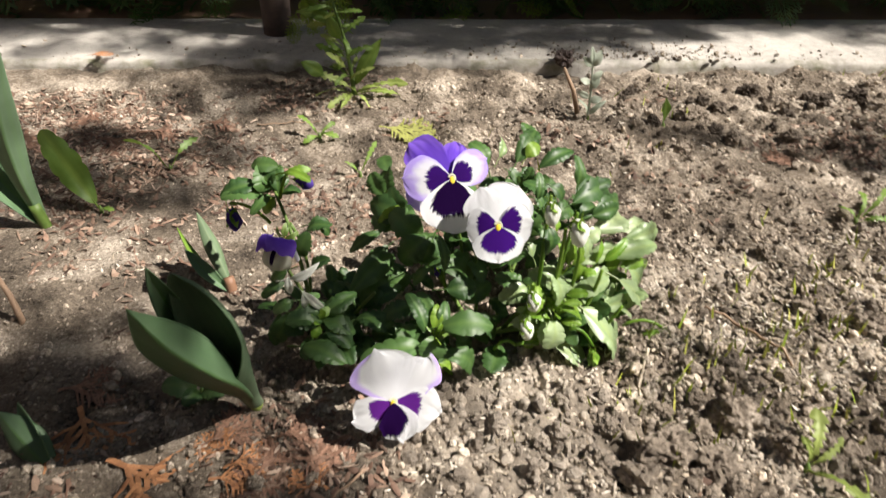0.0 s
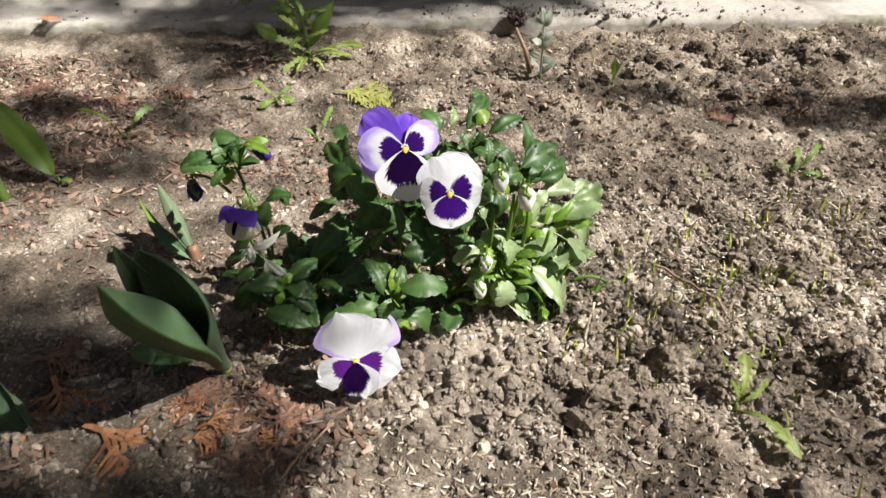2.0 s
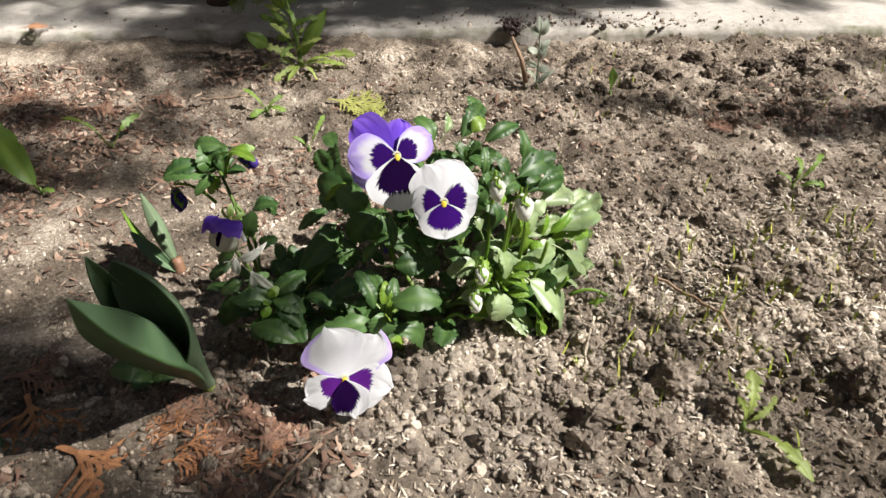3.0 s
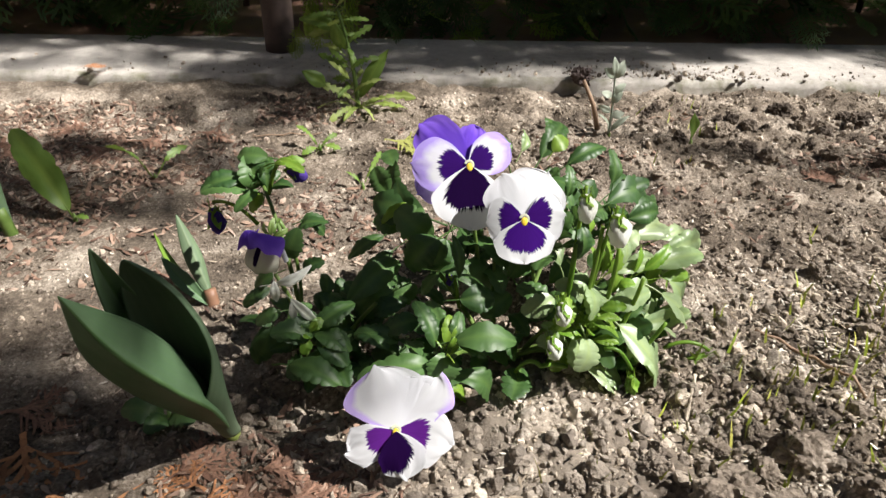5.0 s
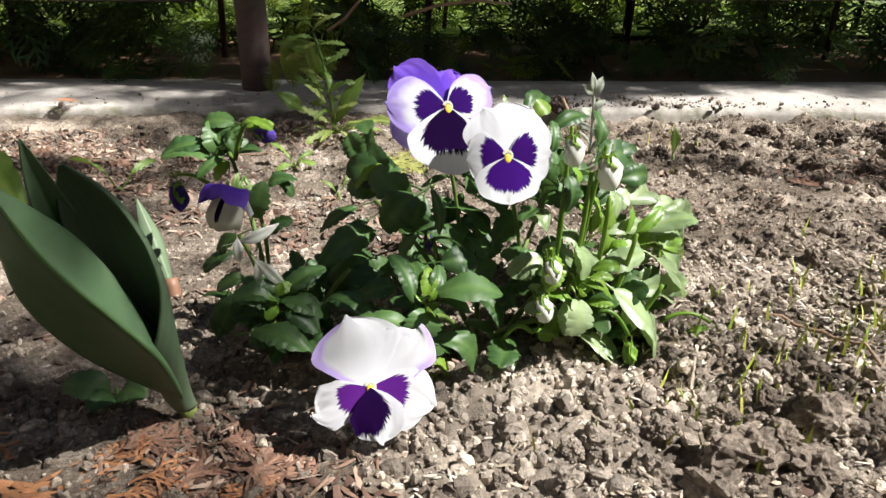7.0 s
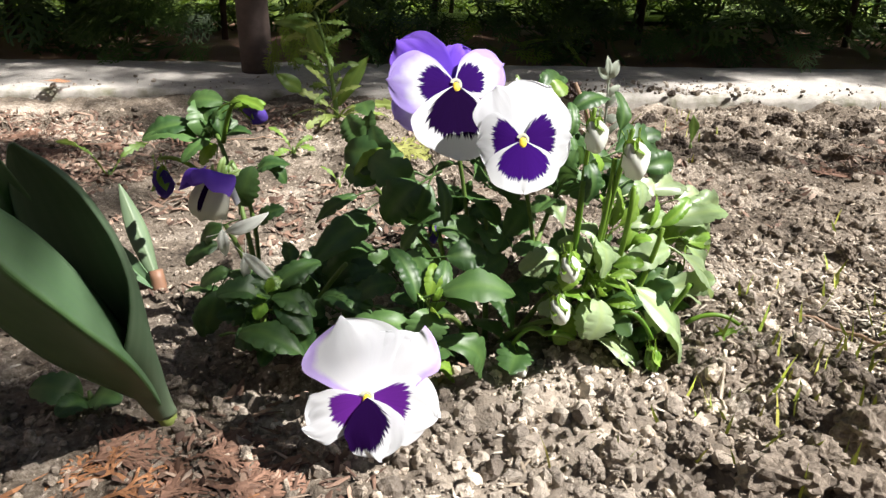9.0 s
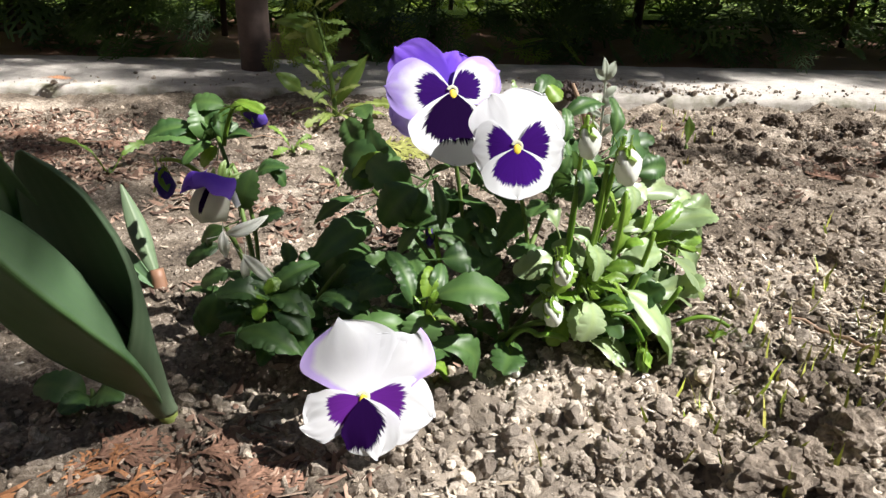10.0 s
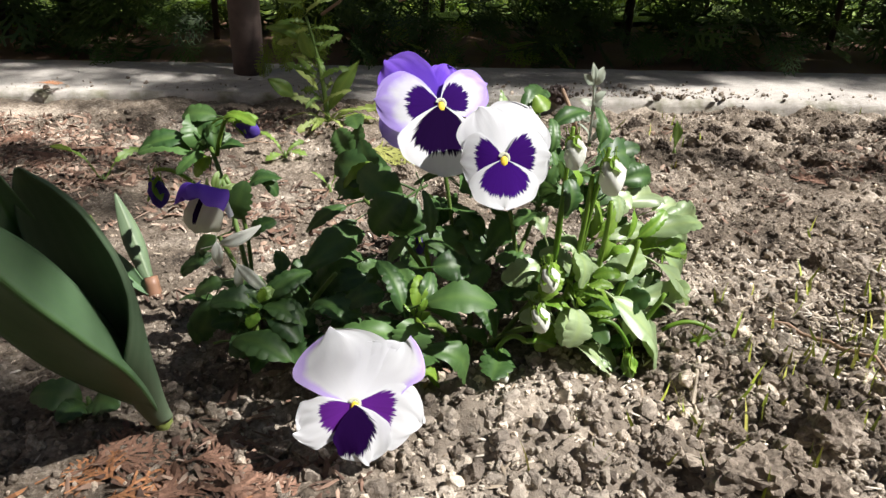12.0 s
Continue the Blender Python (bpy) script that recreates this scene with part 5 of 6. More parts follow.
leaf(left_pansy, (-0.152, 0.650, 0.139), (-0.153, 0.660, 0.160), 0.0133, PANSY_LEAF, 0, 0.15, up=(0.3, -0.7, 0.5))
leaf(left_pansy, (-0.141, 0.650, 0.160), (-0.118, 0.650, 0.164), 0.0087, PANSY_YOUNG, 0, 0.15, up=(0.2, -0.5, 0.9))
leaf(left_pansy, (-0.119, 0.600, 0.131), (-0.100, 0.600, 0.134), 0.0104, PANSY_LEAF, 0, 0.15, up=(0.2, -0.5, 0.9))
leaf(left_pansy, (-0.109, 0.545, 0.059), (-0.139, 0.535, 0.071), 0.0189, PANSY_LEAF, 0, 0.15, up=(0.1, -0.5, 0.9))
leaf(left_pansy, (-0.107, 0.545, 0.053), (-0.112, 0.555, 0.074), 0.0131, PANSY_LEAF, 0, 0.15, up=(0.1, -0.7, 0.6))
leaf(left_pansy, (-0.103, 0.545, 0.053), (-0.081, 0.540, 0.055), 0.0167, PANSY_LEAF, 0, 0.15, up=(0.2, -0.5, 0.9))
leaf(left_pansy, (-0.106, 0.545, 0.048), (-0.083, 0.530, 0.044), 0.0152, PANSY_LEAF, 0, 0.15, up=(0.2, -0.5, 0.9))
leaf(left_pansy, (-0.101, 0.550, 0.065), (-0.085, 0.560, 0.070), 0.0138, PANSY_LEAF, 0, 0.15, up=(0.2, -0.6, 0.8))
leaf(left_pansy, (-0.113, 0.535, 0.033), (-0.129, 0.525, 0.040), 0.0214, PANSY_LEAF, 0, 0.15, up=(0.0, -0.4, 1.0))
leaf(left_pansy, (-0.150, 0.560, 0.057), (-0.158, 0.545, 0.030), 0.0104, PANSY_LEAF, 0, 0.15, up=(-0.3, -0.8, 0.4))

# branches of the two plants
for a, c in (((0.03, 0.58), (-0.005, 0.505, 0.06)), ((0.04, 0.58), (0.04, 0.6, 0.09)), ((0.06, 0.58), (0.11, 0.555, 0.07)), ((0.07, 0.59), (0.18, 0.6, 0.06)), ((0.06, 0.6), (0.12, 0.68, 0.10)), ((0.04, 0.6), (-0.04, 0.64, 0.10)), ((0.05, 0.58), (0.10, 0.54, 0.03)), ((0.05, 0.59), (0.17, 0.56, 0.03))):
    stem(pansy, (a[0], a[1], ground_z(*a) - 0.004), c, (0, 0, 0.012), 0.0024, 0.0016)
for a, c in (((-0.12, 0.585), (-0.155, 0.65, 0.14)), ((-0.11, 0.58), (-0.112, 0.545, 0.058)), ((-0.11, 0.585), (-0.06, 0.57, 0.07)), ((-0.12, 0.58), (-0.138, 0.57, 0.10))):
    stem(left_pansy, (a[0], a[1], ground_z(*a) - 0.004), c, (0.004, 0, 0.008), 0.0024, 0.0016)


def rosette(parent, at, n, size, seed, mat=None, lean=(0, 0, 1), up=(0.3, -0.2, 1)):
    """Leaves that spread from a branch tip, the outer ones larger and flatter."""
    rng = random.Random(seed)
    at, lean = Vector(at), Vector(lean).normalized()
    for k in range(n):
        a = k * 2.4 + rng.uniform(-0.3, 0.3)
        t = (k + 0.5) / n
        out = Vector((math.cos(a), math.sin(a), 0)) * (0.35 + 0.75 * t) + lean * (0.95 - 0.85 * t)
        ln = size * (0.55 + 0.5 * t) * rng.uniform(0.85, 1.15)
        b = at + out * ln * 0.25 - lean * 0.012 * t
        tip = b + out.normalized() * ln
        tip.z = max(tip.z, ground_z(tip.x, tip.y) + 0.006)
        leaf(parent, b, tip, ln * rng.uniform(0.42, 0.56), mat or PANSY_LEAF, rng.uniform(-25, 25), rng.choice((0.05, 0.12, 0.25)), up=up)


rosette(pansy, (0.10, 0.70, 0.105), 13, 0.036, 1)
rosette(pansy, (0.15, 0.67, 0.085), 11, 0.034, 2)
rosette(pansy, (0.05, 0.67, 0.105), 11, 0.036, 3)
rosette(pansy, (0.085, 0.575, 0.125), 8, 0.034, 57)
rosette(pansy, (0.07, 0.61, 0.125), 9, 0.036, 58)
for k, (a, c) in enumerate((((0.10, 0.565, 0.01), (0.112, 0.545, 0.15)), ((0.12, 0.57, 0.01), (0.128, 0.548, 0.13)), ((0.085, 0.56, 0.01), (0.094, 0.548, 0.135)), ((0.13, 0.56, 0.01), (0.152, 0.55, 0.10)), ((0.145, 0.55, 0.005), (0.175, 0.545, 0.06)))):
    stem(pansy, a, c, (0.004, 0, 0.004), 0.0023, 0.0017, mat=PANSY_YOUNG)
rosette(pansy, (0.105, 0.60, 0.13), 10, 0.032, 42)
rosette(pansy, (0.165, 0.575, 0.040), 8, 0.034, 7, PANSY_SUNLIT)
rosette(pansy, (0.20, 0.64, 0.05), 9, 0.032, 5, PANSY_SUNLIT)
rosette(left_pansy, (-0.08, 0.60, 0.04), 9, 0.034, 11)
rosette(pansy, (-0.07, 0.58, 0.040), 6, 0.032, 23)
rosette(pansy, (0.02, 0.62, 0.085), 11, 0.036, 24)
rosette(left_pansy, (-0.09, 0.555, 0.03), 7, 0.028, 25)
rosette(left_pansy, (-0.16, 0.652, 0.145), 5, 0.020, 12)
rosette(left_pansy, (-0.112, 0.543, 0.062), 6, 0.018, 13, PANSY_YOUNG)
rosette(pansy, (-0.006, 0.502, 0.075), 4, 0.016, 14, PANSY_YOUNG)
rosette(pansy, (0.11, 0.54, 0.06), 6, 0.02, 15, PANSY_YOUNG)


rng = random.Random(31)
for k in range(64):
    a, r = rng.uniform(0, 6.283), rng.random() ** 0.5
    x, y = 0.055 + 0.165 * r * math.cos(a), 0.625 + 0.085 * r * math.sin(a)
    z0 = ground_z(x, y)
    z = z0 + rng.uniform(0.008, 0.055) * (1.1 - r * 0.6)
    ln = rng.uniform(0.026, 0.042)
    out = Vector((math.cos(a) + rng.uniform(-0.7, 0.7), math.sin(a) + rng.uniform(-0.7, 0.7), rng.uniform(0.0, 0.9))).normalized()
    leaf(pansy, (x, y, z), Vector((x, y, z)) + out * ln, ln * rng.uniform(0.42, 0.58), PANSY_LEAF, rng.uniform(-25, 25), rng.choice((0.05, 0.12, 0.2)))
for k in range(26):
    a, r = rng.uniform(0, 6.283), rng.random() ** 0.5
    x, y = -0.105 + 0.06 * r * math.cos(a), 0.585 + 0.05 * r * math.sin(a)
    z = ground_z(x, y) + rng.uniform(0.01, 0.05)
    ln = rng.uniform(0.02, 0.034)
    out = Vector((math.cos(a), math.sin(a), rng.uniform(0.0, 0.7))).normalized()
    leaf(left_pansy, (x, y, z), Vector((x, y, z)) + out * ln, ln * 0.55, PANSY_LEAF, rng.uniform(-25, 25), 0.2)


# ---- tulips ----
def tulip_leaf(parent, base, mid, tip, half, ridge, fold0, fold1, mat=None, label="", peak=1.05, crease=0.0, uneven=1.0):
    """A broad tulip leaf folded along its midrib; ridge is the way its keel points."""
    base, mid, tip, ridge = Vector(base), Vector(mid), Vector(tip), Vector(ridge).normalized()
    nu, nv = 44, 17
    verts, w = [], []
    for i in range(nu):
        u = i / (nu - 1)
        c = base * (1 - u) ** 2 + mid * 2 * u * (1 - u) + tip * u * u
        tan = ((mid - base) * (1 - u) + (tip - mid) * u).normalized()
        n = (ridge - tan * ridge.dot(tan)).normalized()
        s = tan.cross(n)
        wd = half * (max(0.0, math.sin(math.pi * u ** peak)) ** 0.8 + 0.2 * max(0.0, 1 - u / 0.3))
        wd = max(wd, 0.0004)
        fold = radians(fold0 + (fold1 - fold0) * min(1, u * 1.7))
        # each half runs out from the rib, turning back by the fold; a crease makes the turn sharp at the rib
        run, half_pts = [0.0, 0.0], [(0.0, 0.0)]
        steps = (nv - 1) // 2
        for j in range(steps):
            q = (j + 0.5) / steps
            a = fold * (crease * min(1.0, q / 0.12) + (1 - crease) * q)
            run = [run[0] + math.cos(a) / steps, run[1] + math.sin(a) / steps]
            half_pts.append(tuple(run))
        for j in range(nv):
            q = 2 * j / (nv - 1) - 1
            oy, oz = half_pts[abs(j - steps)]
            keel = 0.10 * math.exp(-abs(q) * 7) * (1 - crease)
            wave = 1 + 0.02 * math.sin(9 * u + 3 * q)
            p = c + (s * (oy * wave * (1 if q > 0 else -1)) - n * (oz - keel)) * (wd * (uneven if q > 0 else 1.0))
            verts.append(p)
            w.append(max(0.0, 1 - abs(q) * 9) + 0.28 * (math.sin(q * 42) > 0.3))
    me = mesh_from("leaf", verts, grid_faces(nu, nv), mat or TULIP_LEAF, values=w)
    ob = part("leaf", me, parent, label, parent.matrix_basis.inverted())
    m = ob.modifiers.new("thickness", "SOLIDIFY")
    m.thickness, m.offset = 0.0009, 0
    return ob


def tulip_neck(parent, base, top, r0, r1, mat=None):
    v, f = tube(bent(base, top, (0, 0, 0), 6), [r0 + (r1 - r0) * k / 5 for k in range(6)], 12)
    part("stalk", mesh_from("stalk", v, f, mat or STEM, values=[0] * len(v)), parent, "pale green stalk", parent.matrix_basis.inverted())


SHOOT = leaf_material("tulip_shoot", (0.08, 0.13, 0.075), (0.125, 0.185, 0.10), (0.22, 0.29, 0.12), 0.5, 0.10, 40.0)
def wrapped_leaf(parent, rows, mat, label=""):
    """A leaf rolled round the shoot: rows of right edge x, y, z, radius and the arc (degrees) that it spans."""
    rows = np.array(rows, float)
    keys = np.linspace(0, 1, len(rows))
    nu, nv = 48, 25
    verts, w = [], []
    for i in range(nu):
        u = i / (nu - 1)
        x, y, z, r, a0, a1 = [float(np.interp([u - 0.05, u, u + 0.05], keys, rows[:, k]).mean()) for k in range(6)]
        for j in range(nv):
            q = j / (nv - 1)
            a = radians(a0 + (a1 - a0) * q)
            flare = 1 + 0.05 * math.sin(6 * u + 2) * (1 - q)
            verts.append((x - r + r * flare * math.cos(a), y + 0.8 * r * math.sin(a), z + 0.25 * r * math.cos(a)))
            w.append(max(0.0, 1 - u * 3.2) + 0.25 * (math.sin(q * 60) > 0.3))
    ob = part("leaf", mesh_from("leaf", verts, grid_faces(nu, nv), mat, values=w), parent, label, parent.matrix_basis.inverted())
    m = ob.modifiers.new("thickness", "SOLIDIFY")
    m.thickness, m.offset = 0.0010, 0
    return ob


def smooth_line(pts, u):
    """A point of the smooth curve through pts."""
    k = u * (len(pts) - 1)
    i = min(int(k), len(pts) - 2)
    t = k - i
    p0, p1, p2, p3 = (Vector(pts[max(0, min(len(pts) - 1, i + d))]) for d in (-1, 0, 1, 2))
    return 0.5 * (2 * p1 + (p2 - p0) * t + (2 * p0 - 5 * p1 + 4 * p2 - p3) * t * t + (3 * p1 - p0 - 3 * p2 + p3) * t ** 3)


def keeled_leaf(parent, keel, low, high, mat, label=""):
    """A boat-shaped leaf: two halves that run from the keel to the lower and the upper margin, each a little arched."""
    nu, half = 46, 10
    verts, faces, w = [], [], []
    for margin, side in ((low, 1), (high, -1)):
        first = len(verts)
        for i in range(nu):
            u = i / (nu - 1)
            k, a, b, edge = smooth_line(keel, u), smooth_line(low, u), smooth_line(high, u), smooth_line(margin, u)
            out = (k * 2 - a - b).normalized() * (0.06 * (edge - k).length)
            for j in range(half + 1):
                q = j / half
                wave = Vector((0, 0, 0.0008 * math.sin(11 * u + 2) * q * q))
                verts.append(k.lerp(edge, q) + out * (4 * q * (1 - q)) + wave)
                w.append(max(0.0, 1 - q * 12) + 0.22 * (math.sin(q * 34) > 0.4))
        faces += [[first + n for n in f][::side] for f in grid_faces(nu, half + 1).tolist()]
    ob = part("leaf", mesh_from("leaf", verts, faces, mat, values=w), parent, label, parent.matrix_basis.inverted())
    m = ob.modifiers.new("thickness", "SOLIDIFY")
    m.thickness, m.offset = 0.0010, 0


PALE_STALK = leaf_material("pale_stalk", (0.20, 0.27, 0.06), (0.30, 0.36, 0.10), (0.34, 0.38, 0.12), 0.5, 0.15)
TB = (-0.172, 0.505, -0.018)
tulip = thing("tulip_plant", "young tulip with broad blue-green leaves and no flower yet", "tulip", TB, group="tulips")
tulip_neck(tulip, (-0.1735, 0.509, -0.03), (-0.1715, 0.499, 0.006), 0.0052, 0.0060, PALE_STALK)
keeled_leaf(tulip, [(-0.170, 0.492, 0.012), (-0.167, 0.452, 0.068), (-0.174, 0.420, 0.112), (-0.194, 0.400, 0.158), (-0.208, 0.389, 0.203)],
            [(-0.171, 0.494, 0.012), (-0.188, 0.484, 0.030), (-0.222, 0.470, 0.066), (-0.236, 0.448, 0.118), (-0.208, 0.389, 0.203)],
            [(-0.170, 0.494, 0.012), (-0.171, 0.470, 0.072), (-0.180, 0.450, 0.118), (-0.189, 0.419, 0.166), (-0.208, 0.389, 0.203)], TULIP_LEAF, "broad leaf with a sharp keel")
wrapped_leaf(tulip, [(-0.1650, 0.500, 0.000, 0.0064, -175, 183), (-0.1665, 0.494, 0.016, 0.0080, -172, 180), (-0.1645, 0.484, 0.040, 0.0105, -150, 178), (-0.1600, 0.465, 0.068, 0.0150, -85, 178), (-0.1560, 0.452, 0.103, 0.0195, -24, 176), (-0.156, 0.443, 0.131, 0.0215, -8, 170), (-0.163, 0.437, 0.157, 0.0200, -6, 160), (-0.174, 0.436, 0.177, 0.0150, -6, 150), (-0.191, 0.440, 0.190, 0.0040, -10, 150), (-0.1935, 0.438, 0.194, 0.0006, -10, 150)], TULIP_ROLL, "broad leaf rolled into a pale sheath at its base")
tulip_leaf(tulip, (-0.178, 0.505, 0.01), (-0.214, 0.468, 0.125), (-0.203, 0.422, 0.211), 0.013, (-0.5, 0.8, 0.1), 60, 40)

YELLOW_TWIG = leaf_material("yellow_thuja", (0.24, 0.27, 0.06), (0.36, 0.37, 0.11), (0.4, 0.4, 0.1), 0.6, 0.25, 60.0)
RED_STEM = leaf_material("reddish_stalk", (0.20, 0.10, 0.06), (0.30, 0.17, 0.10), (0.35, 0.22, 0.12), 0.5, 0.15, 60.0)
shoot = thing("tulip_plant", "small tulip shoot with reddish base and narrow leaves", "tulip", (-0.222, 0.676, -0.01), group="tulips")
tulip_neck(shoot, (-0.221, 0.674, -0.02), (-0.227, 0.684, 0.014), 0.0072, 0.0058, RED_STEM)
tulip_leaf(shoot, (-0.225, 0.680, 0.002), (-0.238, 0.698, 0.036), (-0.256, 0.716, 0.080), 0.0095, (0.6, -0.75, 0.2), 75, 45, SHOOT)
tulip_leaf(shoot, (-0.226, 0.677, 0.0), (-0.250, 0.684, 0.018), (-0.274, 0.704, 0.040), 0.0085, (-0.4, 0.6, -0.3), 70, 40, TULIP_LEAF)
tulip_leaf(shoot, (-0.226, 0.677, 0.0), (-0.258, 0.69, 0.016), (-0.284, 0.725, 0.056), 0.005, (-0.4, 0.4, -0.5), 60, 40, PANSY_YOUNG)
edge_tulip = thing("tulip_plant", "tall tulip shoot with upright dark green leaves", "tulip", (-0.480, 0.832, -0.01), group="tulips")
tulip_neck(edge_tulip, (-0.480, 0.832, -0.02), (-0.488, 0.828, 0.035), 0.007, 0.007)
tulip_leaf(edge_tulip, (-0.482, 0.830, 0.0), (-0.505, 0.815, 0.13), (-0.449, 0.80, 0.25), 0.019, (0.2, -0.9, 0.1), 70, 40)
tulip_leaf(edge_tulip, (-0.482, 0.832, 0.0), (-0.53, 0.84, 0.07), (-0.55, 0.83, 0.15), 0.022, (-0.6, 0.6, 0.1), 70, 35)
mini = thing("tulip_plant", "tiny tulip shoot lying low on the soil", "tulip", (-0.338, 0.447, -0.01), group="tulips")
tulip_leaf(mini, (-0.337, 0.445, -0.016), (-0.352, 0.452, 0.012), (-0.380, 0.474, 0.034), 0.017, (0.1, -0.8, 0.3), 65, 40)
tulip_leaf(mini, (-0.337, 0.447, -0.016), (-0.348, 0.462, 0.018), (-0.366, 0.482, 0.036), 0.014, (0.3, 0.7, -0.1), 65, 40)


# ---- weeds ----
PALE_WEED = leaf_material("pale_weed_leaf", (0.20, 0.28, 0.05), (0.34, 0.42, 0.12), (0.42, 0.50, 0.14), 0.5, 0.3, 7.0)
def weed(label, x, y, leaves, kind="lobed", mat=None, group="weeds"):
    z = ground_z(x, y)
    w = thing("weed", label, "weed", (x, y, z), group=group)
    v, f = tube([(0, 0, -0.01), (0.001, 0, 0.004), (0, 0.001, 0.010)], [0.003, 0.0025, 0.001], 6)
    part("crown", mesh_from("crown", v, f, STEM, values=[0] * len(v)), w)
    for tip, width, roll, arch in leaves:
        b = Vector((x, y, z + 0.004)).lerp(Vector(tip), 0.12)
        leaf(w, b, tip, width, mat or WEED_LEAF, roll, arch, kind)
    return w


dandelion = weed("young dandelion with one upright toothed leaf", -0.425, 0.862, [((-0.405, 0.850, 0.012), 0.012, 0, 0.2)])
leaf(dandelion, (-0.431, 0.866, 0.012), (-0.490, 0.906, 0.102), 0.034, WEED_LEAF, 10, 0.1, "pansy", up=(0.2, -0.8, 0.5))
weed("seedling with two narrow green leaves", -0.363, 0.975, [((-0.424, 1.003, 0.046), 0.012, 30, 0.2), ((-0.329, 1.022, 0.036), 0.014, -20, 0.2)])
weed("dandelion seedling with one long toothed leaf", 0.303, 0.400, [((0.318, 0.425, 0.034), 0.019, 0, 0.2), ((0.340, 0.412, 0.012), 0.013, 10, 0.25), ((0.331, 0.336, 0.008), 0.024, 0, 0.2), ((0.298, 0.405, 0.024), 0.009, 0, 0.2)], "lobed", PALE_WEED)
weed("pale weed with forked leaves", -0.155, 1.075, [((-0.185, 1.09, 0.035), 0.014, 0, 0.2), ((-0.125, 1.055, 0.012), 0.018, 0, 0.2), ((-0.175, 1.05, 0.006), 0.018, 0, 0.2), ((-0.13, 1.09, 0.02), 0.012, 0, 0.2)])
weed("seedling with two pale leaves", -0.088, 0.950, [((-0.062, 0.985, 0.035), 0.011, 0, 0.2), ((-0.105, 0.945, 0.022), 0.010, 0, 0.2)])
weed("bright green weed with a pale tip", 0.552, 0.765, [((0.575, 0.80, 0.030), 0.014, 0, 0.3), ((0.535, 0.775, 0.022), 0.012, 0, 0.3), ((0.59, 0.755, 0.012), 0.012, 0, 0.3), ((0.61, 0.80, 0.035), 0.012, 0, 0.3)])
weed("single upright seedling leaf", 0.405, 1.085, [((0.405, 1.085, 0.045), 0.012, 0, 0.1)], "plain")
weed("round-leaved seedling under the tulip", -0.226, 0.522, [((-0.255, 0.515, 0.018), 0.022, 0, 0.2), ((-0.203, 0.508, 0.012), 0.018, 0, 0.2), ((-0.235, 0.50, 0.008), 0.016, 0, 0.2)], "pansy", PANSY_LEAF)
weed("bright seedling in the soil", 0.44, 0.36, [((0.455, 0.385, 0.035), 0.016, 0, 0.2), ((0.43, 0.345, 0.02), 0.012, 0, 0.2)])

thistle = weed("tall green sow thistle with lobed leaves beside the kerb", -0.104, 1.225, [((-0.026, 1.200, 0.023), 0.020, 0, 0.15), ((-0.055, 1.190, 0.040), 0.015, 10, 0.2), ((-0.145, 1.17, 0.014), 0.016, 0, 0.2), ((-0.075, 1.165, 0.014), 0.015, 0, 0.2), ((-0.012, 1.222, 0.036), 0.014, 0, 0.2), ((-0.165, 1.20, 0.028), 0.018, 20, 0.2), ((-0.12, 1.16, 0.020), 0.014, 0, 0.2)], "lobed", PALE_WEED)
leaf(thistle, (-0.101, 1.228, 0.027), (-0.053, 1.245, 0.103), 0.024, WEED_LEAF, 0, 0.12, "plain", up=(-0.3, -1, 0.3))
leaf(thistle, (-0.109, 1.217, 0.026), (-0.157, 1.200, 0.060), 0.024, PALE_WEED, 0, 0.1, "lobed", up=(0.2, -0.7, 0.7))
leaf(thistle, (-0.152, 1.202, 0.056), (-0.184, 1.19, 0.083), 0.022, WEED_LEAF, 0, 0.1, "plain", up=(0.1, -0.9, 0.5))
leaf(thistle, (-0.124, 1.24, 0.128), (-0.187, 1.24, 0.156), 0.017, WEED_LEAF, 0, 0.25, "plain", up=(0, -0.7, 0.7))
leaf(thistle, (-0.122, 1.238, 0.105), (-0.140, 1.225, 0.150), 0.020, WEED_LEAF, 20, 0.2, "plain", up=(-0.5, -0.8, 0.3))
leaf(thistle, (-0.118, 1.235, 0.075), (-0.160, 1.225, 0.100), 0.018, WEED_LEAF, 0, 0.2, "lobed", up=(-0.2, -0.8, 0.5))
leaf(thistle, (-0.116, 1.232, 0.055), (-0.138, 1.20, 0.092), 0.018, PALE_WEED, 0, 0.2, "lobed", up=(0.2, -0.8, 0.5))
leaf(thistle, (-0.120, 1.24, 0.11), (-0.078, 1.245, 0.140), 0.016, WEED_LEAF, 0, 0.2, "lobed", up=(0.2, -0.8, 0.5))
stem(thistle, (-0.104, 1.225, 0), (-0.130, 1.245, 0.165), (0.006, 0, 0), 0.0045, 0.0022)
trng = random.Random(14)
for k in range(22):
    a, zz = k * 2.4 + trng.uniform(-0.6, 0.6), 0.030 + 0.0075 * k + trng.uniform(-0.006, 0.006)
    b = (-0.106 - 0.024 * zz / 0.165, 1.227 + 0.1 * zz, zz)
    ln = trng.uniform(0.025, 0.055)
    leaf(thistle, b, (b[0] + ln * math.cos(a), b[1] + 0.8 * ln * math.sin(a), zz + trng.uniform(-0.012, 0.035)), trng.uniform(0.010, 0.018), PALE_WEED if k % 3 == 0 else WEED_LEAF, trng.uniform(-40, 40), 0.25, "lobed", up=(0.2, -0.8, 0.6))

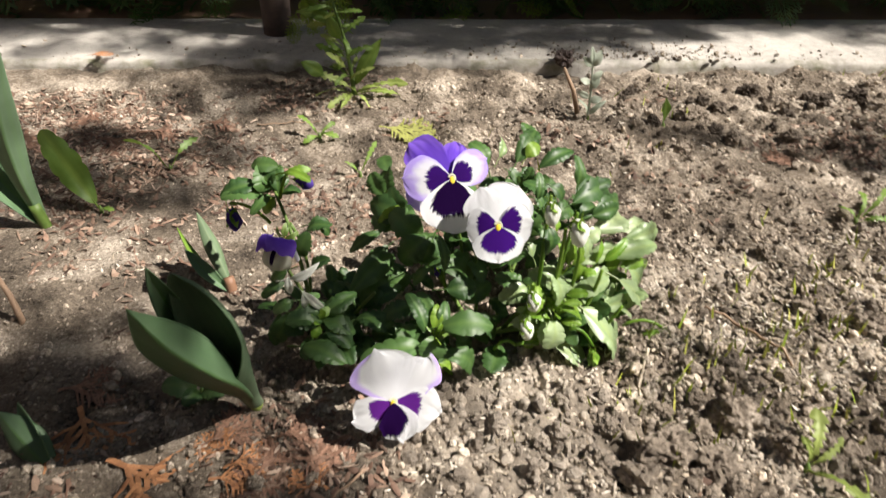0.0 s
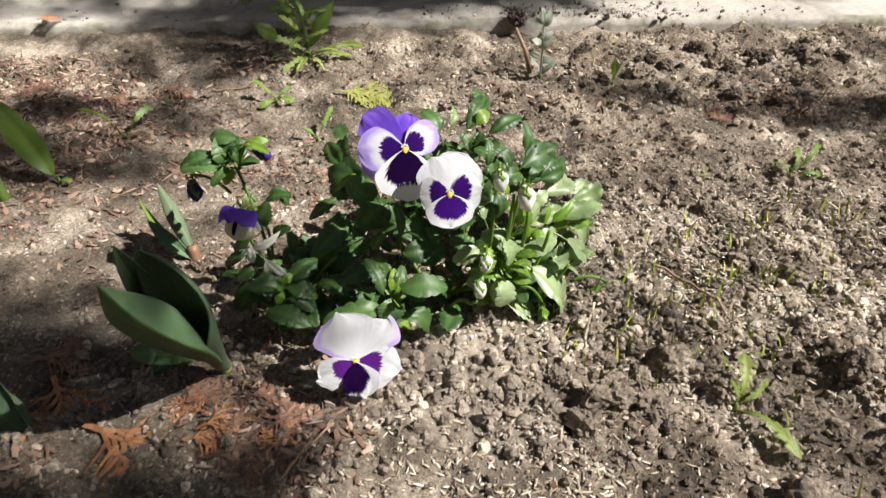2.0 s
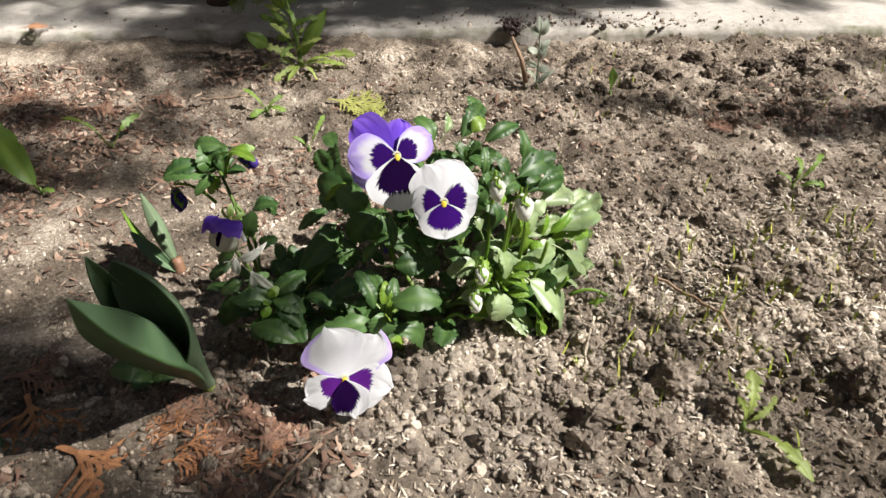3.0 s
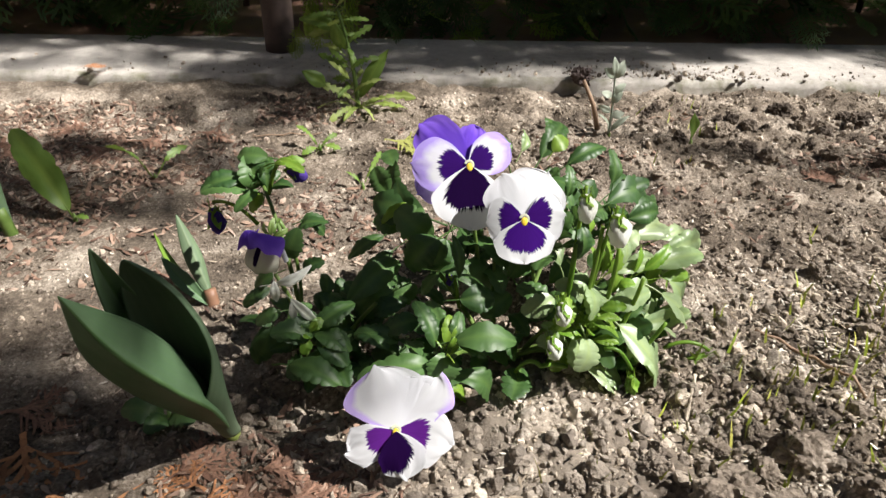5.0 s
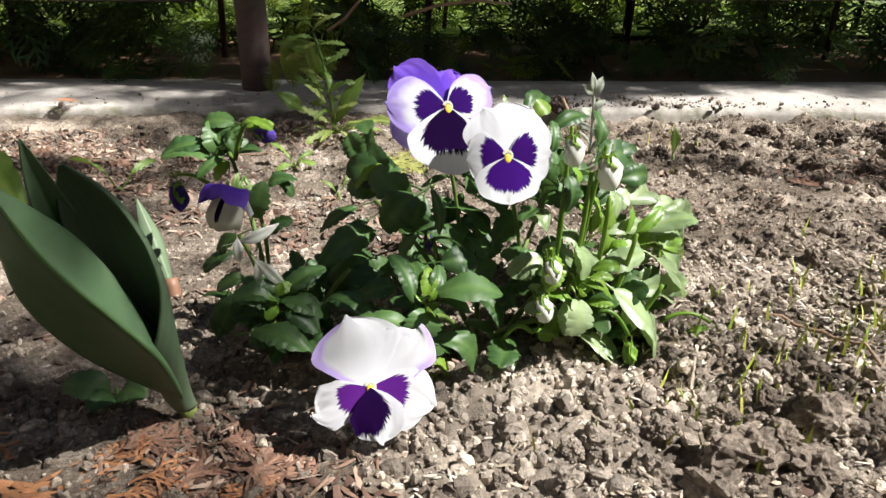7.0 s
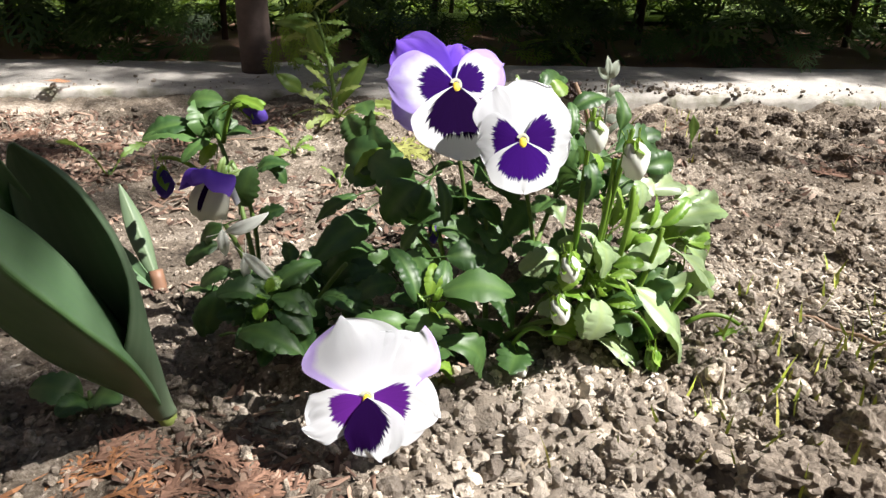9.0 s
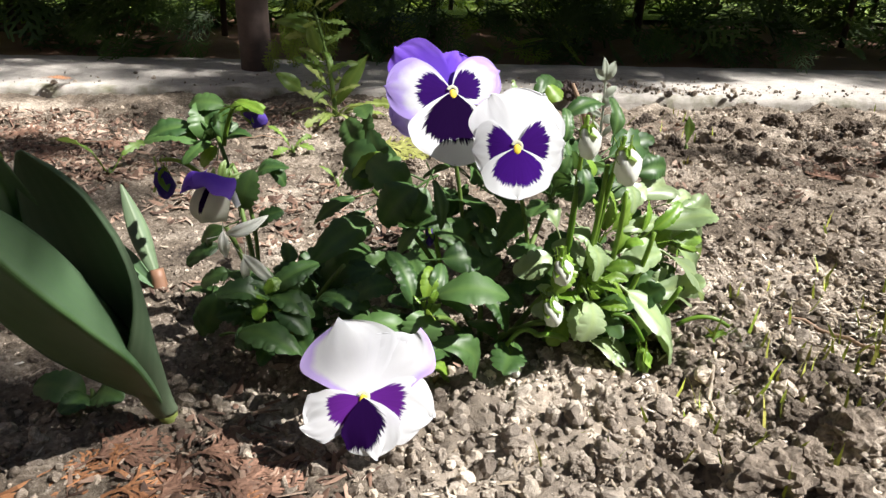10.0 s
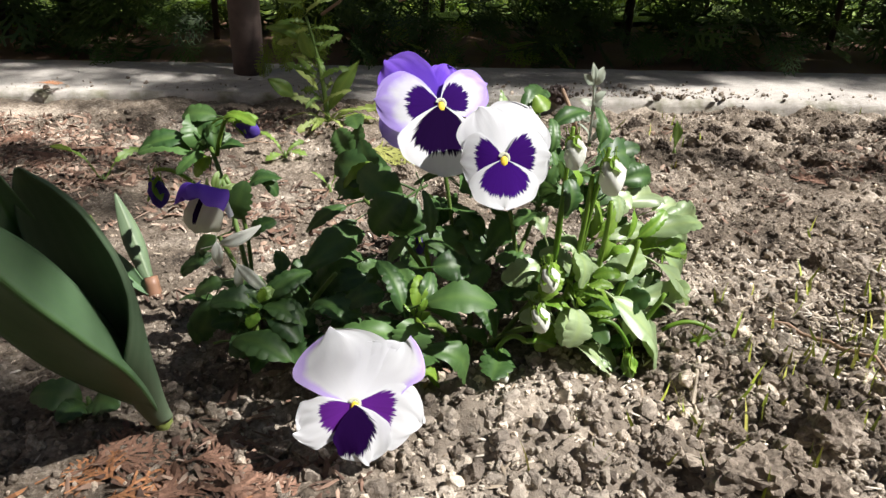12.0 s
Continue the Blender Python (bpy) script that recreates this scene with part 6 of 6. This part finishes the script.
sprig = weed("grey-green felted sprig standing in the soil", 0.287, 1.12, [((0.272, 1.115, 0.035), 0.012, 0, 0.2), ((0.315, 1.12, 0.030), 0.010, 0, 0.2)], "plain", GREY_LEAF)
stem(sprig, (0.287, 1.12, 0), (0.285, 1.12, 0.10), (0.002, 0, 0), 0.0022, 0.0015, mat=GREY_LEAF)
for k, (dx, dz, zz, ww) in enumerate(((0.012, 0.026, 0.088, 0.014), (-0.016, 0.016, 0.088, 0.012), (-0.004, 0.030, 0.090, 0.010), (0.018, 0.014, 0.066, 0.010), (-0.018, 0.008, 0.06, 0.010), (0.014, 0.02, 0.05, 0.012), (0.022, 0.004, 0.03, 0.012), (-0.02, 0.012, 0.035, 0.010))):
    leaf(sprig, (0.286, 1.12, zz), (0.286 + dx, 1.118, zz + dz), ww, GREY_LEAF, 0, 0.15, "plain", up=(0, -1, 0.3))


# ---- clods, crumbs and litter ----
def clod(x, y, r, seed, squash=0.75, lift=0.35, floor=None, mat=None):
    bm = bmesh.new()
    bmesh.ops.create_icosphere(bm, subdivisions=4 if r > 0.013 else 3, radius=1)
    off = Vector((seed * 3.1, seed * 1.7, seed * 2.3))
    for vert in bm.verts:
        p = vert.co.copy()
        d = 0.86 + 0.34 * noise.noise(p * 1.3 + off) + 0.16 * noise.noise(p * 2.9 - off)
        for scale, deep in ((1.7, 0.20), (3.9, 0.15), (8.5, 0.10)):
            cell = noise.voronoi(p * scale + off)[0]
            d += deep * (min(0.5, cell[1] - cell[0]) * 1.5 - cell[0] * 0.6)
        d += 0.06 * noise.noise(p * 21) + 0.05 * noise.noise(p * 43)
        vert.co = Vector((p.x * d * r, p.y * d * r * 0.9, p.z * d * r * squash))
    me = bpy.data.meshes.new("soil_clod")
    bm.to_mesh(me)
    bm.free()
    me.materials.append(mat or CLOD)
    me.polygons.foreach_set("use_smooth", [False] * len(me.polygons))
    ob = thing("soil_clod", "crumbly lump of dry brown soil", "soil clod", (x, y, (ground_z(x, y) if floor is None else floor) + r * lift * squash), "soil clods", data=me)
    ob.rotation_euler = (0, 0, seed * 1.7)


for k, (x, y, r) in enumerate(((0.186, 0.416, 0.027), (0.128, 0.414, 0.019), (0.262, 0.458, 0.025), (0.298, 0.458, 0.014), (0.355, 0.418, 0.018), (0.455, 0.565, 0.022), (0.435, 0.42, 0.02), (0.205, 0.99, 0.022), (0.122, 1.035, 0.02), (0.318, 0.285, 0.030), (0.225, 0.44, 0.016), (0.20, 0.47, 0.014), (0.10, 0.445, 0.012), (-0.09, 0.475, 0.014), (-0.075, 0.46, 0.012), (0.05, 0.46, 0.011), (0.40, 0.98, 0.018), (0.50, 1.02, 0.02), (0.58, 1.0, 0.018), (0.45, 1.1, 0.02), (-0.06, 0.93, 0.014), (0.01, 1.0, 0.015), (0.52, 0.48, 0.018), (0.40, 0.60, 0.013), (0.075, 0.415, 0.010), (0.33, 0.50, 0.012), (0.222, 0.402, 0.021), (0.158, 0.395, 0.020), (0.30, 0.42, 0.017))):
    clod(x, y, r, k + 2)


rng = random.Random(63)
kinds = [o.data for o in scene.objects if o.name.startswith("soil_clod")][:9]
for k in range(70):
    x, y = rng.gauss(0.22, 0.16), rng.gauss(0.45, 0.07)
    if k % 3 == 0:
        x, y = rng.uniform(-0.1, 0.7), rng.uniform(0.7, 1.15)
    if y < 0.28 or (abs(x - 0.07) < 0.17 and abs(y - 0.6) < 0.11):
        continue
    s = rng.uniform(0.22, 0.55)
    ob = thing("soil_clod", "crumbly lump of dry brown soil", "soil clod", (x, y, ground_z(x, y) + 0.004 * s), "soil clods", data=kinds[k % 9])
    ob.rotation_euler, ob.scale = (rng.uniform(-1, 1), rng.uniform(-1, 1), rng.uniform(0, 6)), (s, s, s)

# a darker tone of the clod colours
DARK_CLOD = soil_material("damp_clods", (0.028, 0.023, 0.018), (0.105, 0.085, 0.066), (0.26, 0.22, 0.175))
for k, (x, y, r) in enumerate(((0.60, 1.20, 0.020), (0.70, 1.14, 0.018), (0.52, 1.14, 0.015), (0.78, 1.16, 0.022))):
    clod(x, y, r, k + 31, 0.75, 0.3, None, DARK_CLOD)
dark_kinds = [o.data for o in scene.objects if o.type == "MESH" and o.data.materials and o.data.materials[0] == DARK_CLOD]
for k in range(110):
    if k < 74:
        x, y, floor = rng.gauss(0.62, 0.17), rng.gauss(1.13, 0.07), None
    else:
        x = 0.28 + 0.42 * rng.random() ** 1.3
        y, floor = kerb_front(x) + rng.uniform(-0.03, 0.035), 0.020
    if floor is None and y > kerb_front(x) - 0.025 or x < 0.22:
        continue
    s = rng.uniform(0.18, 0.75) if floor is None else rng.uniform(0.12, 0.38)
    low = ground_z(x, y) if floor is None or y < kerb_front(x) - 0.004 else floor
    ob = thing("soil_clod", "dark crumbly lump of soil" if floor is None else "small lump of soil spilled against the kerb", "soil clod", (x, y, low + 0.005 * s), "soil clods", data=(dark_kinds + kinds)[k % 8])
    ob.rotation_euler, ob.scale = (rng.uniform(-1, 1), rng.uniform(-1, 1), rng.uniform(0, 6)), (s, s, s)
clod(0.292, 1.335, 0.022, 51, 0.9, 0.35, 0.02, WOOD)


def scattered(name, label, category, count, seed, keep, make, mat, smooth=True):
    """Many small bits strewn over the soil, as one mesh."""
    rng = np.random.default_rng(seed)
    xs, ys = rng.uniform(-0.95, 1.1, count * 5), rng.uniform(0.2, 1.3, count * 5)
    sel = (rng.random(count * 5) < keep(xs, ys)) & (ys < kerb_front(xs) - 0.002)
    xs, ys = xs[sel][:count], ys[sel][:count]
    v, f = make(xs, ys, height(xs, ys), rng)
    ob = new(name, mesh_from(name, v, f, mat, smooth))
    return tagged(ob, label, category, kind="stuff")


ICO = None
bm = bmesh.new()
bmesh.ops.create_icosphere(bm, subdivisions=1, radius=1)
ICO = (np.array([v.co[:] for v in bm.verts]), np.array([[v.index for v in f.verts] for f in bm.faces]))
bm.free()


def turned(n, rng, flat=1.0):
    """n random turns; flat near 0 keeps them lying down."""
    a, b, c = rng.uniform(0, 6.283, n), rng.normal(0, 0.5 * flat, n), rng.normal(0, 0.5 * flat, n)
    ca, sa, cb, sb, cc, sc = np.cos(a), np.sin(a), np.cos(b), np.sin(b), np.cos(c), np.sin(c)
    o, i = np.zeros(n), np.ones(n)
    rz = np.stack([ca, -sa, o, sa, ca, o, o, o, i], 1).reshape(n, 3, 3)
    ry = np.stack([cb, o, sb, o, i, o, -sb, o, cb], 1).reshape(n, 3, 3)
    rx = np.stack([i, o, o, o, cc, -sc, o, sc, cc], 1).reshape(n, 3, 3)
    return rz @ ry @ rx


def strewn(shape, sizes, turns, xs, ys, zs, jitter, rng):
    v0, f0 = shape
    n, k = len(xs), len(v0)
    v = v0[None] * sizes[:, None, :] * (1 + jitter * rng.uniform(-1, 1, (n, k, 1)))
    v = np.einsum("nij,nkj->nki", turns, v) + np.stack([xs, ys, zs], 1)[:, None]
    return v.reshape(-1, 3), (f0[None] + (np.arange(n) * k)[:, None, None]).reshape(-1, f0.shape[1])


def make_crumbs(xs, ys, zs, rng):
    r = 0.0009 + 0.0012 * rng.pareto(2.3, len(xs)).clip(0, 2.8)
    s = r[:, None] * rng.uniform(0.55, 1.35, (len(xs), 3))
    return strewn(ICO, s, turned(len(xs), rng, 3), xs, ys, zs + r * 0.25, 0.42, rng)


bm = bmesh.new()
bmesh.ops.create_icosphere(bm, subdivisions=2, radius=1)
LUMP = (np.array([v.co[:] for v in bm.verts]), np.array([[v.index for v in f.verts] for f in bm.faces]))
bm.free()


def make_lumps(xs, ys, zs, rng):
    """Crumbly lumps of soil, a few millimetres across, knobbly all over."""
    r = 0.0021 + 0.0016 * rng.pareto(2.2, len(xs)).clip(0, 2.6)
    s = r[:, None] * rng.uniform(0.65, 1.3, (len(xs), 3))
    return strewn(LUMP, s, turned(len(xs), rng, 3), xs, ys, zs + r * 0.35, 0.22, rng)


OCTA = (np.array([(1, 0, 0), (-1, 0, 0), (0, 1, 0), (0, -1, 0), (0, 0, 1), (0, 0, -1)], float), np.array([[0, 2, 4], [2, 1, 4], [1, 3, 4], [3, 0, 4], [2, 0, 5], [1, 2, 5], [3, 1, 5], [0, 3, 5]]))


def make_grit(xs, ys, zs, rng):
    r = rng.uniform(0.0008, 0.0022, len(xs))
    s = r[:, None] * rng.uniform(0.55, 1.35, (len(xs), 3))
    return strewn(OCTA, s, turned(len(xs), rng, 3), xs, ys, zs + r * 0.3, 0.35, rng)


def near_at(x, y):
    return np.where((x > -0.5) & (x < 0.75) & (y < 0.85), 1.0, 0.5) * np.where((x > -0.75) & (y < 1.3), 1.0, 0.0)


scattered("soil_crumbs", "loose crumbs and small lumps of dry soil", "soil crumbs", 21120, 5, lambda x, y: roughness_at(x, y) * near_at(x, y), make_crumbs, CRUMB, False)
scattered("soil_crumbs", "knobbly lumps of dry soil heaped round the pansies", "soil crumbs", 9000, 15, lambda x, y: np.clip(roughness_at(x, y) - 0.35, 0, 1) * np.where((x > -0.32) & (x < 0.75) & (y < 0.78), 1.0, 0.16), make_lumps, CRUMB, False)
scattered("soil_grit", "fine grit of dry crumbled soil", "soil grit", 24200, 9, lambda x, y: near_at(x, y) * (0.4 + roughness_at(x, y)), make_grit, CRUMB, False)

rng = np.random.default_rng(12)
kx = np.concatenate([rng.normal(0.42, 0.16, 380), rng.uniform(-0.9, 0.9, 160)])
ky = kerb_front(kx) + 0.01 + np.abs(rng.normal(0, 0.05, len(kx)))
v, f = make_crumbs(kx, ky, np.full(len(kx), 0.021), rng)
tagged(new("soil_crumbs", mesh_from("soil_crumbs", v, f, CRUMB, False)), "crumbs of soil spilt on the kerb", "soil crumbs", kind="stuff")

SLIVER = (np.array([(-1, -0.6, 0), (0, -1, 0), (1, -0.3, 0), (1, 0.3, 0), (0, 1, 0), (-1, 0.6, 0), (-0.8, 0, 1), (0.8, 0, 1)], float), np.array([[0, 1, 6], [1, 7, 6], [1, 2, 7], [2, 3, 7], [3, 4, 7], [4, 6, 7], [4, 5, 6], [5, 0, 6]]))


def make_chips(xs, ys, zs, rng):
    n = len(xs)
    s = np.stack([rng.uniform(0.0016, 0.0056, n), rng.uniform(0.0006, 0.0014, n), rng.uniform(0.0004, 0.0010, n)], 1)
    return strewn(SLIVER, s, turned(n, rng, 0.6), xs, ys, zs + 0.0012, 0.15, rng)


def make_litter(xs, ys, zs, rng):
    n = len(xs)
    s = np.stack([rng.uniform(0.002, 0.0100, n), rng.uniform(0.0008, 0.0036, n), rng.uniform(0.0004, 0.001, n)], 1)
    return strewn(SLIVER, s, turned(n, rng, 0.8), xs, ys, zs + 0.0015, 0.2, rng)


def chips_at(x, y):
    return np.where(x < -0.1, 0.35, 1.0) * np.clip(0.02 + 1.5 * np.exp(-(((x - 0.42) / 0.20) ** 2 + ((y - 0.58) / 0.13) ** 2)) + 0.9 * np.exp(-(((x - 0.06) / 0.14) ** 2 + ((y - 0.34) / 0.07) ** 2)) + 0.5 * fbm(x * 8, y * 8, 5, 3), 0, 1)


def litter_at(x, y):
    return np.clip(0.05 + 1.0 * np.exp(-(((x + 0.15) / 0.10) ** 2 + ((y - 0.43) / 0.06) ** 2)) + 0.9 * np.exp(-(((x + 0.55) / 0.3) ** 2 + ((y - 1.02) / 0.28) ** 2)) + 0.9 * np.exp(-(((x - 0.66) / 0.10) ** 2 + ((y - 0.97) / 0.05) ** 2)) + 0.12 * np.exp(-(((x - 0.1) / 0.3) ** 2 + ((y - 1.05) / 0.2) ** 2)) + np.where(x > 0.05, 1.0, 2.2) * fbm(x * 9, y * 9, 15, 3) - 0.12, 0, 1)


scattered("pale_chips", "pale straw-coloured husks and wood chips strewn on soil", "husks", 15000, 6, chips_at, make_chips, CHIP)
scattered("brown_litter", "reddish-brown dry thuja scales strewn on soil", "leaf litter", 11000, 7, litter_at, make_litter, LITTER)


rng = np.random.default_rng(41)
hx, hy = rng.uniform(-1.5, 1.6, 5200), 1.63 + np.abs(rng.normal(0, 0.22, 5200))
hy = np.maximum(hy, kerb_front(hx) + 0.295)
v, f = make_litter(hx, hy, height(hx, hy) + 0.002, rng)
tagged(new("hedge_litter", mesh_from("hedge_litter", v, f, OLD_THUJA, True)), "dark reddish-brown thuja litter under the hedge", "leaf litter", kind="stuff")
under_x, under_y = np.meshgrid(np.linspace(-3, 3, 120), np.linspace(0.29, 1.05, 40), indexing="ij")
under_y = under_y + kerb_front(under_x)
under_z = np.maximum(height(under_x, under_y), -0.004) + 0.006 + 0.012 * vnoise(under_x * 24, under_y * 24, 71)
tagged(new("hedge_floor", mesh_from("hedge_floor", np.stack([under_x.ravel(), under_y.ravel(), under_z.ravel()], 1), grid_faces(120, 40), OLD_THUJA)), "dark brown litter-covered earth under the hedge", "soil", kind="structure")


def make_grass(xs, ys, zs, rng):
    n = len(xs)
    blade_v = np.array([(-1, 0, 0), (1, 0, 0), (-0.8, 0.12, 0.5), (0.8, 0.12, 0.5), (0, 0.4, 1)], float)
    blade_f = np.array([[0, 1, 3], [0, 3, 2], [2, 3, 4]])
    s = np.stack([np.full(n, 0.0013), rng.uniform(0.004, 0.016, n), rng.uniform(0.010, 0.028, n)], 1)
    return strewn((blade_v, blade_f), s, turned(n, rng, 0.5), xs, ys, zs + 0.001, 0.05, rng)


scattered("grass_seedlings", "thin young grass blades sprouting from soil", "grass", 1700, 8, lambda x, y: np.clip(0.8 * np.exp(-(((x - 0.42) / 0.2) ** 2 + ((y - 0.56) / 0.16) ** 2)) + 2.5 * np.exp(-(((x - 0.255) / 0.06) ** 2 + ((y - 0.475) / 0.045) ** 2)) + 1.2 * np.exp(-(((x - 0.34) / 0.06) ** 2 + ((y - 0.54) / 0.05) ** 2)) + 3.0 * fbm(x * 11, y * 11, 25, 3) - 0.35, 0, 1) * (x > 0.05), make_grass, GRASS, False)


rng = random.Random(9)
DRY = [thuja_spray(rng, ln, 0.0115, 0.0036) for ln in (0.10, 0.12, 0.14)]


def dry_spray(x, y, ang, scale, k, mat=None, label="", lift=0.004, floor=None):
    v, f = DRY[k % 3]
    ca, sa = math.cos(radians(ang)), math.sin(radians(ang))
    w = v.copy() * scale
    w[:, 2] *= 0.5
    out = np.stack([x + ca * w[:, 0] - sa * w[:, 1], y + sa * w[:, 0] + ca * w[:, 1], w[:, 2]], 1)
    hs = height(out[:, 0], out[:, 1])
    out[:, 2] += (0.6 * hs + 0.4 * hs.mean() if floor is None else floor) + lift
    me = mesh_from("thuja_twig", out - np.array((x, y, 0)), f, mat or DRY_THUJA, values=np.zeros(len(out)))
    ob = thing("thuja_twig", label or "dry orange-brown thuja twig lying on soil", "twig", (x, y, 0), "fallen thuja twigs", data=me)
    return ob


for k, (x, y, a, s) in enumerate(((-0.335, 0.512, -63, 0.80), (-0.290, 0.448, -30, 0.90), (-0.215, 0.455, 35, 0.5), (-0.19, 0.43, 20, 0.45), (-0.15, 0.45, -110, 0.45), (-0.36, 0.53, 10, 0.5), (-0.55, 1.2, -60, 0.8), (-0.50, 1.08, -20, 0.8), (-0.62, 1.12, -70, 0.9), (-0.44, 1.1, 10, 0.8), (-0.35, 1.12, 5, 0.7), (0.50, 0.93, 15, 0.5), (-0.10, 0.40, 140, 0.4), (-0.16, 0.42, 60, 0.42), (-0.13, 0.435, -20, 0.42), (-0.18, 0.445, 150, 0.4), (-0.11, 0.42, 100, 0.36), (-0.145, 0.405, -60, 0.36), (-0.20, 0.42, 10, 0.4), (-0.15, 0.46, 20, 0.35))):
    dry_spray(x, y, a, s, k, OLD_THUJA if y > 0.8 or (k > 1 and k % 3) else DRY_THUJA, "dry reddish-brown thuja twig lying on soil" if y > 0.8 else "")
dry_spray(-0.61, 1.395, 30, 0.35, 1, None, "dry orange-brown thuja twig lying on the kerb", 0.012, 0.022)
dry_spray(-0.06, 1.095, -15, 0.7, 2, YELLOW_TWIG, "yellow-green thuja twig lying on soil", 0.008)


def stick(pts, r, label, mat=None):
    v, f = tube(pts, [r * (1 - 0.4 * i / (len(pts) - 1)) for i in range(len(pts))], 7)
    thing("stick", label, "stick", (0, 0, 0), "fallen sticks", data=mesh_from("stick", v, f, mat or TWIG))


def lying(x0, y0, x1, y1, r, label, wob=0.006, n=12, mat=None):
    pts = []
    for i in range(n):
        t = i / (n - 1)
        x, y = x0 + (x1 - x0) * t + wob * math.sin(5 * t + x0 * 40), y0 + (y1 - y0) * t + wob * math.cos(4 * t)
        pts.append((x, y, ground_z(x, y) + r + 0.003))
    stick(pts, r, label, mat)


lying(0.300, 0.610, 0.352, 0.520, 0.0020, "thin brown stick lying on soil")
lying(-0.125, 0.36, -0.071, 0.417, 0.0018, "thin forked brown stick lying on soil")
lying(0.207, 0.54, 0.179, 0.478, 0.0017, "thin pale dry stem lying on soil", 0.0015, mat=CHIP)
lying(-0.26, 1.10, -0.16, 1.13, 0.001, "thin brown stick lying on soil")
lying(0.60, 0.55, 0.70, 0.50, 0.0012, "thin brown stick lying on soil")
stick([(0.275, 1.14, 0.0), (0.264, 1.14, 0.04), (0.246, 1.145, 0.078)], 0.0045, "short brown stub standing in soil")
stick([(-0.434, 0.636, -0.01), (-0.445, 0.65, 0.025), (-0.462, 0.664, 0.055)], 0.004, "reddish-brown dry stalk leaning out of the soil")
